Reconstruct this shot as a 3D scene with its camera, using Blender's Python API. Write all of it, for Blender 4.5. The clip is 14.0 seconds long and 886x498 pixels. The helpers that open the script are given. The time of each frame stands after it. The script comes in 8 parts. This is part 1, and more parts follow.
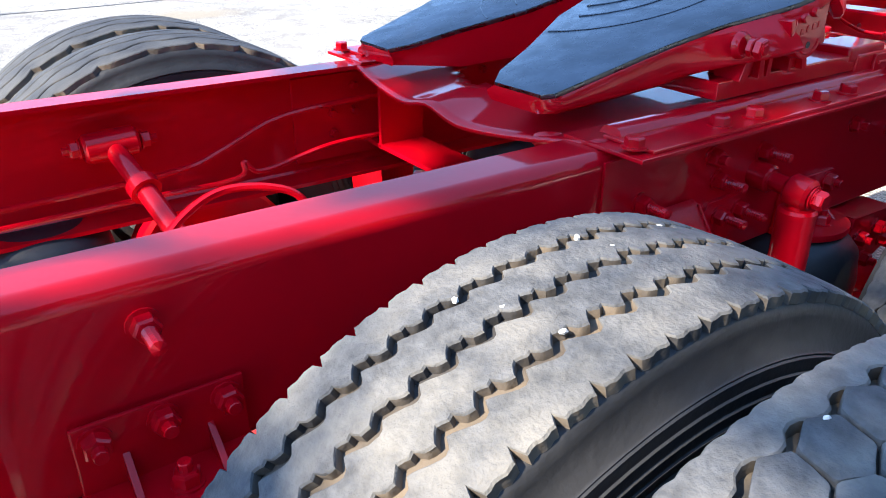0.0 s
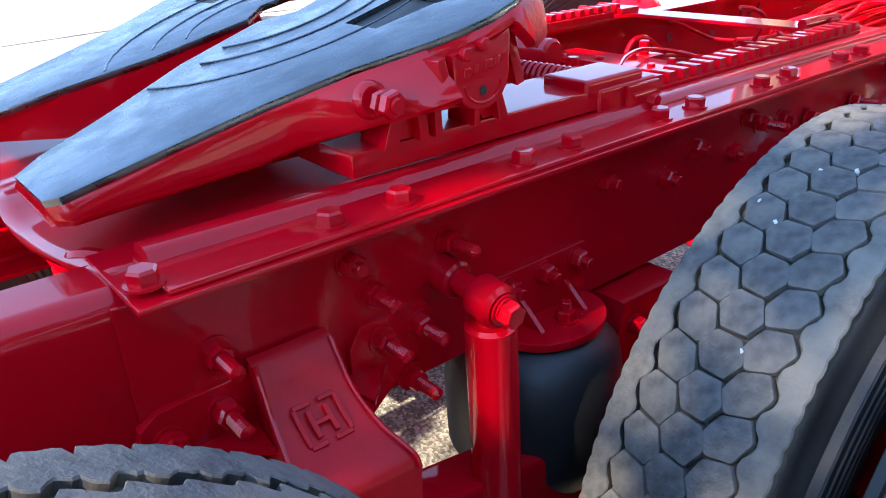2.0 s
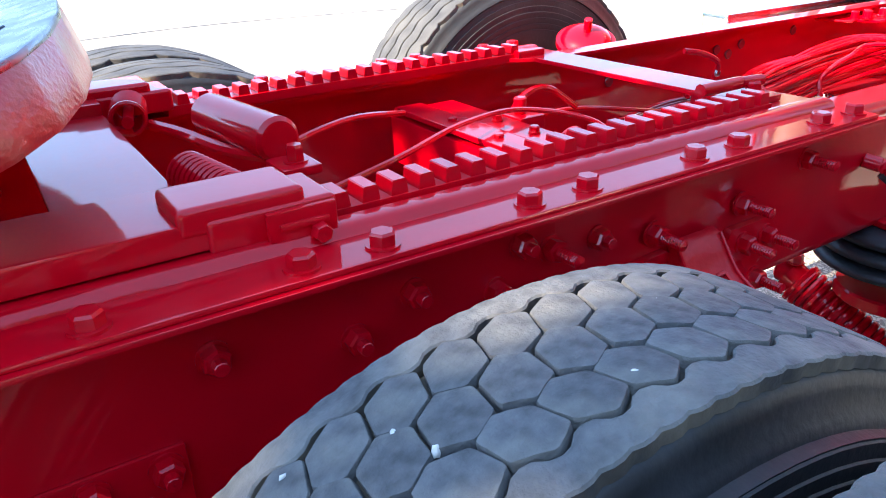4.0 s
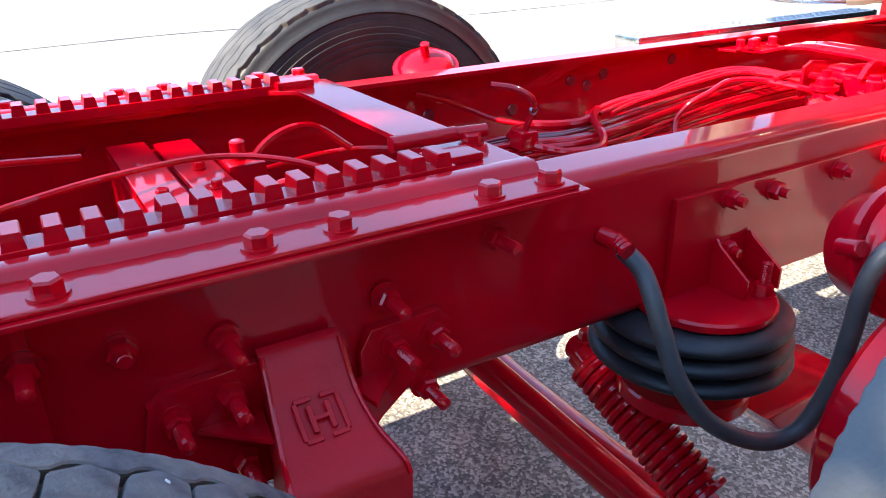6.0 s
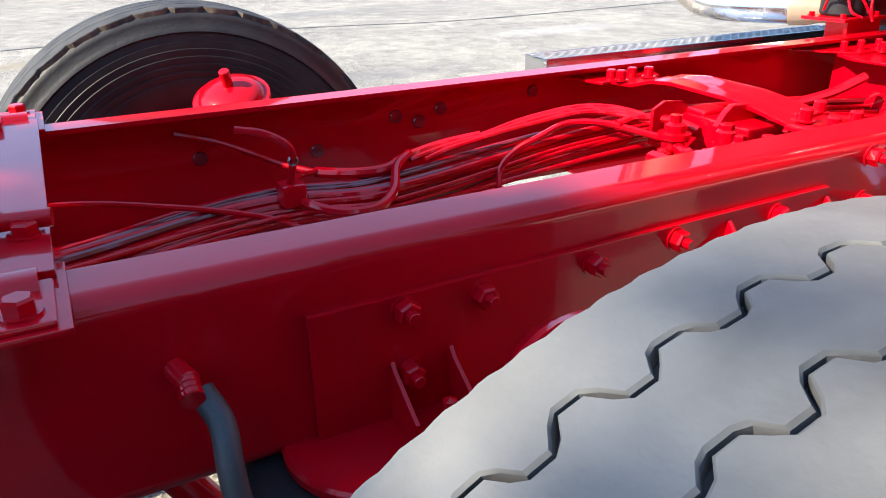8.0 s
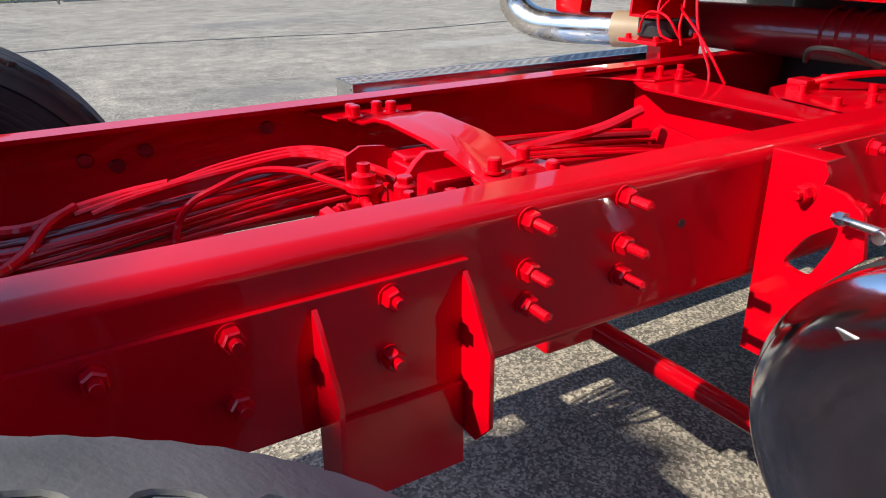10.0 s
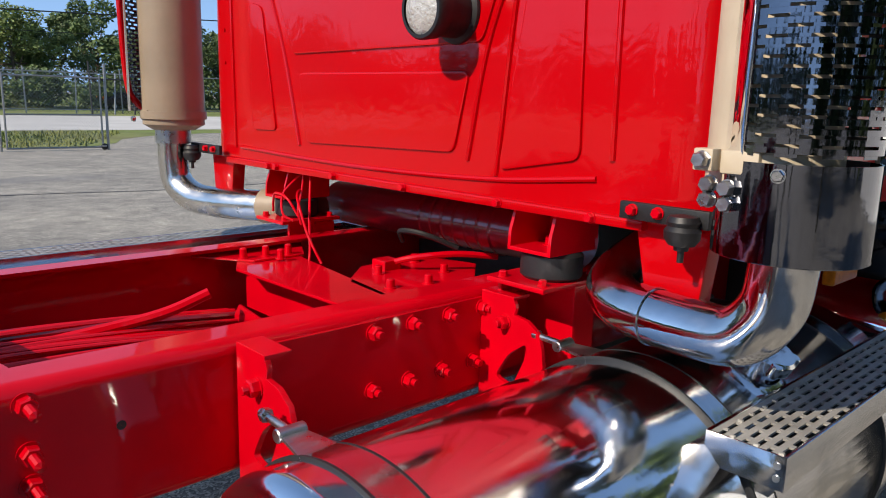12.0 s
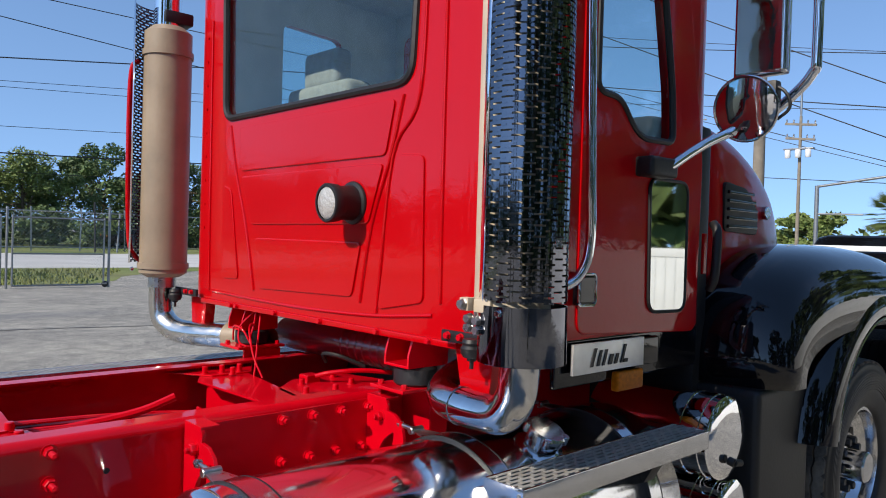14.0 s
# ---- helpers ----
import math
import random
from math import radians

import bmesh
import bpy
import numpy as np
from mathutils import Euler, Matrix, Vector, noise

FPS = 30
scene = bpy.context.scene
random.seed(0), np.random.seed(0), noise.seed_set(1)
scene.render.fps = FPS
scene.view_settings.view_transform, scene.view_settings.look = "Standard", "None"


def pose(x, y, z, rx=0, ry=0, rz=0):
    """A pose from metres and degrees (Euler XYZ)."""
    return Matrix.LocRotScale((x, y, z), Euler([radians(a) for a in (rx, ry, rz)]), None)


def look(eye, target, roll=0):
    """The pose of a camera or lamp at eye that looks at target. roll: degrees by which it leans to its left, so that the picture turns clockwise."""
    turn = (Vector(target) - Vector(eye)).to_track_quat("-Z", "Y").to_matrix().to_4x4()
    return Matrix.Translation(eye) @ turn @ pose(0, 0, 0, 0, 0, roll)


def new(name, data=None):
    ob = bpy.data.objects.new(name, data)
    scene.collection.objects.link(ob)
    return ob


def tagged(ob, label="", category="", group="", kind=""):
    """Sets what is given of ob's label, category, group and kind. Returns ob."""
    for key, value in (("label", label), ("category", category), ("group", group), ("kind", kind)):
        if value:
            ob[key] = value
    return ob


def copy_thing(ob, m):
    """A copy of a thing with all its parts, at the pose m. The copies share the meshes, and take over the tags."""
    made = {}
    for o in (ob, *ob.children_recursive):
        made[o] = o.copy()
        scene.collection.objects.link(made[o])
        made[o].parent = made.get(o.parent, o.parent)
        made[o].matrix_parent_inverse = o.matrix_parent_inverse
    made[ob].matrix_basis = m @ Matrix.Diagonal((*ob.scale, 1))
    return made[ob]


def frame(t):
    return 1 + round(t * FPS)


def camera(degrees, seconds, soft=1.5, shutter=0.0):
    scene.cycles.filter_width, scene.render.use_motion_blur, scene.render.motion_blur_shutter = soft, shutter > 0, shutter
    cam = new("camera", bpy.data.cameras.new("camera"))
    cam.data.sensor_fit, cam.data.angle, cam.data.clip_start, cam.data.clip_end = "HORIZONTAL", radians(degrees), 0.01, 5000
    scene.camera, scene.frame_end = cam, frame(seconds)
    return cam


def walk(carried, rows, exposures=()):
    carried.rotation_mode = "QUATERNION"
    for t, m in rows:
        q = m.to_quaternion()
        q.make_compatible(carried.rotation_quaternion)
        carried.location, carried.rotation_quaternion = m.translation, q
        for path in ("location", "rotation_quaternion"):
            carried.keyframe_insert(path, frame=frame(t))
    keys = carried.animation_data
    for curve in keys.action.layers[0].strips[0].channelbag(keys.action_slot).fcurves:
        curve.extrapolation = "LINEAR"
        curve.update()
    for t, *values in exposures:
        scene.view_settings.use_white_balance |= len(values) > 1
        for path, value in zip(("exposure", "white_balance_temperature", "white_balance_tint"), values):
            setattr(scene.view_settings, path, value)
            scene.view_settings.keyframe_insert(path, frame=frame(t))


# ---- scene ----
cam = camera(61.9, 14.0, soft=1.0)
PATH = [
    (0, (-0.843, -0.734, 1.358), (0.194, 0.74, 0.49), 0.3),
    (0.5, (-0.697, -0.745, 1.352), (0.392, 0.701, 0.503), -0.7),
    (1, (-0.526, -0.77, 1.349), (0.594, 0.661, 0.514), -1.7),
    (1.5, (-0.356, -0.758, 1.337), (0.783, 0.659, 0.504), -2.3),
    (2, (-0.165, -0.693, 1.325), (0.962, 0.733, 0.491), -2.7),
    (2.5, (0.0, -0.676, 1.316), (1.092, 0.775, 0.478), -2.9),
    (3, (0.206, -0.717, 1.329), (1.249, 0.771, 0.495), -2.7),
    (3.5, (0.374, -0.701, 1.334), (1.379, 0.815, 0.501), -2.4),
    (3.7, (0.451, -0.68, 1.341), (1.434, 0.851, 0.509), -2.4),
    (5.8, (1.121, -0.766, 1.334), (2.046, 0.817, 0.535), -1.3),
    (6, (1.196, -0.755, 1.327), (2.12, 0.828, 0.526), -1.2),
    (6.5, (1.365, -0.717, 1.32), (2.282, 0.867, 0.514), -0.8),
    (7, (1.521, -0.734, 1.325), (2.418, 0.865, 0.524), -0.6),
    (7.2, (1.6, -0.75, 1.326), (2.482, 0.859, 0.53), -0.5),
    (9.3, (2.199, -0.706, 1.349), (3.037, 0.925, 0.55), -1.0),
    (9.5, (2.272, -0.734, 1.348), (3.128, 0.888, 0.549), -0.9),
    (10, (2.44, -0.801, 1.35), (3.379, 0.783, 0.57), -0.4),
    (10.5, (2.634, -0.828, 1.331), (3.689, 0.707, 0.603), 0.1),
    (11, (2.825, -0.872, 1.344), (4.002, 0.612, 0.7), 1.0),
    (11.5, (2.925, -0.991, 1.379), (4.203, 0.455, 0.854), 1.6),
    (12, (2.992, -1.189, 1.438), (4.33, 0.244, 1.045), 1.6),
    (12.5, (2.949, -1.358, 1.463), (4.32, 0.075, 1.209), 1.8),
    (13, (2.823, -1.566, 1.492), (4.206, -0.128, 1.349), 1.9),
    (13.5, (2.75, -1.777, 1.514), (4.133, -0.334, 1.445), 1.9),
    (14, (2.708, -1.989, 1.528), (4.071, -0.526, 1.501), 1.7),
]
walk(cam, [(t, look(e, g, r)) for t, e, g, r in PATH],
     exposures=[(0, 2.5, 6900, 11), (2.0, 3.04, 7750, 12), (3.7, 3.28, 7900, 12), (5.8, 2.96, 7650, 12), (7.2, 2.5, 7550, 11), (9.3, 1.48, 7600, 10), (10.5, 1.13, 7600, 11), (12, 0.83, 7500, 12), (14, 0.75, 7050, 11)])

# ---- sky and sun ----
SUN_AZ, SUN_EL = radians(180), radians(38)
to_sun = Vector((math.cos(SUN_AZ) * math.cos(SUN_EL), math.sin(SUN_AZ) * math.cos(SUN_EL), math.sin(SUN_EL)))
world = bpy.data.worlds.new("sky")
scene.world = world
world.use_nodes = True
wn = world.node_tree.nodes
sky = wn.new("ShaderNodeTexSky")
sky.sky_type = "NISHITA"
sky.sun_disc = False
sky.sun_elevation = SUN_EL
sky.sun_rotation = math.atan2(to_sun.x, to_sun.y)
sky.altitude = 1500
sky.air_density, sky.dust_density, sky.ozone_density = 1.0, 0.1, 2.0
wn["Background"].inputs["Strength"].default_value = 0.15
tone = wn.new("ShaderNodeHueSaturation")
tone.inputs["Saturation"].default_value = 1.1
lift_, unit_, where_ = wn.new("ShaderNodeVectorMath"), wn.new("ShaderNodeVectorMath"), wn.new("ShaderNodeTexCoord")
lift_.inputs[1].default_value = (0, 0, 0.22)             # clear air: the pale band sits below the treetops
unit_.operation = "NORMALIZE"
world.node_tree.links.new(where_.outputs["Generated"], lift_.inputs[0])
world.node_tree.links.new(lift_.outputs[0], unit_.inputs[0])
world.node_tree.links.new(unit_.outputs[0], sky.inputs["Vector"])
world.node_tree.links.new(sky.outputs["Color"], tone.inputs["Color"])
world.node_tree.links.new(tone.outputs["Color"], wn["Background"].inputs["Color"])
sun = new("sun", bpy.data.lights.new("sun", "SUN"))
sun.data.energy, sun.data.angle, sun.data.color = 2.9, radians(0.53), (1.0, 0.95, 0.87)
sun.matrix_world = look(to_sun * 60, (0, 0, 0))

# ---- materials ----
def material(name, base, rough=0.5, metal=0.0, coat=0.0, vary=0.0, vary_scale=8.0, bump=0.0, bump_scale=60.0,
             dust=None, dust_amount=0.0, dust_scale=4.0, rough_vary=0.0, each=0.0, spec=0.5, coat_ior=1.5):
    m = bpy.data.materials.new(name)
    m.use_nodes = True
    n, l = m.node_tree.nodes, m.node_tree.links
    b = n["Principled BSDF"]
    b.inputs["Roughness"].default_value = rough
    b.inputs["Metallic"].default_value = metal
    b.inputs["Coat Weight"].default_value = coat
    b.inputs["Coat Roughness"].default_value = 0.03
    b.inputs["Coat IOR"].default_value = coat_ior
    b.inputs["Specular IOR Level"].default_value = spec
    b.inputs["Base Color"].default_value = (*base, 1)
    co = n.new("ShaderNodeTexCoord").outputs["Object"]
    colour = None
    def noise_of(scale, detail=4.0):
        t = n.new("ShaderNodeTexNoise")
        t.inputs["Scale"].default_value, t.inputs["Detail"].default_value = scale, detail
        l.new(co, t.inputs["Vector"])
        return t.outputs["Fac"]
    if vary or dust or each:
        ramp = n.new("ShaderNodeMapRange")
        ramp.inputs["From Min"].default_value, ramp.inputs["From Max"].default_value = 0.3, 0.7
        ramp.inputs["To Min"].default_value, ramp.inputs["To Max"].default_value = 1 - vary, 1 + vary
        l.new(noise_of(vary_scale), ramp.inputs["Value"])
        val = ramp.outputs["Result"]
        if each:
            info = n.new("ShaderNodeObjectInfo")
            er = n.new("ShaderNodeMapRange")
            er.inputs["To Min"].default_value, er.inputs["To Max"].default_value = 1 - each, 1 + each
            l.new(info.outputs["Random"], er.inputs["Value"])
            mu = n.new("ShaderNodeMath")
            mu.operation = "MULTIPLY"
            l.new(val, mu.inputs[0]), l.new(er.outputs["Result"], mu.inputs[1])
            val = mu.outputs[0]
        mix = n.new("ShaderNodeVectorMath")
        mix.operation = "SCALE"
        mix.inputs[0].default_value = base
        l.new(val, mix.inputs["Scale"])
        colour = mix.outputs[0]
        if dust:
            dr = n.new("ShaderNodeMapRange")
            dr.inputs["From Min"].default_value, dr.inputs["From Max"].default_value = 0.42, 0.68
            dr.inputs["To Max"].default_value = dust_amount
            l.new(noise_of(dust_scale, 6.0), dr.inputs["Value"])
            dm = n.new("ShaderNodeMix")
            dm.data_type = "RGBA"
            l.new(dr.outputs["Result"], dm.inputs["Factor"])
            l.new(colour, dm.inputs["A"])
            dm.inputs["B"].default_value = (*dust, 1)
            colour = dm.outputs["Result"]
        l.new(colour, b.inputs["Base Color"])
    if rough_vary:
        rr = n.new("ShaderNodeMapRange")
        rr.inputs["From Min"].default_value, rr.inputs["From Max"].default_value = 0.35, 0.7
        rr.inputs["To Min"].default_value, rr.inputs["To Max"].default_value = max(0.02, rough - rough_vary), rough + rough_vary
        l.new(noise_of(vary_scale * 1.7), rr.inputs["Value"])
        l.new(rr.outputs["Result"], b.inputs["Roughness"])
    if bump:
        bp = n.new("ShaderNodeBump")
        bp.inputs["Strength"].default_value, bp.inputs["Distance"].default_value = 1.0, bump
        l.new(noise_of(bump_scale), bp.inputs["Height"])
        l.new(bp.outputs["Normal"], b.inputs["Normal"])
        if coat:
            l.new(bp.outputs["Normal"], b.inputs["Coat Normal"])
    return m

RED = material("red_paint", (0.56, 0.001, 0.009), 0.4, coat=0.72, spec=0.05, vary=0.10, vary_scale=5, bump=0.00012, bump_scale=70)
CAST_RED = material("rough_cast_red_paint", (0.54, 0.001, 0.008), 0.45, coat=0.12, spec=0.25, vary=0.12, vary_scale=9, bump=0.0012, bump_scale=90)
CAB_RED = material("cab_red_paint", (0.46, 0.001, 0.004), 0.35, coat=0.6, spec=0.05, vary=0.03, vary_scale=2, bump=0.0006, bump_scale=30)
# deeper red for small parts, and for the reservoir's shade under the cab
DARK_RED = material("plain_and_shaded_dark_red", (0.20, 0.004, 0.012), 0.3, coat=1.0, vary=0.05, vary_scale=3, bump=0.0005, bump_scale=20)
GREASE = material("worn_steel_plate", (0.155, 0.168, 0.185), 0.28, metal=1.0, vary=0.2, vary_scale=14, bump=0.0018,
                  bump_scale=20, dust=(0.11, 0.12, 0.13), dust_amount=0.55, dust_scale=10, rough_vary=0.10)
TREAD = material("worn_tread_rubber", (0.078, 0.078, 0.077), 0.85, vary=0.35, vary_scale=60, bump=0.0022, bump_scale=170,
                 dust=(0.22, 0.20, 0.165), dust_amount=0.7, dust_scale=13, each=0.12)
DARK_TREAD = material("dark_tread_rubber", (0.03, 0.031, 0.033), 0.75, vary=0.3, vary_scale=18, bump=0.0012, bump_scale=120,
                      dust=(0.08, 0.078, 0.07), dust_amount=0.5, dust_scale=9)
GROOVE = material("groove_rubber", (0.035, 0.032, 0.03), 0.9, vary=0.3, vary_scale=20, bump=0.002, bump_scale=80,
                  dust=(0.20, 0.15, 0.10), dust_amount=0.8, dust_scale=9)
CREAM = material("cream_heat_paint", (0.50, 0.42, 0.31), 0.5, vary=0.10, vary_scale=6, bump=0.0008, bump_scale=50,
                 dust=(0.36, 0.27, 0.18), dust_amount=0.3, dust_scale=7)
WORN_RED = material("chipped_red_paint", (0.40, 0.004, 0.009), 0.42, coat=0.5, vary=0.15, vary_scale=20, bump=0.0015, bump_scale=160,
                    dust=(0.30, 0.15, 0.09), dust_amount=0.5, dust_scale=14)
FADED = material("faded_groove", (0.10, 0.10, 0.10), 0.9, vary=0.3, vary_scale=20, bump=0.002, bump_scale=80)
SIDEWALL = material("sidewall_rubber", (0.014, 0.014, 0.015), 0.55, vary=0.3, vary_scale=12, bump=0.001, bump_scale=90,
                    dust=(0.05, 0.047, 0.044), dust_amount=0.35, dust_scale=6)
BALD = material("worn_smooth_rubber", (0.125, 0.128, 0.124), 0.7, vary=0.22, vary_scale=16, bump=0.0005, bump_scale=160,
                dust=(0.20, 0.20, 0.185), dust_amount=0.6, dust_scale=6)
RUBBER = material("black_rubber", (0.013, 0.014, 0.016), 0.5, vary=0.2, vary_scale=15, bump=0.0008, bump_scale=70)
HOSE = material("rubber_hose", (0.055, 0.058, 0.060), 0.5, vary=0.2, vary_scale=20, bump=0.0008, bump_scale=120)
CHROME = material("chrome", (0.86, 0.86, 0.88), 0.05, metal=1.0, vary=0.04, vary_scale=6, bump=0.0007, bump_scale=14, rough_vary=0.03)
TANK = material("polished_aluminium", (0.78, 0.78, 0.79), 0.12, metal=1.0, vary=0.06, vary_scale=5, bump=0.001, bump_scale=9, rough_vary=0.05)
PIPE = material("heat_dulled_chrome", (0.60, 0.59, 0.58), 0.12, metal=1.0, vary=0.14, vary_scale=11, bump=0.0009, bump_scale=16, rough_vary=0.08)
STEEL = material("polished_steel", (0.62, 0.62, 0.63), 0.16, metal=1.0, vary=0.08, vary_scale=9, bump=0.0012, bump_scale=18, rough_vary=0.07)
GUARD = material("slotted_chrome", (0.24, 0.24, 0.255), 0.12, metal=1.0, vary=0.08, vary_scale=9, bump=0.001, bump_scale=18, rough_vary=0.05)
# plain chrome; the dark surroundings it mirrors are put into its base colour
DIMMED_CHROME = material("chrome_dimmed_reflection", (0.16, 0.165, 0.19), 0.07, metal=1.0, vary=0.06, vary_scale=6, bump=0.0006, bump_scale=14, rough_vary=0.03)
BOARD = material("weathered_tread_metal", (0.40, 0.38, 0.34), 0.45, metal=0.35, vary=0.2, vary_scale=12, bump=0.001, bump_scale=60, rough_vary=0.1)
SATIN = material("satin_pipe", (0.66, 0.63, 0.58), 0.24, metal=1.0, vary=0.12, vary_scale=8, bump=0.001, bump_scale=20, rough_vary=0.08)
DULL = material("dull_alloy", (0.48, 0.48, 0.47), 0.35, metal=1.0, vary=0.12, vary_scale=20, bump=0.001, bump_scale=60, rough_vary=0.1)
BLACK_GLOSS = material("black_paint", (0.004, 0.004, 0.006), 0.25, coat=1.0, spec=0.0, vary=0.1, vary_scale=4, bump=0.0005, bump_scale=20)
BLACK = material("black_plastic", (0.009, 0.009, 0.010), 0.5, vary=0.15, vary_scale=12, bump=0.0006, bump_scale=80)
TAN = material("tan_heat_paint", (0.29, 0.228, 0.16), 0.5, vary=0.16, vary_scale=6, bump=0.0008, bump_scale=50,
               dust=(0.30, 0.21, 0.14), dust_amount=0.35, dust_scale=5)
AMBER = material("amber_lens", (0.55, 0.15, 0.008), 0.3, spec=0.1, vary=0.2, vary_scale=60)
SEAT = material("grey_upholstery", (0.34, 0.32, 0.28), 0.85, vary=0.12, vary_scale=30, bump=0.002, bump_scale=120)
INSIDE = material("cab_lining", (0.74, 0.74, 0.70), 0.8, vary=0.1, vary_scale=8)
GALV = material("galvanised_steel", (0.30, 0.31, 0.31), 0.45, metal=0.8, vary=0.12, vary_scale=10)
WIRE = material("black_wire", (0.02, 0.02, 0.02), 0.6, vary=0.1, vary_scale=1)
WOOD = material("weathered_pole", (0.22, 0.19, 0.15), 0.9, vary=0.2, vary_scale=3, bump=0.004, bump_scale=25)
BARK = material("bark", (0.10, 0.075, 0.05), 0.9, vary=0.3, vary_scale=8, bump=0.01, bump_scale=14)
LEAF = material("foliage", (0.085, 0.13, 0.04), 0.7, vary=0.5, vary_scale=0.9, each=0.2)
LEAF_LIGHT = material("light_foliage", (0.12, 0.16, 0.04), 0.7, vary=0.4, vary_scale=1.2, each=0.2)
GRASS = material("grass", (0.13, 0.17, 0.035), 0.9, vary=0.35, vary_scale=0.35, bump=0.05, bump_scale=8,
                 dust=(0.26, 0.23, 0.10), dust_amount=0.6, dust_scale=0.2)
PLATE = material("brushed_plate", (0.72, 0.72, 0.70), 0.38, metal=0.7, vary=0.06, vary_scale=20, bump=0.0006, bump_scale=60)
LENS = material("lamp_lens", (0.45, 0.45, 0.43), 0.12, coat=1.0, bump=0.006, bump_scale=90, vary=0.1, vary_scale=80)
WHITE = material("white_paint", (0.75, 0.75, 0.73), 0.4, vary=0.05, vary_scale=3)
VINYL = material("white_vinyl", (0.74, 0.75, 0.73), 0.35, vary=0.05, vary_scale=2)
MIRROR = material("mirror_film", (0.70, 0.72, 0.70), 0.03, metal=1.0, vary=0.04, vary_scale=3)
CONCRETE = material("road_concrete", (0.48, 0.47, 0.44), 0.9, vary=0.12, vary_scale=0.4, bump=0.004, bump_scale=40)


def glass(name, tint, alpha_like=0.85):
    m = bpy.data.materials.new(name)
    m.use_nodes = True
    n, l = m.node_tree.nodes, m.node_tree.links
    n.remove(n["Principled BSDF"])
    tr, gl, mx, lw = (n.new("ShaderNode" + k) for k in ("BsdfTransparent", "BsdfGlossy", "MixShader", "LayerWeight"))
    tr.inputs["Color"].default_value = (*tint, 1)
    gl.inputs["Roughness"].default_value = 0.02
    lw.inputs["Blend"].default_value = 0.5
    pw, ad = n.new("ShaderNodeMath"), n.new("ShaderNodeMath")
    pw.operation, ad.operation = "POWER", "MULTIPLY_ADD"
    pw.inputs[1].default_value = 4.0
    ad.inputs[1].default_value, ad.inputs[2].default_value = 0.6, 0.04
    l.new(lw.outputs["Facing"], pw.inputs[0]), l.new(pw.outputs[0], ad.inputs[0]), l.new(ad.outputs[0], mx.inputs[0])
    l.new(tr.outputs[0], mx.inputs[1]), l.new(gl.outputs[0], mx.inputs[2])
    l.new(mx.outputs[0], n["Material Output"].inputs["Surface"])
    return m

GLASS = glass("tinted_glass", (0.78, 0.89, 0.90))


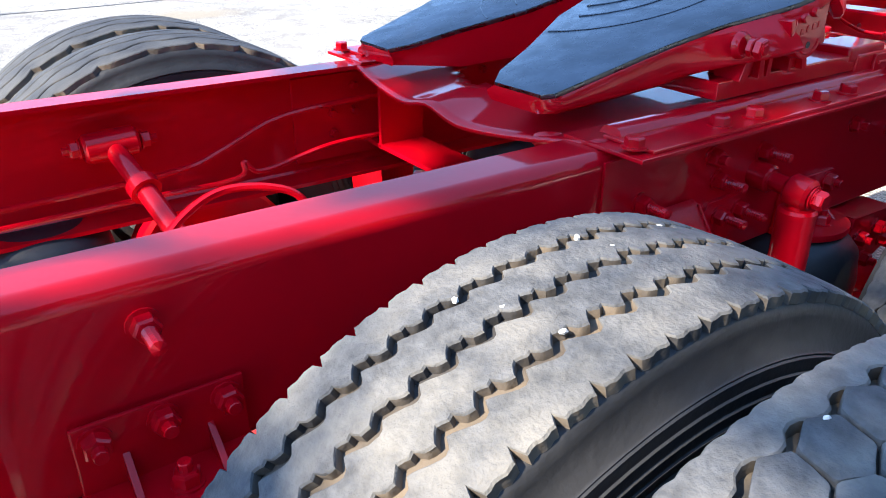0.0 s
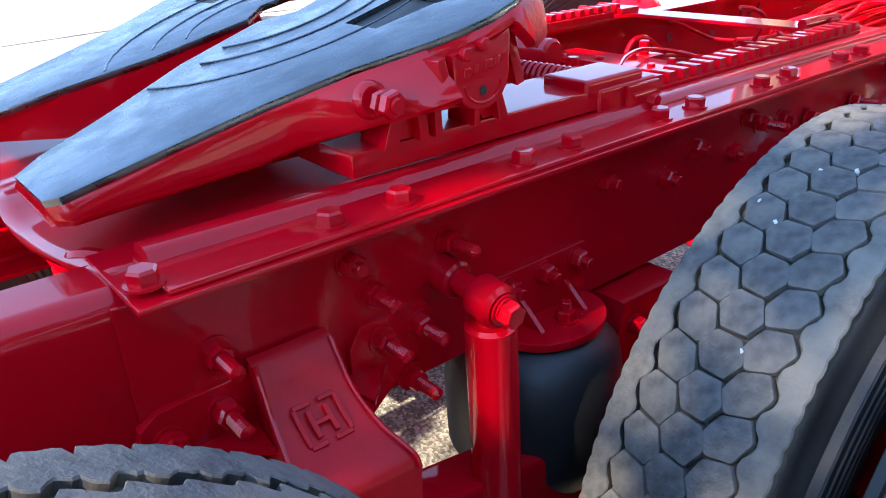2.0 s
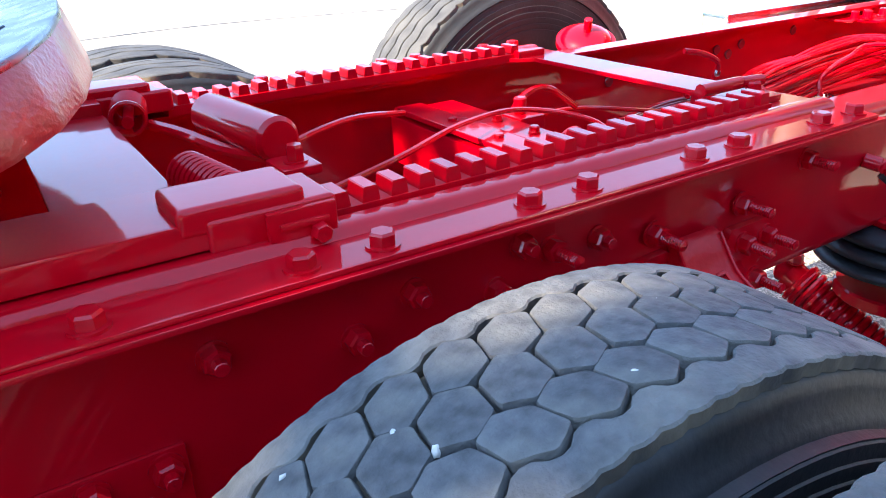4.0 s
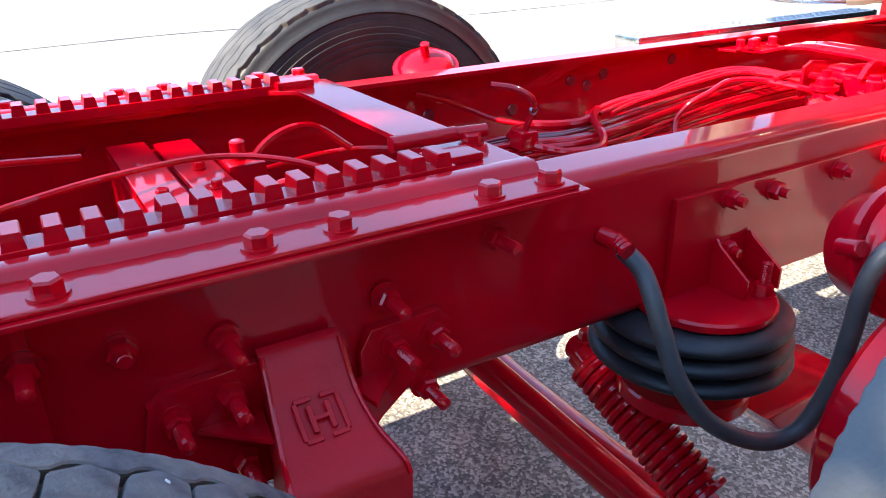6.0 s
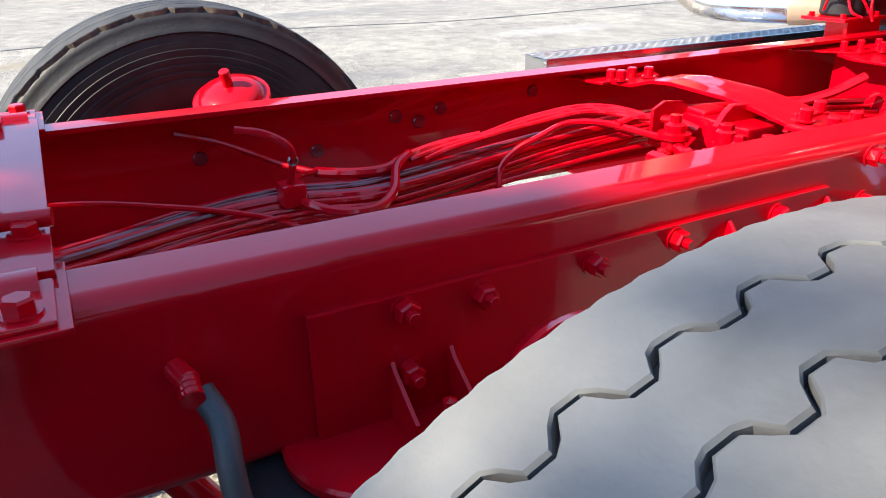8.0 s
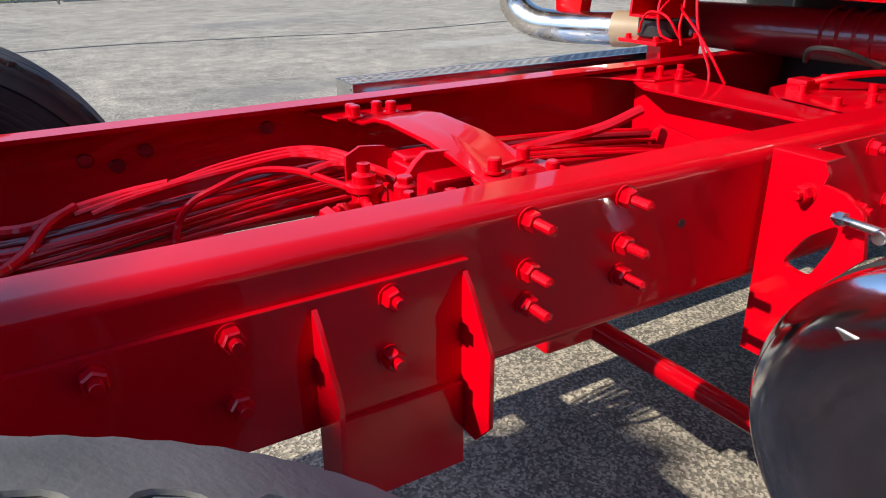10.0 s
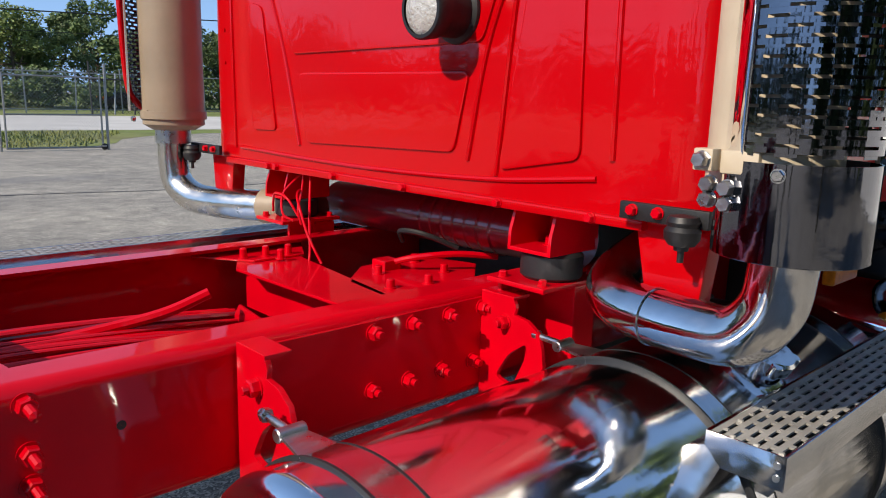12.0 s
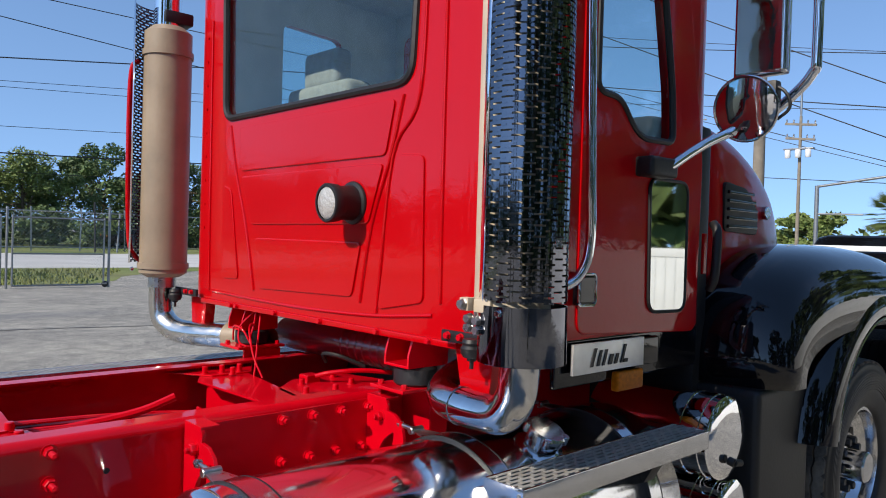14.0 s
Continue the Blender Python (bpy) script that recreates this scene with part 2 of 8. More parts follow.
def asphalt():
    """Old pale asphalt: coarse stones, bleached patches, dark seams of wear."""
    m = bpy.data.materials.new("old_asphalt")
    m.use_nodes = True
    n, l = m.node_tree.nodes, m.node_tree.links
    b = n["Principled BSDF"]
    b.inputs["Roughness"].default_value = 0.9
    co = n.new("ShaderNodeTexCoord").outputs["Object"]
    def tex(kind, scale, **kw):
        t = n.new("ShaderNodeTex" + kind)
        t.inputs["Scale"].default_value = scale
        for k, v in kw.items():
            t.inputs[k].default_value = v
        l.new(co, t.inputs["Vector"])
        return t
    def ramp(src, stops):
        r = n.new("ShaderNodeValToRGB")
        r.color_ramp.elements[0].position, r.color_ramp.elements[0].color = stops[0][0], (*stops[0][1], 1)
        r.color_ramp.elements[1].position, r.color_ramp.elements[1].color = stops[-1][0], (*stops[-1][1], 1)
        for p, c in stops[1:-1]:
            r.color_ramp.elements.new(p).color = (*c, 1)
        l.new(src, r.inputs[0])
        return r.outputs[0]
    def mix(kind, f, a, c):
        x = n.new("ShaderNodeMix")
        x.data_type, x.blend_type = "RGBA", kind
        x.inputs["Factor"].default_value = f
        l.new(a, x.inputs["A"]), l.new(c, x.inputs["B"])
        return x.outputs["Result"]
    stones = tex("Voronoi", 120.0)
    stone_col = ramp(stones.outputs["Color"], [(0.22, (0.04, 0.039, 0.037)), (0.5, (0.235, 0.225, 0.198)), (0.78, (0.72, 0.68, 0.59))])
    patches = ramp(tex("Noise", 0.55, Detail=7.0, Roughness=0.62).outputs["Fac"], [(0.34, (0.15, 0.146, 0.134)), (0.5, (0.245, 0.233, 0.206)), (0.66, (0.36, 0.338, 0.288))])
    streak = ramp(tex("Noise", 3.5, Detail=8.0, Roughness=0.7).outputs["Fac"], [(0.33, (0.62, 0.62, 0.63)), (0.68, (1.2, 1.18, 1.14))])
    c = mix("MIX", 0.52, patches, stone_col)
    c = mix("MULTIPLY", 1.0, c, streak)
    # old oil stains: ovals of a given place and size with ragged edges
    for cx, cy, rx, ry, tint, most in ((2.0, 9.1, 0.75, 0.42, (0.24, 0.20, 0.14), 0.8), (6.4, 12.6, 1.4, 0.5, (0.15, 0.15, 0.15), 0.5), (8.6, 8.4, 1.2, 0.4, (0.40, 0.39, 0.36), 0.5), (4.9, 6.4, 0.9, 0.35, (0.16, 0.155, 0.15), 0.5)):
        mp = n.new("ShaderNodeMapping")
        mp.inputs["Location"].default_value = (-cx / rx, -cy / ry, 0)
        mp.inputs["Scale"].default_value = (1 / rx, 1 / ry, 0)
        l.new(co, mp.inputs["Vector"])
        ln = n.new("ShaderNodeVectorMath")
        ln.operation = "LENGTH"
        l.new(mp.outputs[0], ln.inputs[0])
        ad = n.new("ShaderNodeMath")
        l.new(ln.outputs["Value"], ad.inputs[0]), l.new(tex("Noise", 5.0, Detail=5.0).outputs["Fac"], ad.inputs[1])
        mr = n.new("ShaderNodeMapRange")
        mr.inputs["From Min"].default_value, mr.inputs["From Max"].default_value = 1.1, 1.7
        mr.inputs["To Min"].default_value, mr.inputs["To Max"].default_value = most, 0.0
        l.new(ad.outputs[0], mr.inputs["Value"])
        x = n.new("ShaderNodeMix")
        x.data_type = "RGBA"
        l.new(mr.outputs["Result"], x.inputs["Factor"]), l.new(c, x.inputs["A"])
        x.inputs["B"].default_value = (*tint, 1)
        c = x.outputs["Result"]
    l.new(c, b.inputs["Base Color"])
    bp = n.new("ShaderNodeBump")
    bp.inputs["Strength"].default_value, bp.inputs["Distance"].default_value = 0.6, 0.0025
    l.new(stones.outputs["Distance"], bp.inputs["Height"])
    l.new(bp.outputs["Normal"], b.inputs["Normal"])
    return m

ASPHALT = asphalt()

# ---- building helpers ----
EVEN = (RED, CAB_RED, DARK_RED, MIRROR, BLACK_GLOSS)
def thing(name, at, label, category, group="", kind=""):
    ob = new(name)
    ob.location = at
    ob.empty_display_size = 0.1
    return tagged(ob, label, category, group, kind)


def part(name, bm, mat, parent=None, label="", smooth=40):
    """One mesh object under a thing or a part; the bmesh is in world metres."""
    me = bpy.data.meshes.new(name)
    bmesh.ops.recalc_face_normals(bm, faces=bm.faces[:])
    bm.to_mesh(me)
    bm.free()
    for p in me.polygons:
        p.use_smooth = smooth > 0
    if smooth:
        me.set_sharp_from_angle(angle=radians(smooth))
    me.materials.append(mat)
    ob = obj(name, me, parent, label)
    if smooth and mat in EVEN:                           # broad faces stay flat beside their small rounded edges
        ob.modifiers.new("normals", "WEIGHTED_NORMAL").keep_sharp = True
    return ob


def obj(name, me, parent=None, label=""):
    ob = new(name, me)
    if parent is not None:
        ob.parent = parent
        up = Matrix.Identity(4)
        p = parent
        while p is not None:
            up = p.matrix_basis.inverted() @ up if p.parent is None else up
            p = p.parent
        ob.matrix_parent_inverse = up if parent.parent is None else Matrix.Identity(4)
    if label:
        ob["label"] = label
    return ob


def box(bm, x0, x1, y0, y1, z0, z1, bevel=0.0, seg=2, m=None):
    r = bmesh.ops.create_cube(bm, size=1.0, matrix=Matrix.LocRotScale(((x0 + x1) / 2, (y0 + y1) / 2, (z0 + z1) / 2), None, (x1 - x0, y1 - y0, z1 - z0)))
    vs = r["verts"]
    if bevel:
        es = list({e for v in vs for e in v.link_edges})
        out = bmesh.ops.bevel(bm, geom=es, offset=bevel, segments=seg, affect="EDGES", profile=0.6)
        vs = list({v for f in out["faces"] for v in f.verts} | {v for v in vs if v.is_valid})
    if m is not None:
        bmesh.ops.transform(bm, matrix=m, verts=vs)
    return vs


def basis(a, b):
    """A matrix whose z runs from a to b, with its origin at a."""
    a, b = Vector(a), Vector(b)
    return Matrix.Translation(a) @ (b - a).to_track_quat("Z", "Y").to_matrix().to_4x4()


def lathe(bm, prof, a, b, seg=32, start=0.0, sweep=360.0):
    """Turns (distance along a to b in metres, radius) rows round the line a to b."""
    m = basis(a, b)
    full = sweep >= 359.9
    count = seg if full else seg + 1
    rings = []
    for d, r in prof:
        rings.append([bm.verts.new(m @ Vector((r * math.cos(radians(start + sweep * i / seg)), r * math.sin(radians(start + sweep * i / seg)), d))) for i in range(count)])
    for p, q in zip(rings, rings[1:]):
        for i in range(seg):
            k = (i + 1) % count
            bm.faces.new((p[i], p[k], q[k], q[i]))
    return rings


def cyl(bm, a, b, r, seg=20, r2=None, edge=0.0):
    d = (Vector(b) - Vector(a)).length
    r2 = r if r2 is None else r2
    prof = [(0, 0.0005), (0, r - edge), (edge, r), (d - edge, r2), (d, r2 - edge), (d, 0.0005)] if edge else [(0, 0.0005), (0, r), (d, r2), (d, 0.0005)]
    lathe(bm, prof, a, b, seg)


def smooth_line(points, steps=8):
    """Catmull-Rom through the points."""
    p = [Vector(q) for q in points]
    p = [p[0] * 2 - p[1]] + p + [p[-1] * 2 - p[-2]]
    out = []
    for i in range(1, len(p) - 2):
        for s in range(steps):
            t = s / steps
            out.append(0.5 * ((2 * p[i]) + (p[i + 1] - p[i - 1]) * t + (2 * p[i - 1] - 5 * p[i] + 4 * p[i + 1] - p[i + 2]) * t * t + (3 * p[i] - p[i - 1] - 3 * p[i + 1] + p[i + 2]) * t ** 3))
    return out + [p[-2]]


def tube(bm, pts, r, seg=10, caps=True):
    pts = [Vector(p) for p in pts]
    up = Vector((0, 0, 1))
    rings = []
    for i, p in enumerate(pts):
        d = (pts[min(i + 1, len(pts) - 1)] - pts[max(i - 1, 0)]).normalized()
        if i == 0:
            side = d.cross(up) if abs(d.z) < 0.95 else d.cross(Vector((1, 0, 0)))
        side = (side - d * side.dot(d)).normalized()
        nrm = side.cross(d)
        rr = r(i / (len(pts) - 1)) if callable(r) else r
        rings.append([bm.verts.new(p + (side * math.cos(a) + nrm * math.sin(a)) * rr) for a in (2 * math.pi * k / seg for k in range(seg))])
    for a, b in zip(rings, rings[1:]):
        for i in range(seg):
            bm.faces.new((a[i], a[(i + 1) % seg], b[(i + 1) % seg], b[i]))
    if caps:
        bm.faces.new(rings[0]), bm.faces.new(rings[-1])


def prism(bm, poly, axis, lo, hi, bevel=0.0):
    """A flat outline of (u, v) rows between two heights along an axis: x uses (y, z), y uses (x, z), z uses (x, y)."""
    def at(u, v, w):
        return {"x": (w, u, v), "y": (u, w, v), "z": (u, v, w)}[axis]
    n0 = len(bm.edges)
    a = [bm.verts.new(at(u, v, lo)) for u, v in poly]
    b = [bm.verts.new(at(u, v, hi)) for u, v in poly]
    fs = [bm.faces.new(a), bm.faces.new(b)]
    for i in range(len(poly)):
        k = (i + 1) % len(poly)
        fs.append(bm.faces.new((a[i], a[k], b[k], b[i])))
    if bevel:
        bmesh.ops.recalc_face_normals(bm, faces=fs)
        es = list({e for f in fs[:2] for e in f.edges})
        bmesh.ops.bevel(bm, geom=es, offset=bevel, segments=2, affect="EDGES", profile=0.6)


def hexagon(bm, at, way, across, height, washer=0.0):
    """A bolt head or nut on a surface, its axis along way."""
    at, way = Vector(at), Vector(way).normalized()
    if washer:
        cyl(bm, at, at + way * 0.003, washer, 18)
        at = at + way * 0.003
    r = across / 2 / math.cos(radians(30))
    lathe(bm, [(0, 0.0005), (0, r), (height * 0.8, r), (height, r * 0.84), (height, 0.0005)], at, at + way * height, 6, start=13)


_kit = {}
def bolt(kind, at, way, parent, label=""):
    """A shared bolt mesh set on a surface: head, nut with stud, or a nut with a long stud."""
    if kind not in _kit:
        bm = bmesh.new()
        if kind == "head":
            hexagon(bm, (0, 0, 0), (0, 0, 1), 0.027, 0.015, 0.020)
        elif kind == "nut":
            hexagon(bm, (0, 0, 0), (0, 0, 1), 0.028, 0.017, 0.019)
            cyl(bm, (0, 0, 0.017), (0, 0, 0.032), 0.0085, 10, edge=0.001)
        elif kind == "stud":
            hexagon(bm, (0, 0, 0), (0, 0, 1), 0.028, 0.018, 0.020)
            lathe(bm, [(0.018, 0.009)] + [(0.02 + 0.0022 * i, 0.009 if i % 2 else 0.0078) for i in range(18)] + [(0.061, 0.0005)], (0, 0, 0), (0, 0, 1), 10)
        elif kind == "small":
            hexagon(bm, (0, 0, 0), (0, 0, 1), 0.018, 0.011, 0.012)
        me = bpy.data.meshes.new("bolt_" + kind)
        bmesh.ops.recalc_face_normals(bm, faces=bm.faces[:])
        bm.to_mesh(me), bm.free()
        me.materials.append(RED)
        _kit[kind] = me
    ob = obj("nut" if kind in ("nut", "stud") else "bolt", _kit[kind], parent, label)
    ob.matrix_basis = basis(at, Vector(at) + Vector(way)) @ Matrix.Rotation(radians(random.uniform(0, 60)), 4, "Z")
    return ob

ZT, ZB, YF, GZ = 1.003, 0.738, 0.864, -0.053

# ---- ground and yard ----
bm = bmesh.new()
for i in range(-9, 9):
    for j in range(-9, 9):
        s = lambda k: math.copysign(abs(k) ** 2.6, k)
        q = [bm.verts.new((s(a) * 3 + 3, s(b) * 3, GZ)) for a, b in ((i, j), (i + 1, j), (i + 1, j + 1), (i, j + 1))]
        bm.faces.new(q)
bmesh.ops.remove_doubles(bm, verts=bm.verts[:], dist=0.001)
tagged(part("ground", bm, ASPHALT, None, smooth=0), "pale worn asphalt yard with coarse stones and bleached patches", "ground", kind="structure")

# ---- the truck ----
truck = thing("semi_truck", (2.4, 0.432, GZ), "glossy red day-cab tractor truck with chrome tank and bare rear frame", "truck")


def rail(y_out, inward, name_label):
    """A pressed steel channel: web outside, flanges turned inwards, rounded outer corners."""
    r, t, w = 0.028, 0.009, 0.09
    out = [(inward * w, ZT)]
    for k in range(7):
        out.append((inward * (r - r * math.sin(radians(15 * k))), ZT - r + r * math.cos(radians(15 * k))))
    for k in range(7):
        out.append((inward * (r - r * math.cos(radians(15 * k))), ZB + r - r * math.sin(radians(15 * k))))
    out.append((inward * w, ZB))
    ins = [(inward * w, ZB + t), (inward * t * 1.6, ZB + t), (inward * t, ZB + t * 1.6), (inward * t, ZT - t * 1.6), (inward * t * 1.6, ZT - t), (inward * w, ZT - t)]
    bm = bmesh.new()
    prism(bm, [(y_out + u, v) for u, v in out + ins], "x", -2.6, 6.9)
    return part("frame_rail", bm, RED, truck, name_label)

rail_near = rail(0.0, 1, "glossy red steel channel rail with rounded corners")
rail_far = rail(YF, -1, "glossy red steel channel rail with rounded corners")

# -- mounting angles of the sliding fifth wheel, one on each rail --
def mounting_angle(y0, s):
    bm = bmesh.new()
    y = lambda v: y0 + s * v
    def slab(a, b, z0, z1, x0, x1, bev=0.002):
        lo, hi = sorted((y(a), y(b)))
        box(bm, x0, x1, lo, hi, z0, z1, bev, 2)
    slab(-0.066, 0.10, ZT, ZT + 0.007, -0.020, 1.824)
    slab(-0.058, 0.045, ZT + 0.007, ZT + 0.014, 0.012, 1.812, 0.003)
    ang = part("mounting_angle", bm, RED, truck, "red angle plate bolted along the rail top")
    bm = bmesh.new()
    prof = [(0.012, 0.0), (0.018, 0.010), (0.026, 0.014), (0.046, 0.014), (0.054, 0.010), (0.060, 0.0)]
    prism(bm, [(y(u), ZT + 0.0135 + v) for u, v in prof], "x", 0.02, 1.80)
    part("raised_bead", bm, RED, ang)
    bm = bmesh.new()
    box(bm, -0.03, 1.16, *sorted((y(-0.006), y(0.0))), ZB + 0.012, ZT - 0.012, 0.002)
    part("web_liner", bm, RED, ang)
    xs, k = [0.0], 0.204
    for i in range(12):
        xs.append(k)
        k += 0.094 if i % 2 == 0 else 0.203
    for x in xs:
        bolt("head", (x, y(-0.030), ZT + 0.014), (0, 0, 1), ang)
    # toothed rack that the slider locks into
    bm = bmesh.new()
    box(bm, 0.86, 1.70, *sorted((y(0.066), y(0.112))), ZT + 0.0075, ZT + 0.027, 0.002)
    rack = part("toothed_rack", bm, RED, ang, "red toothed locking rack")
    bm = bmesh.new()
    a, b = -0.021, 0.021
    rows = [[bm.verts.new(v) for v in ((-w, a, z), (w, a, z), (w, b, z), (-w, b, z))] for w, z in ((0.0125, -0.002), (0.0095, 0.018), (0.0080, 0.0195))]
    bm.faces.new(rows[2])
    for lo_, hi_ in zip(rows, rows[1:]):
        for q in range(4):
            bm.faces.new((hi_[q], hi_[(q + 1) % 4], lo_[(q + 1) % 4], lo_[q]))
    bmesh.ops.recalc_face_normals(bm, faces=bm.faces[:])
    me = bpy.data.meshes.new("rack_tooth")
    bm.to_mesh(me), bm.free()
    me.materials.append(RED)
    for i in range(21):
        ob = obj("rack_tooth", me, ang)
        ob.matrix_basis = Matrix.Translation((0.8915 + 0.0395 * i, y(0.089), ZT + 0.027))
    return ang

mounting_angle(0.0, 1)
mounting_angle(YF, -1)

# -- front tie strap between the angles --
bm = bmesh.new()
prism(bm, [(1.735, 0.055), (1.815, 0.055), (1.815, 0.81), (1.735, 0.81), (1.66, 0.79), (1.66, 0.755), (1.715, 0.715), (1.715, 0.15), (1.66, 0.10), (1.66, 0.055)], "z", ZT + 0.008, ZT + 0.018, 0.002)
strap = part("tie_strap", bm, RED, truck, "flat red cross strap with cut-out corners")
bolt("head", (1.79, 0.17, ZT + 0.018), (0, 0, 1), strap)
bm = bmesh.new()
tube(bm, [(1.66 + 0.005 * i, 0.185, ZT + 0.034) for i in range(24)], lambda f: 0.0095 if int(f * 47) % 2 else 0.012, 10)
cyl(bm, (1.77, 0.183, ZT + 0.034), (1.82, 0.175, ZT + 0.034), 0.011, 10)
part("stop_screw", bm, RED, strap)
bm = bmesh.new()
box(bm, 1.68, 1.76, 0.09, 0.14, ZT + 0.018, ZT + 0.030, 0.003)
part("stop_block", bm, RED, strap)
bm = bmesh.new()
box(bm, 1.68, 1.76, 0.735, 0.785, ZT + 0.018, ZT + 0.034, 0.003)
part("stop_block", bm, RED, strap)

# -- curved rear base plate under the fifth wheel --
bm = bmesh.new()
cols = 26
rows_y = [0.03 + (YF - 0.06) * j / 30 for j in range(31)]
front = lambda y: 0.52
def back(y):
    u = (y - 0.432) / 0.40
    return -0.012 - 0.040 * max(0.0, 1 - u * u) ** 0.8
def dish(x, y):
    u, w = (y - 0.432) / 0.40, (x - back(y)) / 0.30
    sag = max(0.0, 1 - abs(u) ** 1.6)
    return ZT + 0.010 - 0.048 * sag * max(0.0, 1 - abs(w)) ** 1.4 + 0.030 * math.exp(-((u - 0.05) / 0.16) ** 2) * max(0.0, 1 - w) * 0.8
grid = []
for y in rows_y:
    b0 = back(y)
    grid.append([bm.verts.new((b0 + (front(y) - b0) * i / cols, y, dish(b0 + (front(y) - b0) * i / cols, y))) for i in range(cols + 1)])
for p, q in zip(grid, grid[1:]):
    for i in range(cols):
        c = sum((v.co for v in (p[i], p[i + 1], q[i + 1], q[i])), Vector()) / 4
        if ((c.x - 0.30) / 0.21) ** 2 + ((c.y - 0.48) / 0.20) ** 2 > 1:
            bm.faces.new((p[i], p[i + 1], q[i + 1], q[i]))
plate = part("base_plate", bm, RED, truck, "dished red plate with a large oval opening", smooth=60)
mod = plate.modifiers.new("thickness", "SOLIDIFY")
mod.thickness, mod.offset = 0.009, -1.0

# -- fifth wheel: tilted top plate with two horns --
TILT = Matrix.Translation((0.30, 0.432, 1.150)) @ Matrix.Rotation(radians(-15.6), 4, "Y")
half = [(-0.352, 0.178), (-0.350, 0.295), (-0.335, 0.312), (-0.150, 0.342), (-0.10, 0.352), (-0.05, 0.366), (-0.025, 0.374), (0.00, 0.382), (0.03, 0.397), (0.06, 0.412), (0.09, 0.426), (0.12, 0.437), (0.17, 0.446), (0.22, 0.440), (0.270, 0.418), (0.315, 0.375), (0.350, 0.300), (0.375, 0.200), (0.388, 0.100), (0.392, 0.0)]
throat = [(0.185, 0.0), (0.165, 0.050), (0.12, 0.062), (0.07, 0.020), (-0.08, 0.050), (-0.22, 0.115), (-0.315, 0.148)]
outline = [(u, -v) for u, v in half] + [(u, v) for u, v in reversed(half[:-1])] + [(u, v) for u, v in reversed(throat)][0:] + [(u, -v) for u, v in throat[1:]]
bm = bmesh.new()
prism(bm, outline, "z", 0.001, 0.012, 0.003)
bmesh.ops.transform(bm, matrix=TILT, verts=bm.verts[:])
fifth = part("fifth_wheel", bm, GREASE, truck, "tilted dark greasy coupling plate with two horns", smooth=30)
# skirt below the rim, painted red
bm = bmesh.new()
side = [(u, max(v - 0.002, 0.0)) for u, v in half]
def skirt_depth(u):
    """Near-even wall to the end gusset, a thin rim over the cover, then the deeper front nose."""
    if u < 0.083:
        return 0.022 + 0.034 * min(1.0, (u + 0.352) / 0.22)
    return 0.020 if u < 0.205 else 0.020 + 0.040 * min(1.0, (u - 0.205) / 0.03)
def skirt_lean(u):
    f = min(1.0, max(0.0, (u + 0.10) / 0.16))
    if u < 0.083:
        return 0.046 * f * f * (3 - 2 * f)
    return 0.0 if u < 0.205 else 0.012
fine = []
for (u0, v0), (u1, v1) in zip(side, side[1:]):
    n = max(1, round(math.hypot(u1 - u0, v1 - v0) / 0.012))
    fine += [(u0 + (u1 - u0) * k / n, v0 + (v1 - v0) * k / n) for k in range(n)]
fine.append(side[-1])
fine = [q for q in fine if abs(q[0] - 0.083) > 0.004 and abs(q[0] - 0.205) > 0.003]
for a in (0.0825, 0.0835, 0.2045, 0.2055):
    k = next(i for i, q in enumerate(fine) if q[0] > a)
    (u0, v0), (u1, v1) = fine[k - 1], fine[k]
    fine.insert(k, (a, v0 + (v1 - v0) * (a - u0) / (u1 - u0)))
nose = bmesh.new()
for sgn in (-1, 1):
    prev = None
    for u, v in fine:
        d, e = skirt_depth(u), skirt_lean(u)
        bmx = nose if u > 0.235 else bm
        prof = [(0.0, 0.005), (0.006 + 0.2 * e, -0.004), (0.007 + e * 0.75, -d * 0.55), (0.005 + e, -d + 0.007), (e, -d), (e - 0.010, -d - 0.001), (e - 0.018, -d + 0.008), (-0.018, -0.005)]
        ring = [(u - 0.004 * (q > 4), sgn * (v + a), z) for q, (a, z) in enumerate(prof)]
        if prev:
            p, r = [bmx.verts.new(q) for q in prev], [bmx.verts.new(q) for q in ring]
            for q in range(8):
                bmx.faces.new((p[q], p[(q + 1) % 8], r[(q + 1) % 8], r[q]))
        prev = ring
    prev = None
    inner = [(-0.352, 0.178), (-0.22, 0.118), (-0.08, 0.053), (0.07, 0.024)]
    for (u, v), d in zip(inner, [0.024, 0.07, 0.085, 0.09]):
        ring = [bm.verts.new((u, sgn * (v - 0.001), 0.008)), bm.verts.new((u, sgn * (v - 0.001), -d)), bm.verts.new((u, sgn * (v + 0.014), -d)), bm.verts.new((u, sgn * (v + 0.014), -0.005))]
        if prev:
            for q in range(4):
                bm.faces.new((prev[q], prev[(q + 1) % 4], ring[(q + 1) % 4], ring[q]))
        prev = ring
bmesh.ops.transform(bm, matrix=TILT, verts=bm.verts[:])
bmesh.ops.remove_doubles(bm, verts=bm.verts[:], dist=0.0002)
bmesh.ops.recalc_face_normals(bm, faces=bm.faces[:])
part("skirt", bm, RED, fifth, "red painted rim skirt", smooth=50)
bmesh.ops.transform(nose, matrix=TILT, verts=nose.verts[:])
bmesh.ops.remove_doubles(nose, verts=nose.verts[:], dist=0.0002)
bmesh.ops.recalc_face_normals(nose, faces=nose.faces[:])
part("front_skirt", nose, WORN_RED, fifth, "chipped red front skirt with bare speckled patches", smooth=50)
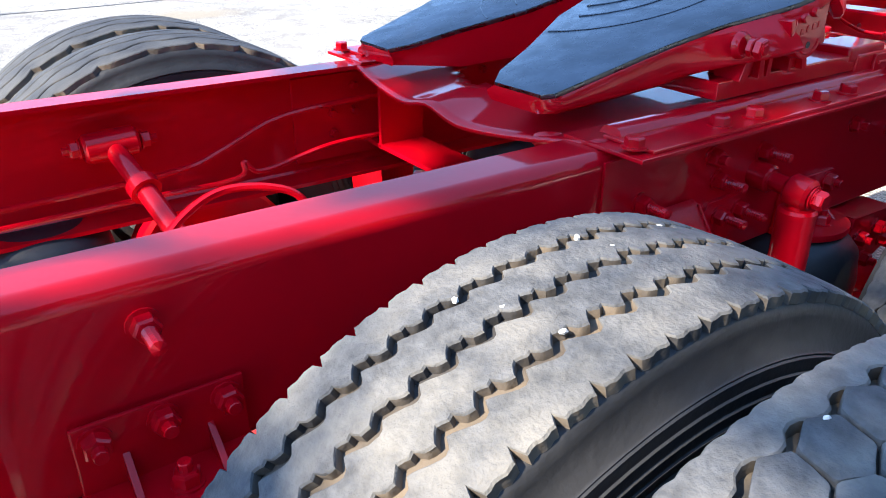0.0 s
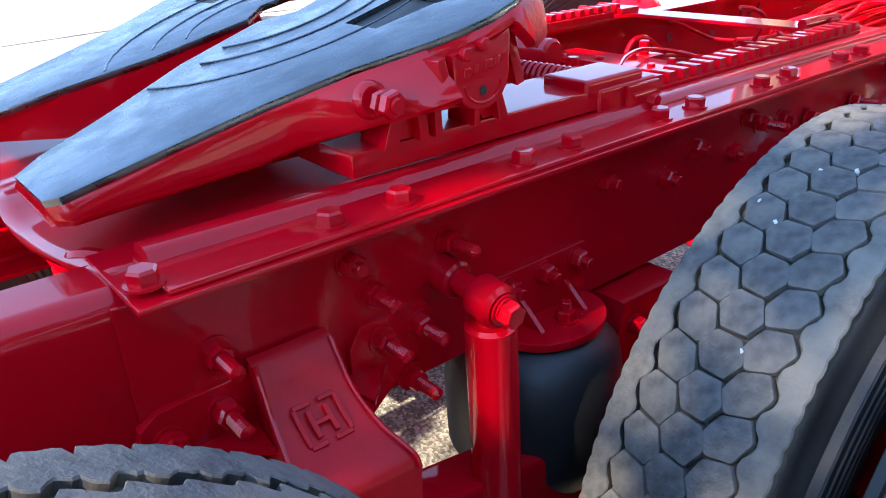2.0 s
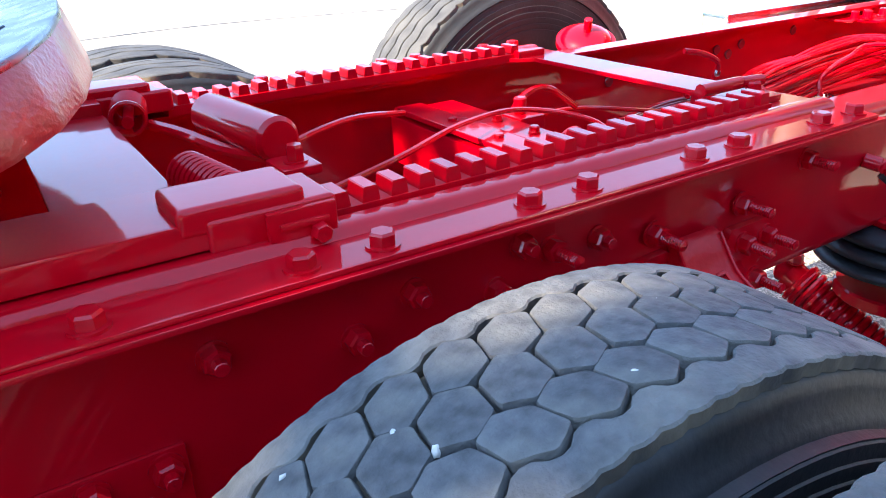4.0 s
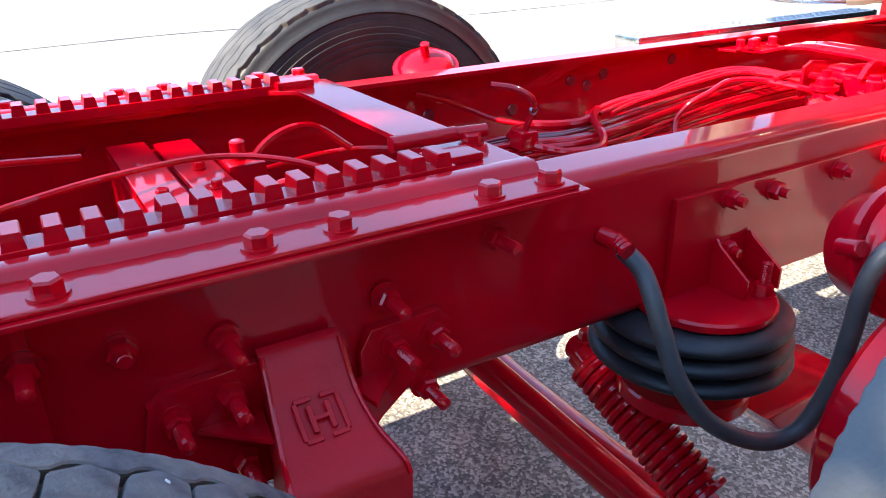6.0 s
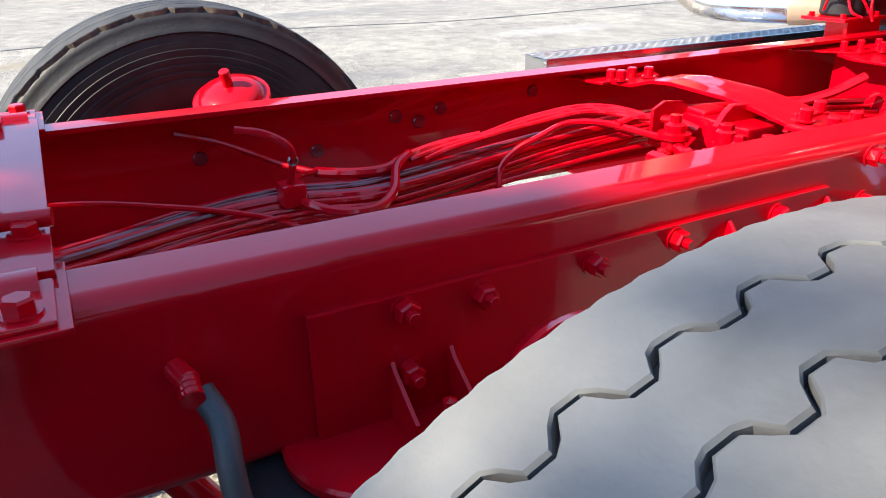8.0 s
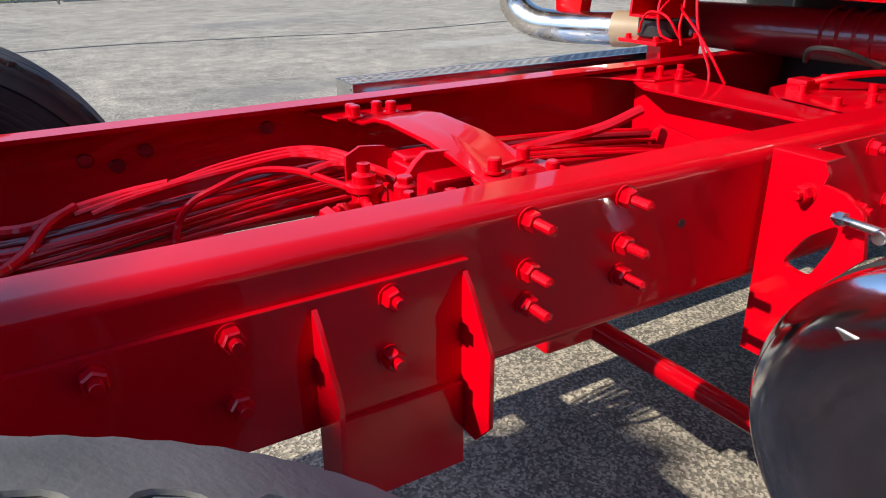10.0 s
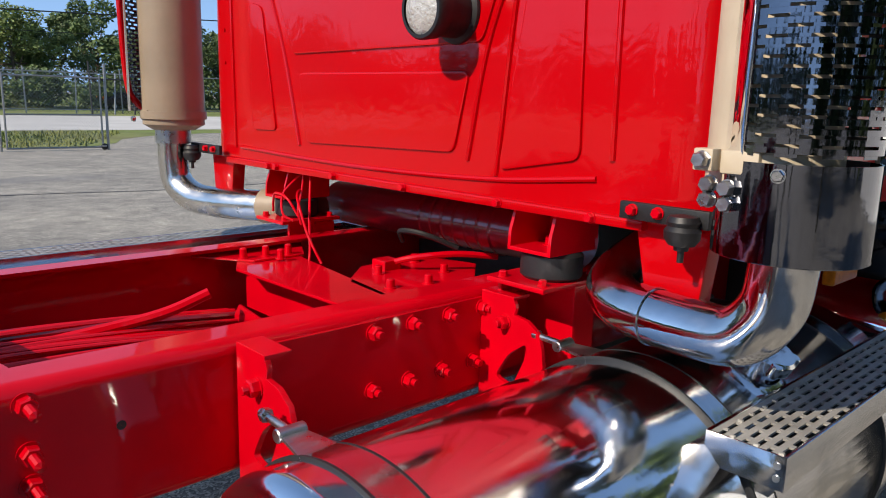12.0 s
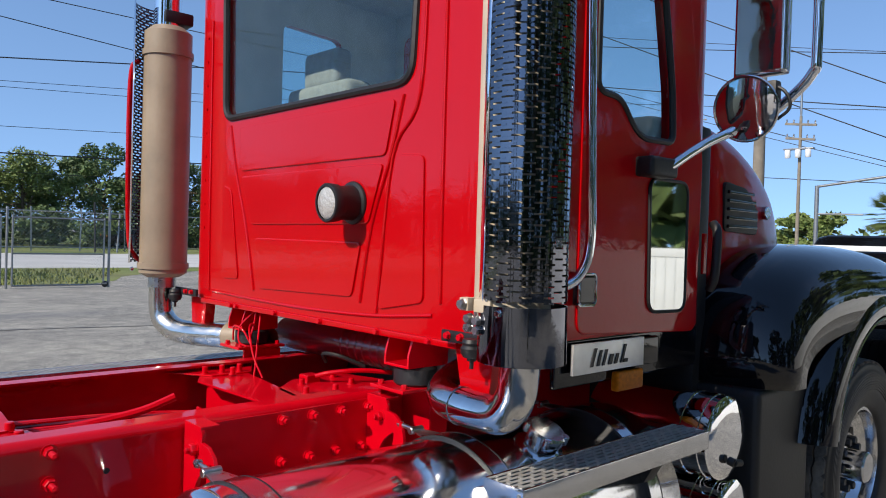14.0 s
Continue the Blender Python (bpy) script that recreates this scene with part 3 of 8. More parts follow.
for sgn in (-1, 1):                                      # ribs that close the cover's recess
    for u0, u1, v_, d in ((0.070, 0.083, 0.455, 0.052), (0.206, 0.222, 0.425, 0.100)):
        bm = bmesh.new()
        lo, hi = sorted((sgn * (v_ - 0.11), sgn * v_))
        prism(bm, [(lo, -0.002), (hi, -0.002), (hi, -d if sgn > 0 else -d * 0.8), (lo, -d * 0.8 if sgn > 0 else -d)], "x", u0, u1, 0.002)
        bmesh.ops.transform(bm, matrix=TILT, verts=bm.verts[:])
        part("skirt_rib", bm, RED, fifth)
bm = bmesh.new()
for r in (0.145, 0.20, 0.275):
    pts = [TILT @ Vector((0.11 + r * math.cos(radians(a)), r * math.sin(radians(a)), 0.0125)) for a in range(40, 321, 8) if r > 0.2 or abs(a - 180) > 25]
    segs = [[p for p in pts if (TILT.inverted() @ p).y > 0.06], [p for p in pts if (TILT.inverted() @ p).y < -0.06]]
    for s_ in segs:
        if len(s_) > 2:
            tube(bm, s_, 0.0014, 6)
part("wear_ring", bm, GREASE, fifth)
# pivot brackets standing on the slider
for sgn in (-1, 1):
    yy = 0.432 + sgn * 0.432
    Y = lambda a, b: sorted((yy + sgn * a, yy + sgn * b))
    bm = bmesh.new()
    lathe(bm, [(0, 0.023), (0.008, 0.022), (0.012, 0.018), (0.012, 0.001)], (0.304, yy - sgn * 0.026, 1.128), (0.304, yy + sgn, 1.19), 28)
    part("pivot_boss", bm, RED, fifth)
    for k, (a, w_, h_) in enumerate(((-0.006, 0.028, 0.010), (0.006, 0.030, 0.013))):
        bm = bmesh.new()
        q = Vector((0.306 + 0.004 * k, yy + sgn * a, 1.128 - 0.001 * k))
        hexagon(bm, q, (0.10, sgn, -0.06), w_, h_, 0.0)
        if k:
            cyl(bm, q, q + Vector((0.0015, sgn * 0.016, -0.001)), 0.010, 16, edge=0.002)
        part("pivot_nut" if k == 0 else "pivot_bolt", bm, RED, fifth)
    bm = bmesh.new()                                     # bracket body behind the cover
    prism(bm, [(0.335, 1.066), (0.360, 1.110), (0.40, 1.165), (0.485, 1.180), (0.500, 1.13), (0.515, 1.066), (0.490, 1.066), (0.475, 1.090), (0.420, 1.090), (0.400, 1.066)], "y", *Y(-0.105, -0.035), 0.005)
    part("pivot_bracket", bm, RED, fifth, "cast red bracket carrying the tilt pin")
    bm = bmesh.new()                                     # rounded cover with raised marks and a hole
    arc = [(0.447 + 0.046 * math.cos(radians(a)), 1.141 + 0.046 * math.sin(radians(a))) for a in range(180, 361, 15)]
    prism(bm, [(0.399, 1.168)] + arc + [(0.494, 1.190), (0.45, 1.182)], "y", *Y(-0.036, 0.014), 0.004)
    part("cover_plate", bm, RED, fifth, "rounded cast cover with raised marks")
    for k, (w_, h_) in enumerate(((0.012, 0.012), (0.007, 0.012), (0.014, 0.012), (0.009, 0.012))):
        bm = bmesh.new()
        box(bm, 0.416 + 0.017 * k, 0.416 + 0.017 * k + w_, *Y(0.013, 0.0150), 1.139 + 0.003 * k, 1.139 + 0.003 * k + h_, 0.0015)
        part("raised_mark", bm, RED, fifth)
    bm = bmesh.new()
    cyl(bm, (0.447, yy + sgn * 0.0135, 1.120), (0.447, yy + sgn * 0.0150, 1.120), 0.006, 14)
    part("cover_hole", bm, BLACK, fifth)
    bm = bmesh.new()
    tube(bm, [(0.447 + 0.030 * math.cos(radians(a)), yy + sgn * 0.014, 1.131 + 0.026 * math.sin(radians(a))) for a in range(185, 356, 10)], 0.0022, 6)
    part("raised_rim", bm, RED, fifth)
    for x, z in ((0.417, 1.168), (0.446, 1.176)):
        bm = bmesh.new()
        cyl(bm, (x, yy + sgn * 0.012, z), (x, yy + sgn * 0.022, z), 0.0085, 16, edge=0.002)
        part("bolt", bm, RED, fifth)
    # legs down to the slider rail
    for x, w, tilt in ((0.335, 0.020, -0.014), (0.372, 0.013, 0.004), (0.400, 0.010, 0.0), (0.466, 0.008, 0.0), (0.500, 0.014, 0.012)):
        bm = bmesh.new()
        prism(bm, [(x - 0.003 + tilt, 1.064), (x + w + tilt, 1.064), (x + w * 0.8, 1.108), (x - 0.002, 1.108)], "y", *Y(-0.078, -0.022), 0.002)
        part("bracket_foot", bm, RED, fifth)

# -- slider carriage --
bm = bmesh.new()
for sgn in (-1, 1):
    lo, hi = sorted((0.432 + sgn * 0.398, 0.432 + sgn * 0.262))
    box(bm, 0.277, 0.74, lo, hi, ZT + 0.030, 1.066, 0.004)
    if sgn < 0:
        slider = part("slider_carriage", bm, RED, truck, "red sliding carriage under the coupling plate")
    else:
        part("slider_bar", bm, RED, slider)
    bm = bmesh.new()
bm.free()
for x0, x1 in ((0.60, 0.74), (0.24, 0.32)):
    bm = bmesh.new()
    box(bm, x0, x1, 0.17, 0.694, ZT + 0.030, 1.046, 0.003)
    part("slider_plate", bm, RED, slider)
for sgn in (-1, 1):
    yy = 0.432 + sgn * 0.335
    bm = bmesh.new()
    lo, hi = sorted((yy - sgn * 0.030, yy + sgn * 0.068))
    box(bm, 0.725, 0.870, lo, hi, ZT + 0.022, 1.066, 0.007, 3)
    box(bm, 0.697, 0.835, lo + 0.003, hi - 0.003, 1.050, 1.082, 0.008, 3)
    yo = yy + sgn * 0.068
    box(bm, 0.785, 0.865, *sorted((yo, yo + sgn * 0.008)), 1.022, 1.062, 0.003)
    lug = part("locking_lug", bm, RED, slider, "blocky red locking lug")
    bm = bmesh.new()
    box(bm, 0.797, 0.855, *sorted((yo + sgn * 0.006, yo + sgn * 0.012)), 1.040, 1.048, 0.003)
    hexagon(bm, (0.842, yo + sgn * 0.008, 1.031), (0, sgn, 0), 0.020, 0.015)
    part("lock_bolt", bm, RED, slider)
    bm = bmesh.new()
    c0, c1 = Vector((0.765, yy - sgn * 0.155, 1.050)), Vector((0.790, yy - sgn * 0.035, 1.046))
    d = (c1 - c0)
    mm = basis(c0, c1)
    tube(bm, [mm @ Vector((0.027 * math.cos(2 * math.pi * 11 * i / 220), 0.027 * math.sin(2 * math.pi * 11 * i / 220), d.length * i / 220)) for i in range(221)], 0.0042, 6)
    cyl(bm, c0 - d * 0.25, c1, 0.010, 10)
    part("coil_spring", bm, RED, slider, "red coil spring")
    # flat release arm
    bm = bmesh.new()
    prism(bm, [(0.56, yy - sgn * 0.03), (0.575, yy - sgn * 0.055), (0.765, yy - sgn * 0.185), (0.77, yy - sgn * 0.16)], "z", 1.030, 1.040, 0.002)
    part("release_arm", bm, RED, slider)
bm = bmesh.new()
cyl(bm, (0.875, 0.520, 1.060), (0.905, 0.290, 1.060), 0.034, 24, edge=0.006)
air = part("lock_cylinder", bm, RED, slider, "red air cylinder across the carriage")
bm = bmesh.new()
box(bm, 0.878, 0.935, 0.215, 0.285, 1.026, 1.040, 0.004)
hexagon(bm, (0.908, 0.245, 1.040), (0, 0, 1), 0.022, 0.022, 0.017)
tube(bm, smooth_line([(0.90, 0.29, 1.035), (0.86, 0.40, 1.03), (0.83, 0.53, 1.032), (0.80, 0.64, 1.03)]), 0.010, 8)
part("cylinder_bracket", bm, RED, slider)

# -- cross members --
bm = bmesh.new()                                         # twin plates seen under the racks
box(bm, 1.335, 1.490, 0.10, 0.76, 0.83, 0.935, 0.004)
cm = part("cross_member", bm, RED, truck, "red channel cross member with drilled top plates")
for x0, z0 in ((1.335, 0.945), (1.420, 0.938)):
    bm = bmesh.new()
    box(bm, x0, x0 + 0.07, 0.12, 0.74, z0, z0 + 0.012, 0.003)
    part("top_plate", bm, RED, cm)
for x, y in ((1.37, 0.40), (1.455, 0.40), (1.37, 0.56), (1.455, 0.52)):
    bolt("small", (x, y, 0.951), (0, 0, 1), cm)
bm = bmesh.new()
box(bm, 1.50, 1.57, 0.50, 0.58, 0.90, 0.95, 0.008)
cyl(bm, (1.53, 0.54, 0.95), (1.53, 0.54, 0.985), 0.014, 12, edge=0.003)
part("height_valve", bm, RED, cm)
bm = bmesh.new()
box(bm, 1.29, 1.33, 0.26, 0.31, 0.92, 0.955, 0.006)
part("stop_block", bm, RED, cm)

bm = bmesh.new()                                         # behind the base plate
box(bm, 0.02, 0.14, 0.012, YF - 0.012, 0.80, 0.812, 0.003)
cm0 = part("cross_member", bm, RED, truck, "red plate cross member behind the coupling")
for y0 in (0.10, YF - 0.112):
    bm = bmesh.new()
    prism(bm, [(0.02, 0.80), (0.14, 0.80), (0.14, 0.96), (0.06, 0.985), (0.02, 0.985)], "y", y0, y0 + 0.012, 0.002)
    part("member_web", bm, RED, cm0)
bm = bmesh.new()
tube(bm, smooth_line([(0.02, 0.17, 0.955), (-0.02, 0.16, 0.985), (0.0, 0.13, 0.99), (0.06, 0.11, 0.95)]), 0.011, 8)
part("bent_tube", bm, RED, cm0)

def short_bolt(at, parent, r=0.0125, h=0.026):
    bm = bmesh.new()
    cyl(bm, at, (at[0], at[1], at[2] + h), r, 14, edge=0.003)
    cyl(bm, at, (at[0], at[1], at[2] + 0.003), r * 1.45, 14)
    part("bolt", bm, RED, parent)


def arched_member(x, name_label):
    """A pressed strap that bridges the rails, with a bolted pad at each end under the flanges."""
    low = ZT - 0.030
    bm = bmesh.new()
    line = [(0.15, low + 0.006), (0.20, low + 0.008), (0.28, low + 0.022), (0.36, low + 0.032), (0.52, low + 0.036), (0.585, low + 0.030), (0.65, low + 0.010), (0.72, low + 0.006)]
    rows = []
    for y, z in line:                                    # wide strap with a soft crease along it
        rows.append([bm.verts.new((x + dx, y, z + dz)) for dx, dz in ((0.0, -0.010), (0.002, -0.002), (0.030, 0.0), (0.055, 0.002), (0.062, -0.002), (0.100, 0.002), (0.126, 0.0), (0.130, -0.010))])
    for p, q in zip(rows, rows[1:]):
        for k in range(len(p) - 1):
            bm.faces.new((p[k], p[k + 1], q[k + 1], q[k]))
    ob = part("cross_member", bm, RED, truck, name_label, smooth=60)
    so = ob.modifiers.new("thickness", "SOLIDIFY")
    so.thickness = 0.009
    bm = bmesh.new()
    prism(bm, [(x - 0.03, 0.050), (x + 0.19, 0.050), (x + 0.16, 0.235), (x - 0.005, 0.20)], "z", low - 0.004, low + 0.003, 0.001)
    part("end_pad", bm, RED, ob)
    bm = bmesh.new()
    prism(bm, [(x - 0.055, 0.838), (x + 0.225, 0.838), (x + 0.165, 0.725), (x - 0.025, 0.722)], "z", low - 0.004, low + 0.003, 0.002)
    part("end_pad", bm, RED, ob)
    for dx, y in ((0.030, 0.183), (0.114, 0.216), (0.118, 0.138), (0.042, 0.130), (0.017, 0.741), (0.080, 0.736), (0.094, 0.690), (0.005, 0.690)):
        short_bolt((x + dx, y, low + (0.003 if y > 0.7 or y < 0.15 else 0.010)), ob)
    return ob

arch = arched_member(3.095, "arched red cross strap with bolted end pads")
bm = bmesh.new()
prism(bm, [(3.925, 0.640), (3.975, 0.730), (4.165, 0.730), (4.150, 0.650), (4.075, 0.100), (3.945, 0.100)], "z", 0.964, 0.972, 0.002)
cm2 = part("cross_member", bm, RED, truck, "flat-topped red cross member ahead of the valves")
bm = bmesh.new()
box(bm, 4.02, 4.03, 0.10, YF - 0.10, 0.82, 0.963)
part("member_web", bm, RED, cm2)
bm = bmesh.new()
prism(bm, [(3.885, 0.838), (4.255, 0.838), (4.165, 0.675), (4.000, 0.675)], "z", 0.9725, 0.9785, 0.002)
part("end_pad", bm, RED, cm2)
for x, y in ((3.990, 0.721), (4.057, 0.712), (4.070, 0.649), (4.125, 0.700)):
    short_bolt((x, y, 0.9785), cm2, 0.0105, 0.030)
bm = bmesh.new()                                         # low shelf and gusset between the rail and the web
prism(bm, [(0.06, 0.80), (0.60, 0.80), (0.52, 0.905), (0.30, 0.880), (0.06, 0.885)], "x", 3.868, 3.876, 0.001)
part("gusset_plate", bm, RED, cm2)
bm = bmesh.new()
box(bm, 3.62, 3.79, 0.11, 0.30, 0.878, 0.888, 0.003)
part("shelf_plate", bm, RED, cm2)
for x, y in ((3.66, 0.16), (3.72, 0.22), (3.755, 0.15)):
    short_bolt((x, y, 0.888), cm2, 0.010, 0.018)
bm = bmesh.new()                                         # cast gearbox mount with its lever
prism(bm, [(4.06, 0.16), (4.34, 0.13), (4.52, 0.30), (4.47, 0.50), (4.22, 0.47), (4.08, 0.34)], "z", 0.930, 0.972, 0.010)
mount = part("mount_casting", bm, RED, cm2, "cast red mount with bolts and a lever")
for x, y in ((4.13, 0.22), (4.24, 0.20), (4.36, 0.27), (4.20, 0.36), (4.38, 0.42)):
    short_bolt((x, y, 0.972), cm2, 0.011, 0.024)
bm = bmesh.new()
tube(bm, smooth_line([(4.26, 0.40, 0.985), (4.30, 0.33, 1.010), (4.40, 0.26, 1.020), (4.50, 0.20, 1.010)]), 0.009, 8)
box(bm, 4.23, 4.29, 0.37, 0.43, 0.965, 1.000, 0.006)
part("lever", bm, RED, cm2)

# valve block under the arch
bm = bmesh.new()
box(bm, 3.04, 3.16, 0.24, 0.46, 0.86, 0.965, 0.008)
box(bm, 3.00, 3.05, 0.22, 0.30, 0.88, 0.935, 0.008)
prism(bm, [(3.02, 0.96), (3.17, 0.96), (3.15, 0.995), (3.06, 1.0), (3.04, 0.985)], "y", 0.30, 0.315, 0.003)
prism(bm, [(3.10, 0.96), (3.20, 0.96), (3.20, 0.99), (3.12, 0.985)], "y", 0.20, 0.212, 0.003)
valve = part("relay_valve", bm, RED, truck, "cluster of red-painted air valves on the cross member")
for at, rr, hh in (((2.99, 0.25, 0.935), 0.020, 0.035), ((2.97, 0.20, 0.93), 0.014, 0.03), ((3.05, 0.20, 0.92), 0.017, 0.03), ((3.14, 0.21, 0.95), 0.013, 0.03), ((3.19, 0.17, 0.945), 0.013, 0.025)):
    bm = bmesh.new()
    cyl(bm, at, (at[0], at[1], at[2] + hh), rr, 16, edge=0.004)
    hexagon(bm, (at[0], at[1], at[2] + hh), (0, 0, 1), rr * 1.3, 0.012)
    part("valve_cap", bm, RED, valve)
for at, way in (((3.02, 0.22, 0.90), (-1, -0.2, 0)), ((3.10, 0.235, 0.915), (0, -1, 0)), ((3.16, 0.27, 0.92), (1, -0.4, 0)), ((3.00, 0.27, 0.91), (-1, 0, 0))):
    bm = bmesh.new()
    a = Vector(at)
    cyl(bm, a, a + Vector(way).normalized() * 0.03, 0.011, 12, edge=0.002)
    hexagon(bm, a + Vector(way).normalized() * 0.02, way, 0.024, 0.012)
    part("fitting", bm, RED, valve)
bm = bmesh.new()
box(bm, 2.90, 3.00, 0.20, 0.27, 0.885, 0.893, 0.002)
prism(bm, [(2.90, 0.893), (2.93, 0.893), (2.96, 0.91), (2.94, 0.915)], "y", 0.22, 0.25, 0.001)
part("valve_bracket", bm, RED, valve)

# mounting plates and the upright relay valve beside them
def piece(name, bm, label=""):
    part(name, bm, RED, valve, label)

bm = bmesh.new()
prism(bm, [(2.955, 0.905), (3.055, 0.905), (3.055, 0.975), (3.035, 0.99), (2.985, 0.995), (2.955, 0.98)], "y", 0.415, 0.423, 0.001)
piece("valve_plate", bm)
bm = bmesh.new()
box(bm, 3.050, 3.125, 0.365, 0.425, 0.875, 0.975, 0.008, 3)
piece("valve_block", bm)
for k in range(3):
    bm = bmesh.new()
    hexagon(bm, (3.065 + 0.022 * k, 0.365, 0.955 - 0.028 * k), (0, -1, 0.1), 0.018, 0.014, 0.011)
    piece("fitting", bm)
bm = bmesh.new()
lathe(bm, [(0, 0.001), (0, 0.030), (0.02, 0.031), (0.022, 0.024), (0.045, 0.024), (0.047, 0.034), (0.058, 0.034), (0.060, 0.022), (0.075, 0.022), (0.080, 0.012), (0.095, 0.012), (0.096, 0.001)], (2.965, 0.360, 0.885), (2.965, 0.360, 2), 20)
piece("relay_valve", bm)
for a, b in (((2.945, 0.35, 0.905), (2.89, 0.32, 0.915)), ((2.955, 0.34, 0.92), (2.94, 0.28, 0.91)), ((2.985, 0.345, 0.90), (3.03, 0.31, 0.895)), ((3.13, 0.39, 0.95), (3.18, 0.37, 0.945)), ((3.13, 0.39, 0.91), (3.17, 0.35, 0.905))):
    bm = bmesh.new()
    cyl(bm, a, b, 0.010, 10, edge=0.002)
    hexagon(bm, Vector(a).lerp(Vector(b), 0.6), Vector(b) - Vector(a), 0.025, 0.012)
    piece("fitting", bm)
bm = bmesh.new()
prism(bm, [(2.86, 0.895), (2.95, 0.895), (2.95, 0.905), (2.90, 0.905), (2.88, 0.925), (2.865, 0.92)], "y", 0.27, 0.33, 0.001)
piece("valve_bracket", bm)

# -- air lines and wiring between the rails --
rng = random.Random(4)
def run(points, r, label="", mat=RED, steps=8):
    bm = bmesh.new()
    tube(bm, smooth_line(points, steps), r, 8)
    return part("air_line", bm, mat, truck, label)

for i in range(10):                                       # lines along the rear frame
    y, z = 0.30 + 0.045 * (i % 5) + rng.uniform(-.01, .01), 0.775 + 0.018 * (i // 5) + rng.uniform(-.008, .01)
    run([(x, y + 0.02 * math.sin(1.3 * x + i) + rng.uniform(-.012, .012), z + 0.02 * math.sin(0.9 * x + 2 * i) + rng.uniform(-.008, .008)) for x in (-1.6, -0.6, 0.3, 1.2, 1.7)], rng.choice((0.005, 0.006, 0.008)))
spine = [(1.45, 0.55, 0.800), (1.80, 0.60, 0.808), (2.05, 0.66, 0.820), (2.22, 0.667, 0.828), (2.37, 0.620, 0.832), (2.505, 0.625, 0.838), (2.66, 0.645, 0.848), (2.83, 0.660, 0.862), (2.96, 0.655, 0.872),
         (3.15, 0.650, 0.880), (3.40, 0.635, 0.878), (3.65, 0.600, 0.870), (3.88, 0.57, 0.855)]
for i in range(26):                                       # the main loom, strands lying side by side
    a, b, c = rng.uniform(-1, 1), rng.uniform(-1, 1), rng.uniform(0, 6.28)
    run([(x, y + 0.085 * a + 0.012 * math.sin(2.4 * x + c) + rng.uniform(-.004, .004), z + 0.022 * b * (1 - abs(a) * 0.5) + 0.006 * math.sin(3.1 * x + 2 * c) - 0.012 * abs(a)) for x, y, z in spine],
        rng.choice((0.0045, 0.0055, 0.0065, 0.008)), "", DARK_RED if i % 6 == 0 else RED, 6)
run([(2.05, 0.83, 0.955), (2.13, 0.825, 0.93), (2.20, 0.810, 0.898), (2.257, 0.779, 0.872), (2.31, 0.723, 0.862)], 0.007)
run([(2.31, 0.723, 0.862), (2.377, 0.676, 0.862), (2.443, 0.657, 0.866), (2.507, 0.690, 0.874), (2.602, 0.705, 0.885), (2.687, 0.674, 0.902)], 0.012, "thick sheathed red line over the loom")
for k in range(3):                                        # lines that rise to the valves
    run([(2.48 + 0.03 * k, 0.69 - 0.015 * k, 0.872), (2.602, 0.700 - 0.02 * k, 0.888), (2.687, 0.674 - 0.02 * k, 0.903 + 0.004 * k), (2.792, 0.665 - 0.022 * k, 0.927), (2.913, 0.640 - 0.025 * k, 0.946), (2.98, 0.590 - 0.03 * k, 0.950 - 0.004 * k), (3.02, 0.530 - 0.04 * k, 0.942 - 0.006 * k), (3.03, 0.47 - 0.04 * k, 0.93 - 0.006 * k)], 0.0065)
run([(2.236, 0.605, 0.850), (2.257, 0.560, 0.845), (2.299, 0.522, 0.840), (2.357, 0.502, 0.845), (2.413, 0.550, 0.855), (2.462, 0.642, 0.872), (2.514, 0.689, 0.882)], 0.010)
run([(2.655, 0.545, 0.77), (2.66, 0.551, 0.82), (2.675, 0.563, 0.860), (2.699, 0.543, 0.900), (2.739, 0.523, 0.925), (2.818, 0.527, 0.945), (2.887, 0.485, 0.945), (2.93, 0.412, 0.935), (2.965, 0.36, 0.925)], 0.0075)
run([(2.90, 0.46, 0.948), (2.95, 0.45, 0.958), (3.00, 0.40, 0.955), (3.03, 0.36, 0.94)], 0.009)
run([(2.13, 0.62, 1.0), (2.18, 0.60, 0.99), (2.217, 0.58, 0.965), (2.224, 0.591, 0.925), (2.218, 0.615, 0.86), (2.211, 0.601, 0.78)], 0.0075, "red tube tied up with a ring")
run([(2.21, 0.66, 0.862), (2.26, 0.70, 0.866), (2.31, 0.715, 0.866)], 0.006)
run([(1.55, 0.66, 0.88), (1.80, 0.70, 0.885), (2.0, 0.66, 0.86), (2.16, 0.60, 0.83), (2.24, 0.55, 0.80)], 0.006)
run([(0.95, 0.25, 0.985), (1.10, 0.30, 0.995), (1.30, 0.42, 0.99), (1.50, 0.50, 0.97), (1.66, 0.46, 0.93), (1.73, 0.40, 0.86)], 0.0055)
run([(0.92, 0.40, 1.0), (0.99, 0.42, 1.02), (1.12, 0.50, 1.015), (1.28, 0.60, 0.98)], 0.006)
run([(1.52, 0.60, 0.86), (1.62, 0.66, 0.94), (1.72, 0.68, 0.955), (1.80, 0.66, 0.90)], 0.008)
run([(1.56, 0.45, 0.80), (1.54, 0.43, 0.90), (1.58, 0.41, 0.93), (1.62, 0.40, 0.84)], 0.008)
run([(-1.5, 0.80, 0.80), (-0.7, 0.80, 0.815), (-0.45, 0.79, 0.83), (-0.35, 0.80, 0.855), (-0.22, 0.81, 0.90), (-0.05, 0.81, 0.915), (0.15, 0.80, 0.92)], 0.007)
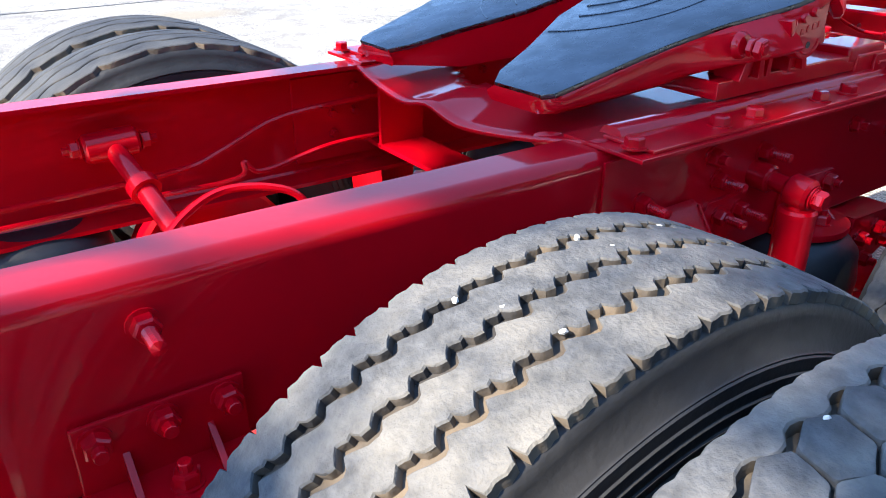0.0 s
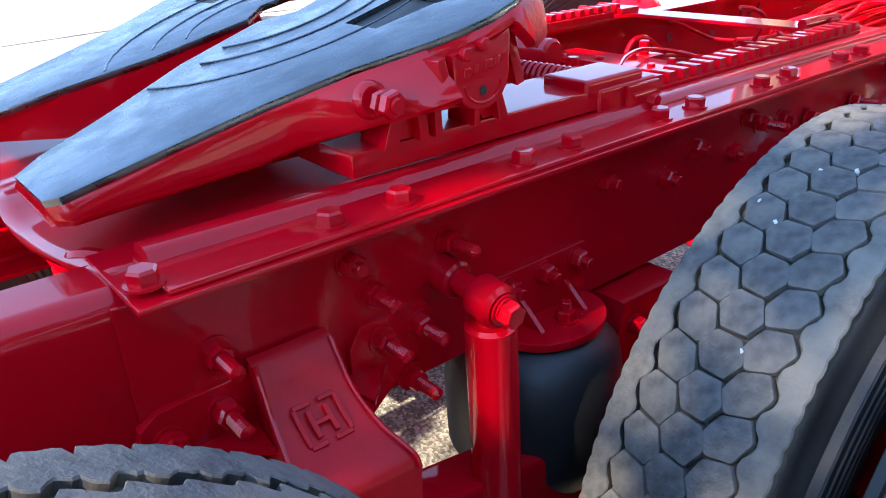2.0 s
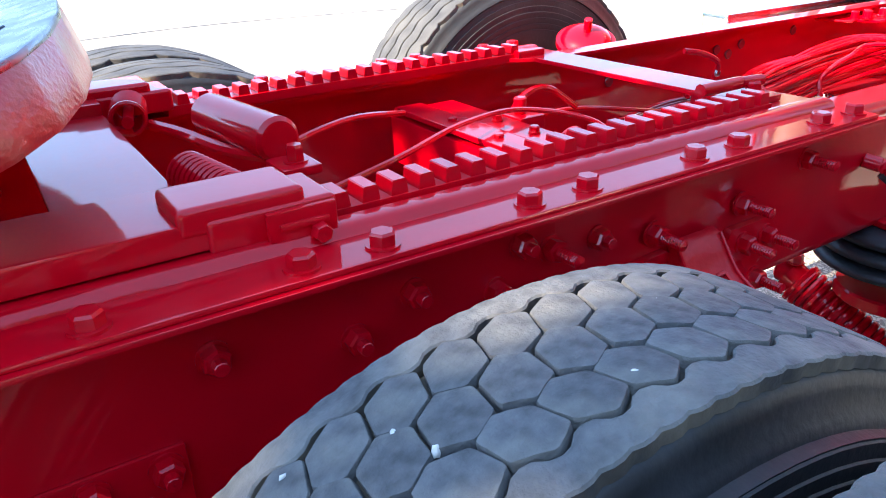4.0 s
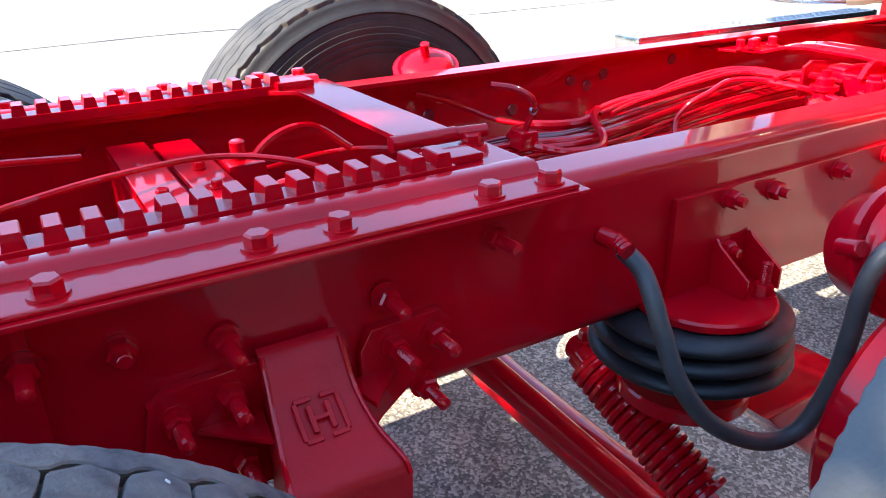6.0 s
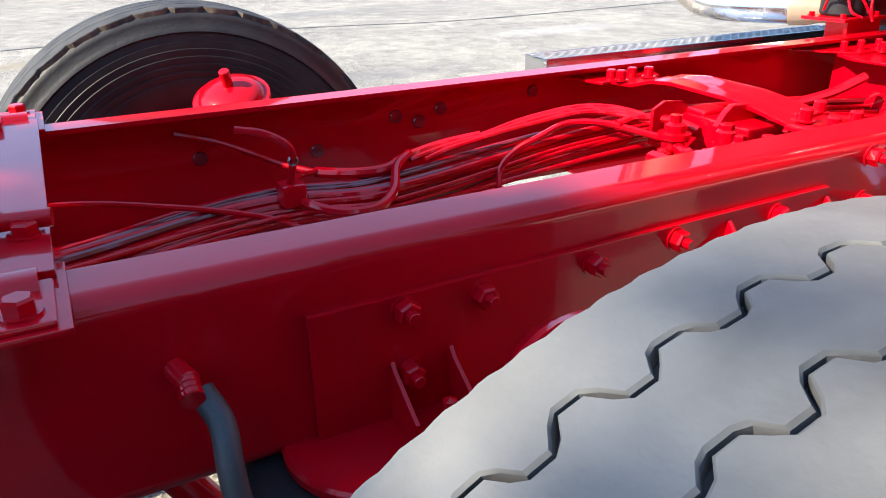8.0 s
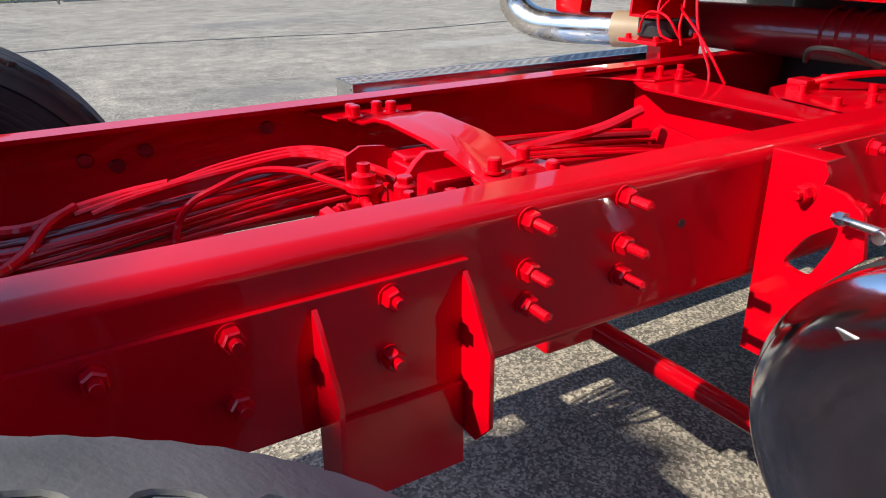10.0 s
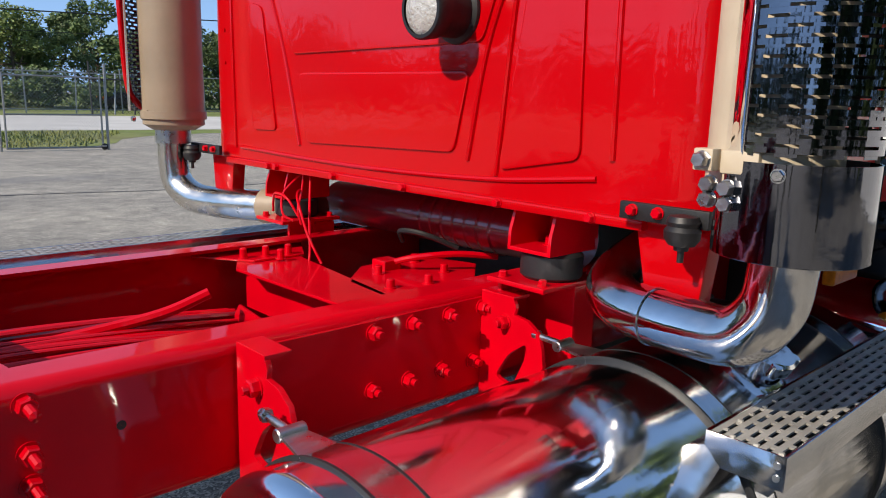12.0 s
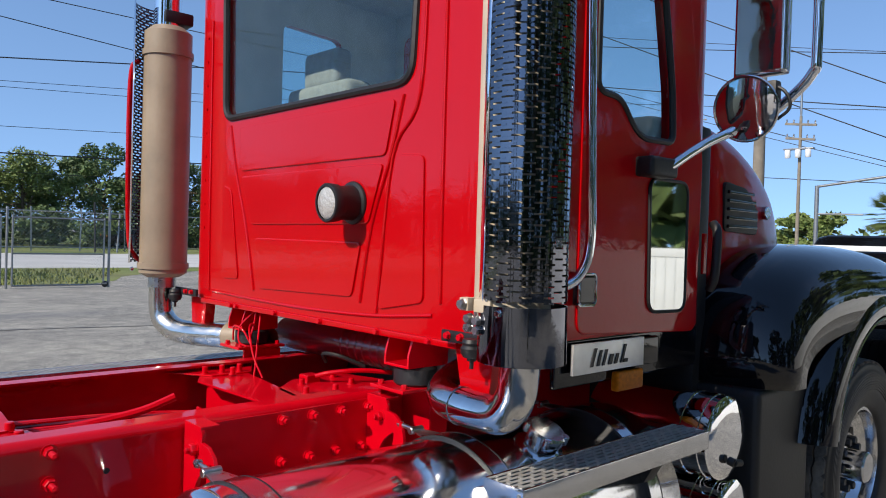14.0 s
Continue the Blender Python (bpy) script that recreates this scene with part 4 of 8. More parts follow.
run([(-1.5, 0.78, 0.775), (-0.6, 0.77, 0.79), (-0.35, 0.75, 0.80), (-0.32, 0.76, 0.83), (-0.28, 0.755, 0.805), (-0.1, 0.77, 0.83), (0.12, 0.78, 0.83)], 0.006)
run([(-0.62, 0.42, 0.77), (-0.56, 0.47, 0.84), (-0.45, 0.52, 0.87), (-0.33, 0.50, 0.85), (-0.28, 0.47, 0.78)], 0.008)
run([(3.35, 0.62, 0.86), (3.55, 0.58, 0.885), (3.68, 0.53, 0.915), (3.78, 0.50, 0.955)], 0.014, "thicker red wiring loom")
bm = bmesh.new()
box(bm, 2.200, 2.250, 0.590, 0.645, 0.838, 0.885, 0.010)
part("wiring_clip", bm, RED, truck)
bm = bmesh.new()
lathe(bm, [(0, 0.007), (0.004, 0.008), (0.008, 0.007)], (2.222, 0.585, 0.937), (2.222, 0.575, 0.938), 12)
tube(bm, [Vector((2.223 + 0.009 * math.cos(a), 0.582, 0.937 + 0.009 * math.sin(a))) for a in [2 * math.pi * k / 16 for k in range(17)]], 0.0022, 6, False)
part("tie_ring", bm, DULL, truck, "small metal ring")

# -- far rail details: holes with bosses, doubler, strut --
for x, z in ((2.56, 0.925), (2.68, 0.93), (2.62, 0.905), (2.95, 0.945), (2.10, 0.89), (2.36, 0.87)):
    bm = bmesh.new()
    cyl(bm, (x, YF - 0.009, z), (x, YF - 0.0145, z), 0.016, 14, edge=0.002)
    part("rail_plug", bm, DARK_RED, rail_far)
bm = bmesh.new()
box(bm, -0.16, 0.16, YF - 0.018, YF - 0.009, ZB + 0.03, ZT - 0.03, 0.003)
doubler = part("doubler_plate", bm, RED, rail_far)
for x, z in ((-0.06, 0.88), (0.0, 0.88), (-0.06, 0.83), (0.0, 0.94)):
    bolt("small", (x, YF - 0.018, z), (0, -1, 0), rail_far)
bm = bmesh.new()                                          # torque rod with a forked end
tube(bm, [(-0.57, 0.79, 0.90), (-0.545, 0.65, 0.833), (-0.50, 0.40, 0.70)], 0.020, 16)
rod = part("torque_rod", bm, RED, truck, "red torque rod with a clevis end")
bm = bmesh.new()
cyl(bm, (-0.625, 0.80, 0.902), (-0.52, 0.80, 0.908), 0.030, 18, edge=0.006)
part("rod_eye", bm, RED, rod)
bm = bmesh.new()
tube(bm, [(-0.552, 0.690, 0.852), (-0.548, 0.668, 0.842)], 0.031, 16)
part("rod_clamp", bm, RED, rod)
for x in (-0.63, -0.515):
    bolt("nut", (x, 0.80, 0.905), (math.copysign(1, x + 0.57), 0, 0), rod)

bm = bmesh.new()                                          # unseen pans added under the loom to make its ground shadow solid
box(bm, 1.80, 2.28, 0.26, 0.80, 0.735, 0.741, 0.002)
part("belly_plate", bm, DARK_RED, truck, "added dark red pan that fills in the frame's ground shadow")
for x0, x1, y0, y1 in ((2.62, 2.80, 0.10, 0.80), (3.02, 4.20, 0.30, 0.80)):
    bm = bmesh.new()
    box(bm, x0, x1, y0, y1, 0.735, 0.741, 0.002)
    part("belly_plate", bm, DARK_RED, truck, "added dark red pan that fills in the frame's ground shadow")

# ---- wheels ----
def tyre_body(c, width, R, seg=96, half=None):
    """The carcass: groove floor, shoulders, ribbed sidewalls and beads. half: half the width of the tread."""
    x, y, z = c
    h = width / 2
    e = (half or h * 0.86) + 0.002
    prof = [(-h * 0.55, 0.285), (-h * 0.78, 0.292), (-h * 0.86, 0.31), (-h * 0.90, 0.335), (-h * 0.955, 0.36)]
    for k in range(7):                                   # moulded rings on the sidewall
        r = 0.372 + (R - 0.475) * k / 6 + 0.004 * k
        bulge = 1.0 - 0.05 * ((r - 0.42) / 0.06) ** 2
        prof += [(-h * bulge, r), (-h * bulge, r + 0.008), (-(h * bulge - 0.0022), r + 0.0095), (-(h * bulge - 0.0020), r + 0.0115)]
    prof += [(-(e + 0.014), R - 0.066), (-(e + 0.010), R - 0.056), (-(e + 0.006), R - 0.052), (-(e + 0.003), R - 0.034), (-e, R - 0.022), (-e * 0.94, R - 0.018), (-e * 0.5, R - 0.0145), (0, R - 0.014)]
    prof = prof + [(-d, r) for d, r in reversed(prof[:-1])]
    bm = bmesh.new()
    lathe(bm, prof, (x, y, z), (x, y + 1, z), seg)
    return part("tyre", bm, SIDEWALL, truck, "", smooth=50)


def crown(v, h):
    """How far the tread sinks towards its shoulders."""
    return 0.010 * abs(v / h) ** 2.4


def band(c, width, R, name, parent, mat, left, right, steps, deep=0.014, label=""):
    """A tread rib round the tyre between two edges given as functions of the angle index."""
    x, y, z = c
    h = width / 2
    bm = bmesh.new()
    rings = []
    for i in range(steps):
        a = 2 * math.pi * i / steps
        l_, r_ = left(i), right(i)
        pts = []
        for v, dr in ((l_, -deep), (l_, -0.002), (l_ + 0.002, 0), ((l_ + r_) / 2, 0.0004), (r_ - 0.002, 0), (r_, -0.002), (r_, -deep)):
            rr = R + dr - crown(v, h)
            pts.append(bm.verts.new((x + rr * math.sin(a), y + v, z + rr * math.cos(a))))
        rings.append(pts)
    for i in range(steps):
        p, q = rings[i], rings[(i + 1) % steps]
        for k in range(6):
            bm.faces.new((p[k], p[k + 1], q[k + 1], q[k])).material_index = 1 if k in (0, 5) else 0
    ob = part(name, bm, mat, parent, label, smooth=35)
    ob.data.materials.append(GROOVE if mat is not BALD else FADED)
    return ob


def floor_band(c, h, R, parent, mat):
    x, y, z = c
    bm = bmesh.new()
    lathe(bm, [(-h, R - 0.0185), (-h * 0.5, R - 0.0125), (0, R - 0.0115), (h * 0.5, R - 0.0125), (h, R - 0.0185)], (x, y, z), (x, y + 1, z), 96)
    return part("groove_floor", bm, mat, parent)


def rib_tyre(c, width=0.28, R=0.535, mat=TREAD, pitch=44, amp=0.010, ribs=4, gap=0.013, notch=True, wave=(-1, -1, 0.2, 1, 1, -0.2), bite=0.0, half=None, phase=None):
    """Circumferential ribs with stepped zigzag edges and notched shoulders."""
    half = half or width / 2 * 0.86
    ty = tyre_body(c, width, R, half=half)
    floor_band(c, half * 0.92, R, ty, GROOVE if mat is not BALD else FADED)
    n = len(wave)
    steps = pitch * n
    edges = [-half + 2 * half * k / ribs for k in range(ribs + 1)]
    rnd = random.Random(int(c[0] * 100))
    ph = phase or [rnd.randrange(n) for _ in range(ribs + 1)]
    wear = [rnd.uniform(0.7, 1.25) for _ in range(pitch)]
    for k in range(ribs):
        def edge(j, side):
            if j == 0 or j == ribs:
                s = -1 if j == 0 else 1
                return lambda i: edges[j] - s * (0.012 * wear[(i // n) % pitch] if notch and (i + ph[j]) % n == 0 else 0.0012 * math.sin(i * 1.7))
            def at(i):
                w = wear[(i // n + 7 * j) % pitch]
                v = edges[j] + amp * w * wave[(i + ph[j]) % n] + side * gap / 2 * (1.0 if notch or abs(wave[(i + ph[j]) % n]) < 0.5 else 0.35)
                return v + side * bite * w * (1.0 if (i + ph[j] + (n // 2 if side > 0 else 0)) % n == n - 1 else 0.0)
            return at
        band(c, width, R, "tread_rib", ty, mat, edge(k, 1), edge(k + 1, -1), steps)
    return ty


def block_tyre(c, width=0.28, R=0.535, count=64, mat=TREAD, half=0.106, s=0.0465, turn=0.0):
    """Two narrow shoulder ribs and three staggered columns of six-sided blocks."""
    ty = tyre_body(c, width, R, half=half)
    floor_band(c, half * 0.92, R, ty, GROOVE)
    x, y, z = c
    h = width / 2
    n = 6
    steps = count * n
    step = 2 * math.pi / count
    L = R * step
    first = round(turn / (2 * math.pi) * steps)
    zig = (0.0, 0.15, 0.8, 1.0, 0.85, 0.2)
    lip = lambda i: s * 1.44 + 0.011 * zig[(i - first) % n]
    chip = lambda i: 0.0022 if i % 3 == 0 else 0.0
    band(c, width, R, "shoulder_rib", ty, mat, lambda i: -half + chip(i), lambda i: -lip(i), steps)
    band(c, width, R, "shoulder_rib", ty, mat, lambda i: lip(i), lambda i: half - chip(i + 1), steps)
    for col in (1, 0, -1):
        v0 = -col * s
        w, k_, l2 = s * 0.667 * (0.93, 0.96, 0.93)[col + 1], 0.54, L / 2 * 0.945
        lean = (0.30, 0.12, 0.30)[col + 1] * l2 * (1 if col < 1 else -1)
        base = [(-w, 0.0), (-w * k_, -l2), (w * k_, -l2), (w, 0.0), (w * k_, l2), (-w * k_, l2)]
        for kind in range(4):                            # a few unlike blocks, shared round the tyre
            rnd = random.Random(kind + 10 * (col + 2))
            poly = [(u + rnd.uniform(-0.0012, 0.0012), t + lean * (u / w) + rnd.uniform(-0.0014, 0.0014)) for u, t in base]
            dense = []
            for a, b in zip(poly, poly[1:] + poly[:1]):  # rounded, slightly ragged corners
                for f in (0.07, 0.5, 0.93):
                    dense.append((a[0] + (b[0] - a[0]) * f + rnd.uniform(-0.0005, 0.0005), a[1] + (b[1] - a[1]) * f + rnd.uniform(-0.0005, 0.0005)))
            bm = bmesh.new()
            rr = R - crown(v0, h)
            def row(r, f):
                return [bm.verts.new((r * math.sin(t * f / R), y + v0 + u * f, r * math.cos(t * f / R))) for u, t in dense]
            rows = [row(rr - 0.014, 1.035), row(rr - 0.0025, 1.0), row(rr - 0.0006, 0.975), row(rr + 0.0004, 0.80)]
            bm.faces.new(rows[-1])
            for p, q in zip(rows, rows[1:]):
                for k in range(len(p)):
                    bm.faces.new((p[k], p[(k + 1) % len(p)], q[(k + 1) % len(p)], q[k]))
            bmesh.ops.recalc_face_normals(bm, faces=bm.faces[:])
            me = bpy.data.meshes.new("tread_block")
            bm.to_mesh(me), bm.free()
            for p in me.polygons:
                p.use_smooth = True
            me.set_sharp_from_angle(angle=radians(38))
            me.materials.append(mat)
            for i in range(kind, count, 4):
                ob = obj("tread_block", me, ty)
                ob.matrix_basis = Matrix.Translation((x, 0, z)) @ Matrix.Rotation(turn + step * (i + 0.43 * col), 4, "Y")
    return ty


def rim(c, width, s, label="white steel wheel with hand holes", mat=DULL, hub=True, nuts=STEEL):
    """A dished disc wheel; s is the side that faces outwards."""
    x, y, z = c
    bm = bmesh.new()
    w = width * 0.36
    lathe(bm, [(-w, 0.295), (-w, 0.27), (-w * 0.5, 0.262), (w * 0.5, 0.262), (w, 0.275), (w, 0.298)], (x, y, z), (x, y + s, z), 48)
    lathe(bm, [(w * 0.5, 0.262), (w * 0.1, 0.235), (w * 0.05, 0.17), (w * 0.4, 0.15), (w * 0.45, 0.09), (w * 0.45, 0.001)], (x, y, z), (x, y + s, z), 48)
    ob = part("wheel_rim", bm, mat, truck, label)
    for k in range(10):
        a = 2 * math.pi * k / 10
        bm = bmesh.new()
        p = Vector((x + 0.118 * math.cos(a), y + s * w * 0.42, z + 0.118 * math.sin(a)))
        hexagon(bm, p, (0, s, 0), 0.036, 0.03, 0.02)
        part("wheel_nut", bm, nuts, ob)
    for k in range(5):
        a = 2 * math.pi * (k + 0.5) / 5
        bm = bmesh.new()
        p = Vector((x + 0.205 * math.cos(a), y + s * w * 0.085, z + 0.205 * math.sin(a)))
        cyl(bm, p - Vector((0, s * 0.002, 0)), p + Vector((0, s * 0.004, 0)), 0.028, 16)
        part("hand_hole", bm, BLACK, ob)
    if hub:
        bm = bmesh.new()
        cyl(bm, (x, y + s * w * 0.4, z), (x, y + s * (w * 0.45 + 0.10), z), 0.075, 24, edge=0.008)
        part("hub", bm, mat, ob)
    return ob

AX1, AX2 = -0.331, 0.932
IN, OUT = -0.328, -0.634
R1, R2 = 0.5447, 0.5474
ZC = GZ + R2
Z1 = GZ + R1
SAW = (1.0, 0.75, 0.35, -0.1, -0.5, -0.85, -1.0, 0.2)
rib_tyre((AX1, -0.302, Z1), 0.288, R1, ribs=4, pitch=80, amp=0.0062, gap=0.0125, wave=SAW, bite=0.005, half=0.119, phase=[3, 0, 5, 2, 6])
block_tyre((AX1, -0.616, Z1), R=R1)
block_tyre((AX2, IN, ZC), R=R2, turn=radians(-9.7))
block_tyre((AX2, OUT, ZC), R=R2, turn=radians(-5))
rim((AX1, -0.616, Z1), 0.28, -1)
rim((AX2, OUT, ZC), 0.28, -1)
for ax in (AX1, AX2):
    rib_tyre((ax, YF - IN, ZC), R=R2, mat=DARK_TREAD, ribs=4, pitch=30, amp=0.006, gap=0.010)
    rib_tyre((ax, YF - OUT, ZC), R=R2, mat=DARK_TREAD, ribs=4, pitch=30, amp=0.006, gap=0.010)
    rim((ax, YF - OUT, ZC), 0.28, 1)
    bm = bmesh.new()
    cyl(bm, (ax, -0.60, ZC), (ax, YF + 0.60, ZC), 0.062, 24)
    lathe(bm, [(0.72, 0.06), (0.80, 0.15), (0.90, 0.19), (1.0, 0.19), (1.12, 0.15), (1.2, 0.06)], (ax, -0.53, ZC), (ax, 1.0, ZC), 32)
    part("drive_axle", bm, RED, truck, "red drive axle with round differential housing")
    for y in (-0.14, YF + 0.14):
        bm = bmesh.new()
        cyl(bm, (ax, y, ZC), (ax, y + math.copysign(0.09, y), ZC), 0.205, 32, edge=0.01)
        part("brake_drum", bm, RED, truck)

PX, PZ, PY = 2.232, 0.655, -0.586                     # raised steering axle with single tyres
rib_tyre((PX, PY, PZ), 0.28, 0.530, BALD, pitch=58, amp=0.0075, ribs=4, gap=0.0075, notch=False, wave=(-1, -1, -1, 0.0, 1, 1, 1, 0.0), half=0.118, bite=0.0)
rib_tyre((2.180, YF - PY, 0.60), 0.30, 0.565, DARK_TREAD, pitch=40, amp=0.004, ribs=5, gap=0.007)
rim((PX, PY, PZ), 0.28, -1)
rim((2.180, YF - PY, 0.60), 0.30, 1)
bm = bmesh.new()
tube(bm, smooth_line([(PX, -0.42, PZ), (PX, -0.34, PZ - 0.08), (PX, -0.26, 0.34), (PX, -0.05, 0.17), (PX, 0.432, 0.14), (PX, YF + 0.05, 0.17), (PX, YF + 0.26, 0.34), (PX, YF + 0.34, PZ - 0.08), (PX, YF + 0.42, PZ)]), 0.062, 18)
lift = part("lift_axle", bm, RED, truck, "raised red steering axle beam")
for s, y in ((-1, -0.30), (1, YF + 0.30)):
    bm = bmesh.new()
    cyl(bm, (PX, y, PZ), (PX, y + s * 0.08, PZ), 0.20, 32, edge=0.012)
    part("brake_drum", bm, RED, lift)
    # brake chamber, a dome clamped to a back plate
    bm = bmesh.new()
    cx, cz = (2.281, 0.877) if s < 0 else (2.235, 0.955)
    yy = -0.246 if s < 0 else 1.10
    big = 1.12 if s < 0 else 1.0
    ax_dir = Vector((-0.249, -0.929, 0.276)).normalized() if s < 0 else Vector((-0.22, -0.35, 0.9)).normalized()
    c0 = Vector((cx, yy, cz))
    prof_ = [(-0.10, 0.001), (-0.10, 0.05), (-0.07, 0.075), (-0.012, 0.082), (-0.006, 0.090), (-0.004, 0.094), (0.010, 0.094), (0.012, 0.089), (0.012, 0.080), (0.026, 0.074), (0.036, 0.056), (0.044, 0.035), (0.045, 0.001)]
    lathe(bm, [(d, r * big) for d, r in prof_], c0, c0 + ax_dir, 32)
    ch = part("brake_chamber", bm, RED, lift, "domed red brake chamber with clamp ring")
    side = ax_dir.cross(Vector((0, 0, 1))).normalized()
    upv = side.cross(ax_dir)
    ends = [(c0 + ax_dir * 0.04, c0 + ax_dir * 0.085)] if s > 0 else [(c0 + q - ax_dir * 0.012, c0 + q + ax_dir * 0.03) for q in (side * 0.096 * big + upv * 0.02, -side * 0.096 * big)]
    for p0, p1 in ends:
        bm = bmesh.new()
        cyl(bm, p0, p1, 0.013, 12, edge=0.002)
        part("clamp_bolt", bm, RED, lift)

# ---- hangers with the square emblem ----
def hanger(x, s=-1, y0=0.0):
    """A cast spring hanger bolted to the web."""
    Y = lambda v: y0 + s * v
    bm = bmesh.new()
    prism(bm, [(x - 0.205, 0.80), (x - 0.195, 0.852), (x - 0.175, 0.866), (x - 0.075, 0.872), (x - 0.058, 0.862), (x - 0.045, 0.70), (x - 0.10, 0.70)], "y", *sorted((Y(0), Y(0.016))), 0.003)
    ob = part("spring_hanger", bm, RED, truck, "cast red spring hanger with a square emblem")
    bm = bmesh.new()
    prism(bm, [(x + 0.058, 0.840), (x + 0.075, 0.868), (x + 0.175, 0.868), (x + 0.190, 0.850), (x + 0.185, 0.815), (x + 0.085, 0.735), (x + 0.055, 0.70)], "y", *sorted((Y(0), Y(0.016))), 0.003)
    part("hanger_plate", bm, RED, ob)
    bm = bmesh.new()                                     # scooped face that sweeps out towards the foot
    prof = [(0.012, 0.886, -0.070, 0.029), (0.027, 0.880, -0.071, 0.030), (0.044, 0.856, -0.073, 0.030), (0.064, 0.830, -0.076, 0.030), (0.088, 0.812, -0.080, 0.032),
            (0.115, 0.797, -0.085, 0.036), (0.145, 0.787, -0.090, 0.042), (0.160, 0.779, -0.092, 0.046), (0.165, 0.765, -0.092, 0.048), (0.150, 0.56, -0.080, 0.050)]
    rows = []
    for d, z, a, b in prof:
        rows.append([bm.verts.new((x + a + (b - a) * k / 6, Y(d - 0.006 * (1 - abs(k - 3) / 3) * min(1, max(0, (0.88 - z) * 20))), z)) for k in range(7)])
    foot = [[bm.verts.new((x + a, Y(0.012), z)) for a in (-0.070, 0.029)] for z in (0.886, 0.56)]
    for p, q in zip(rows, rows[1:]):
        for k in range(6):
            bm.faces.new((p[k], p[k + 1], q[k + 1], q[k]))
    bm.faces.new([r[0] for r in rows] + [foot[1][0], foot[0][0]])
    bm.faces.new([r[-1] for r in rows] + [foot[1][1], foot[0][1]])
    part("hanger_face", bm, CAST_RED, ob, smooth=50)
    for e in (2, 3):                                     # raised lips along both edges
        bm = bmesh.new()
        tube(bm, smooth_line([(x + r[e] + (0.003 if e == 2 else -0.003), Y(r[0] + 0.001), r[1] + 0.002) for r in prof[1:9]], 4), 0.0032, 8)
        part("hanger_lip", bm, RED, ob)
    # raised emblem: a bordered square with two posts and a bar
    lean = Matrix.Translation((x - 0.023, Y(0.0825), 0.8185)) @ Matrix.Rotation(radians(52) * s, 4, "X")
    for x0, x1, z0, z1 in ((-0.034, -0.006, 0.028, 0.036), (0.008, 0.034, 0.028, 0.036), (-0.034, -0.008, -0.036, -0.028), (0.006, 0.034, -0.036, -0.028), (-0.038, -0.030, -0.030, 0.030), (0.030, 0.038, -0.030, 0.030), (-0.019, -0.010, -0.022, 0.022), (0.010, 0.019, -0.022, 0.022), (-0.012, 0.012, -0.004, 0.004)):
        bm = bmesh.new()
        box(bm, x0, x1, -0.0022, 0.0022, z0, z1, 0.001, 1)
        bmesh.ops.transform(bm, matrix=lean @ Matrix.Scale(0.76, 4), verts=bm.verts[:])
        part("emblem_bar", bm, CAST_RED, ob)
    for tri in ([(-0.150, 0.015), (-0.072, 0.015), (-0.080, 0.080)], [(0.108, 0.015), (0.034, 0.015), (0.048, 0.080)]):
        bm = bmesh.new()
        prism(bm, [(x + a, Y(b)) for a, b in tri], "z", 0.800, 0.807, 0.001)
        part("hanger_rib", bm, RED, ob)
    for dx, z, k in ((-0.168, 0.828, "stud"), (-0.105, 0.838, "stud"), (0.105, 0.838, "stud"), (0.163, 0.838, "stud"), (-0.10, 0.745, "stud"), (0.145, 0.765, "stud")):
        bolt(k, (x + dx, Y(0.016), z), (0, s, 0), ob)
    for dx, z in ((-0.10, 0.905), (0.10, 0.905)):
        bolt("stud", (x + dx, Y(0.006), z), (0, s, 0), ob)
    return ob

for hx in (0.160, 1.447):
    hanger(hx)
    hanger(hx, 1, YF)

# stray bolts through the web
for x, z, k in ((0.385, 0.935, "stud"), (0.235, 0.952, "nut"), (0.70, 0.935, "nut"), (0.86, 0.90, "nut"), (0.94, 0.935, "nut"), (1.15, 0.935, "stud"), (1.06, 0.90, "nut"), (1.715, 0.945, "stud"), (1.24, 0.925, "nut"), (1.10, 0.955, "nut"), (-0.716, 0.943, "stud")):
    bolt(k, (x, -0.006 if x < 1.16 and x > -0.03 else 0.0, z), (0, -1, 0), rail_near)
for x, z, k in ((0.40, 0.93, "nut"), (0.55, 0.90, "nut"), (0.75, 0.92, "nut"), (1.05, 0.90, "nut"), (1.3, 0.92, "nut")):
    bolt("small", (x, YF - 0.009, z), (0, -1, 0), rail_far)

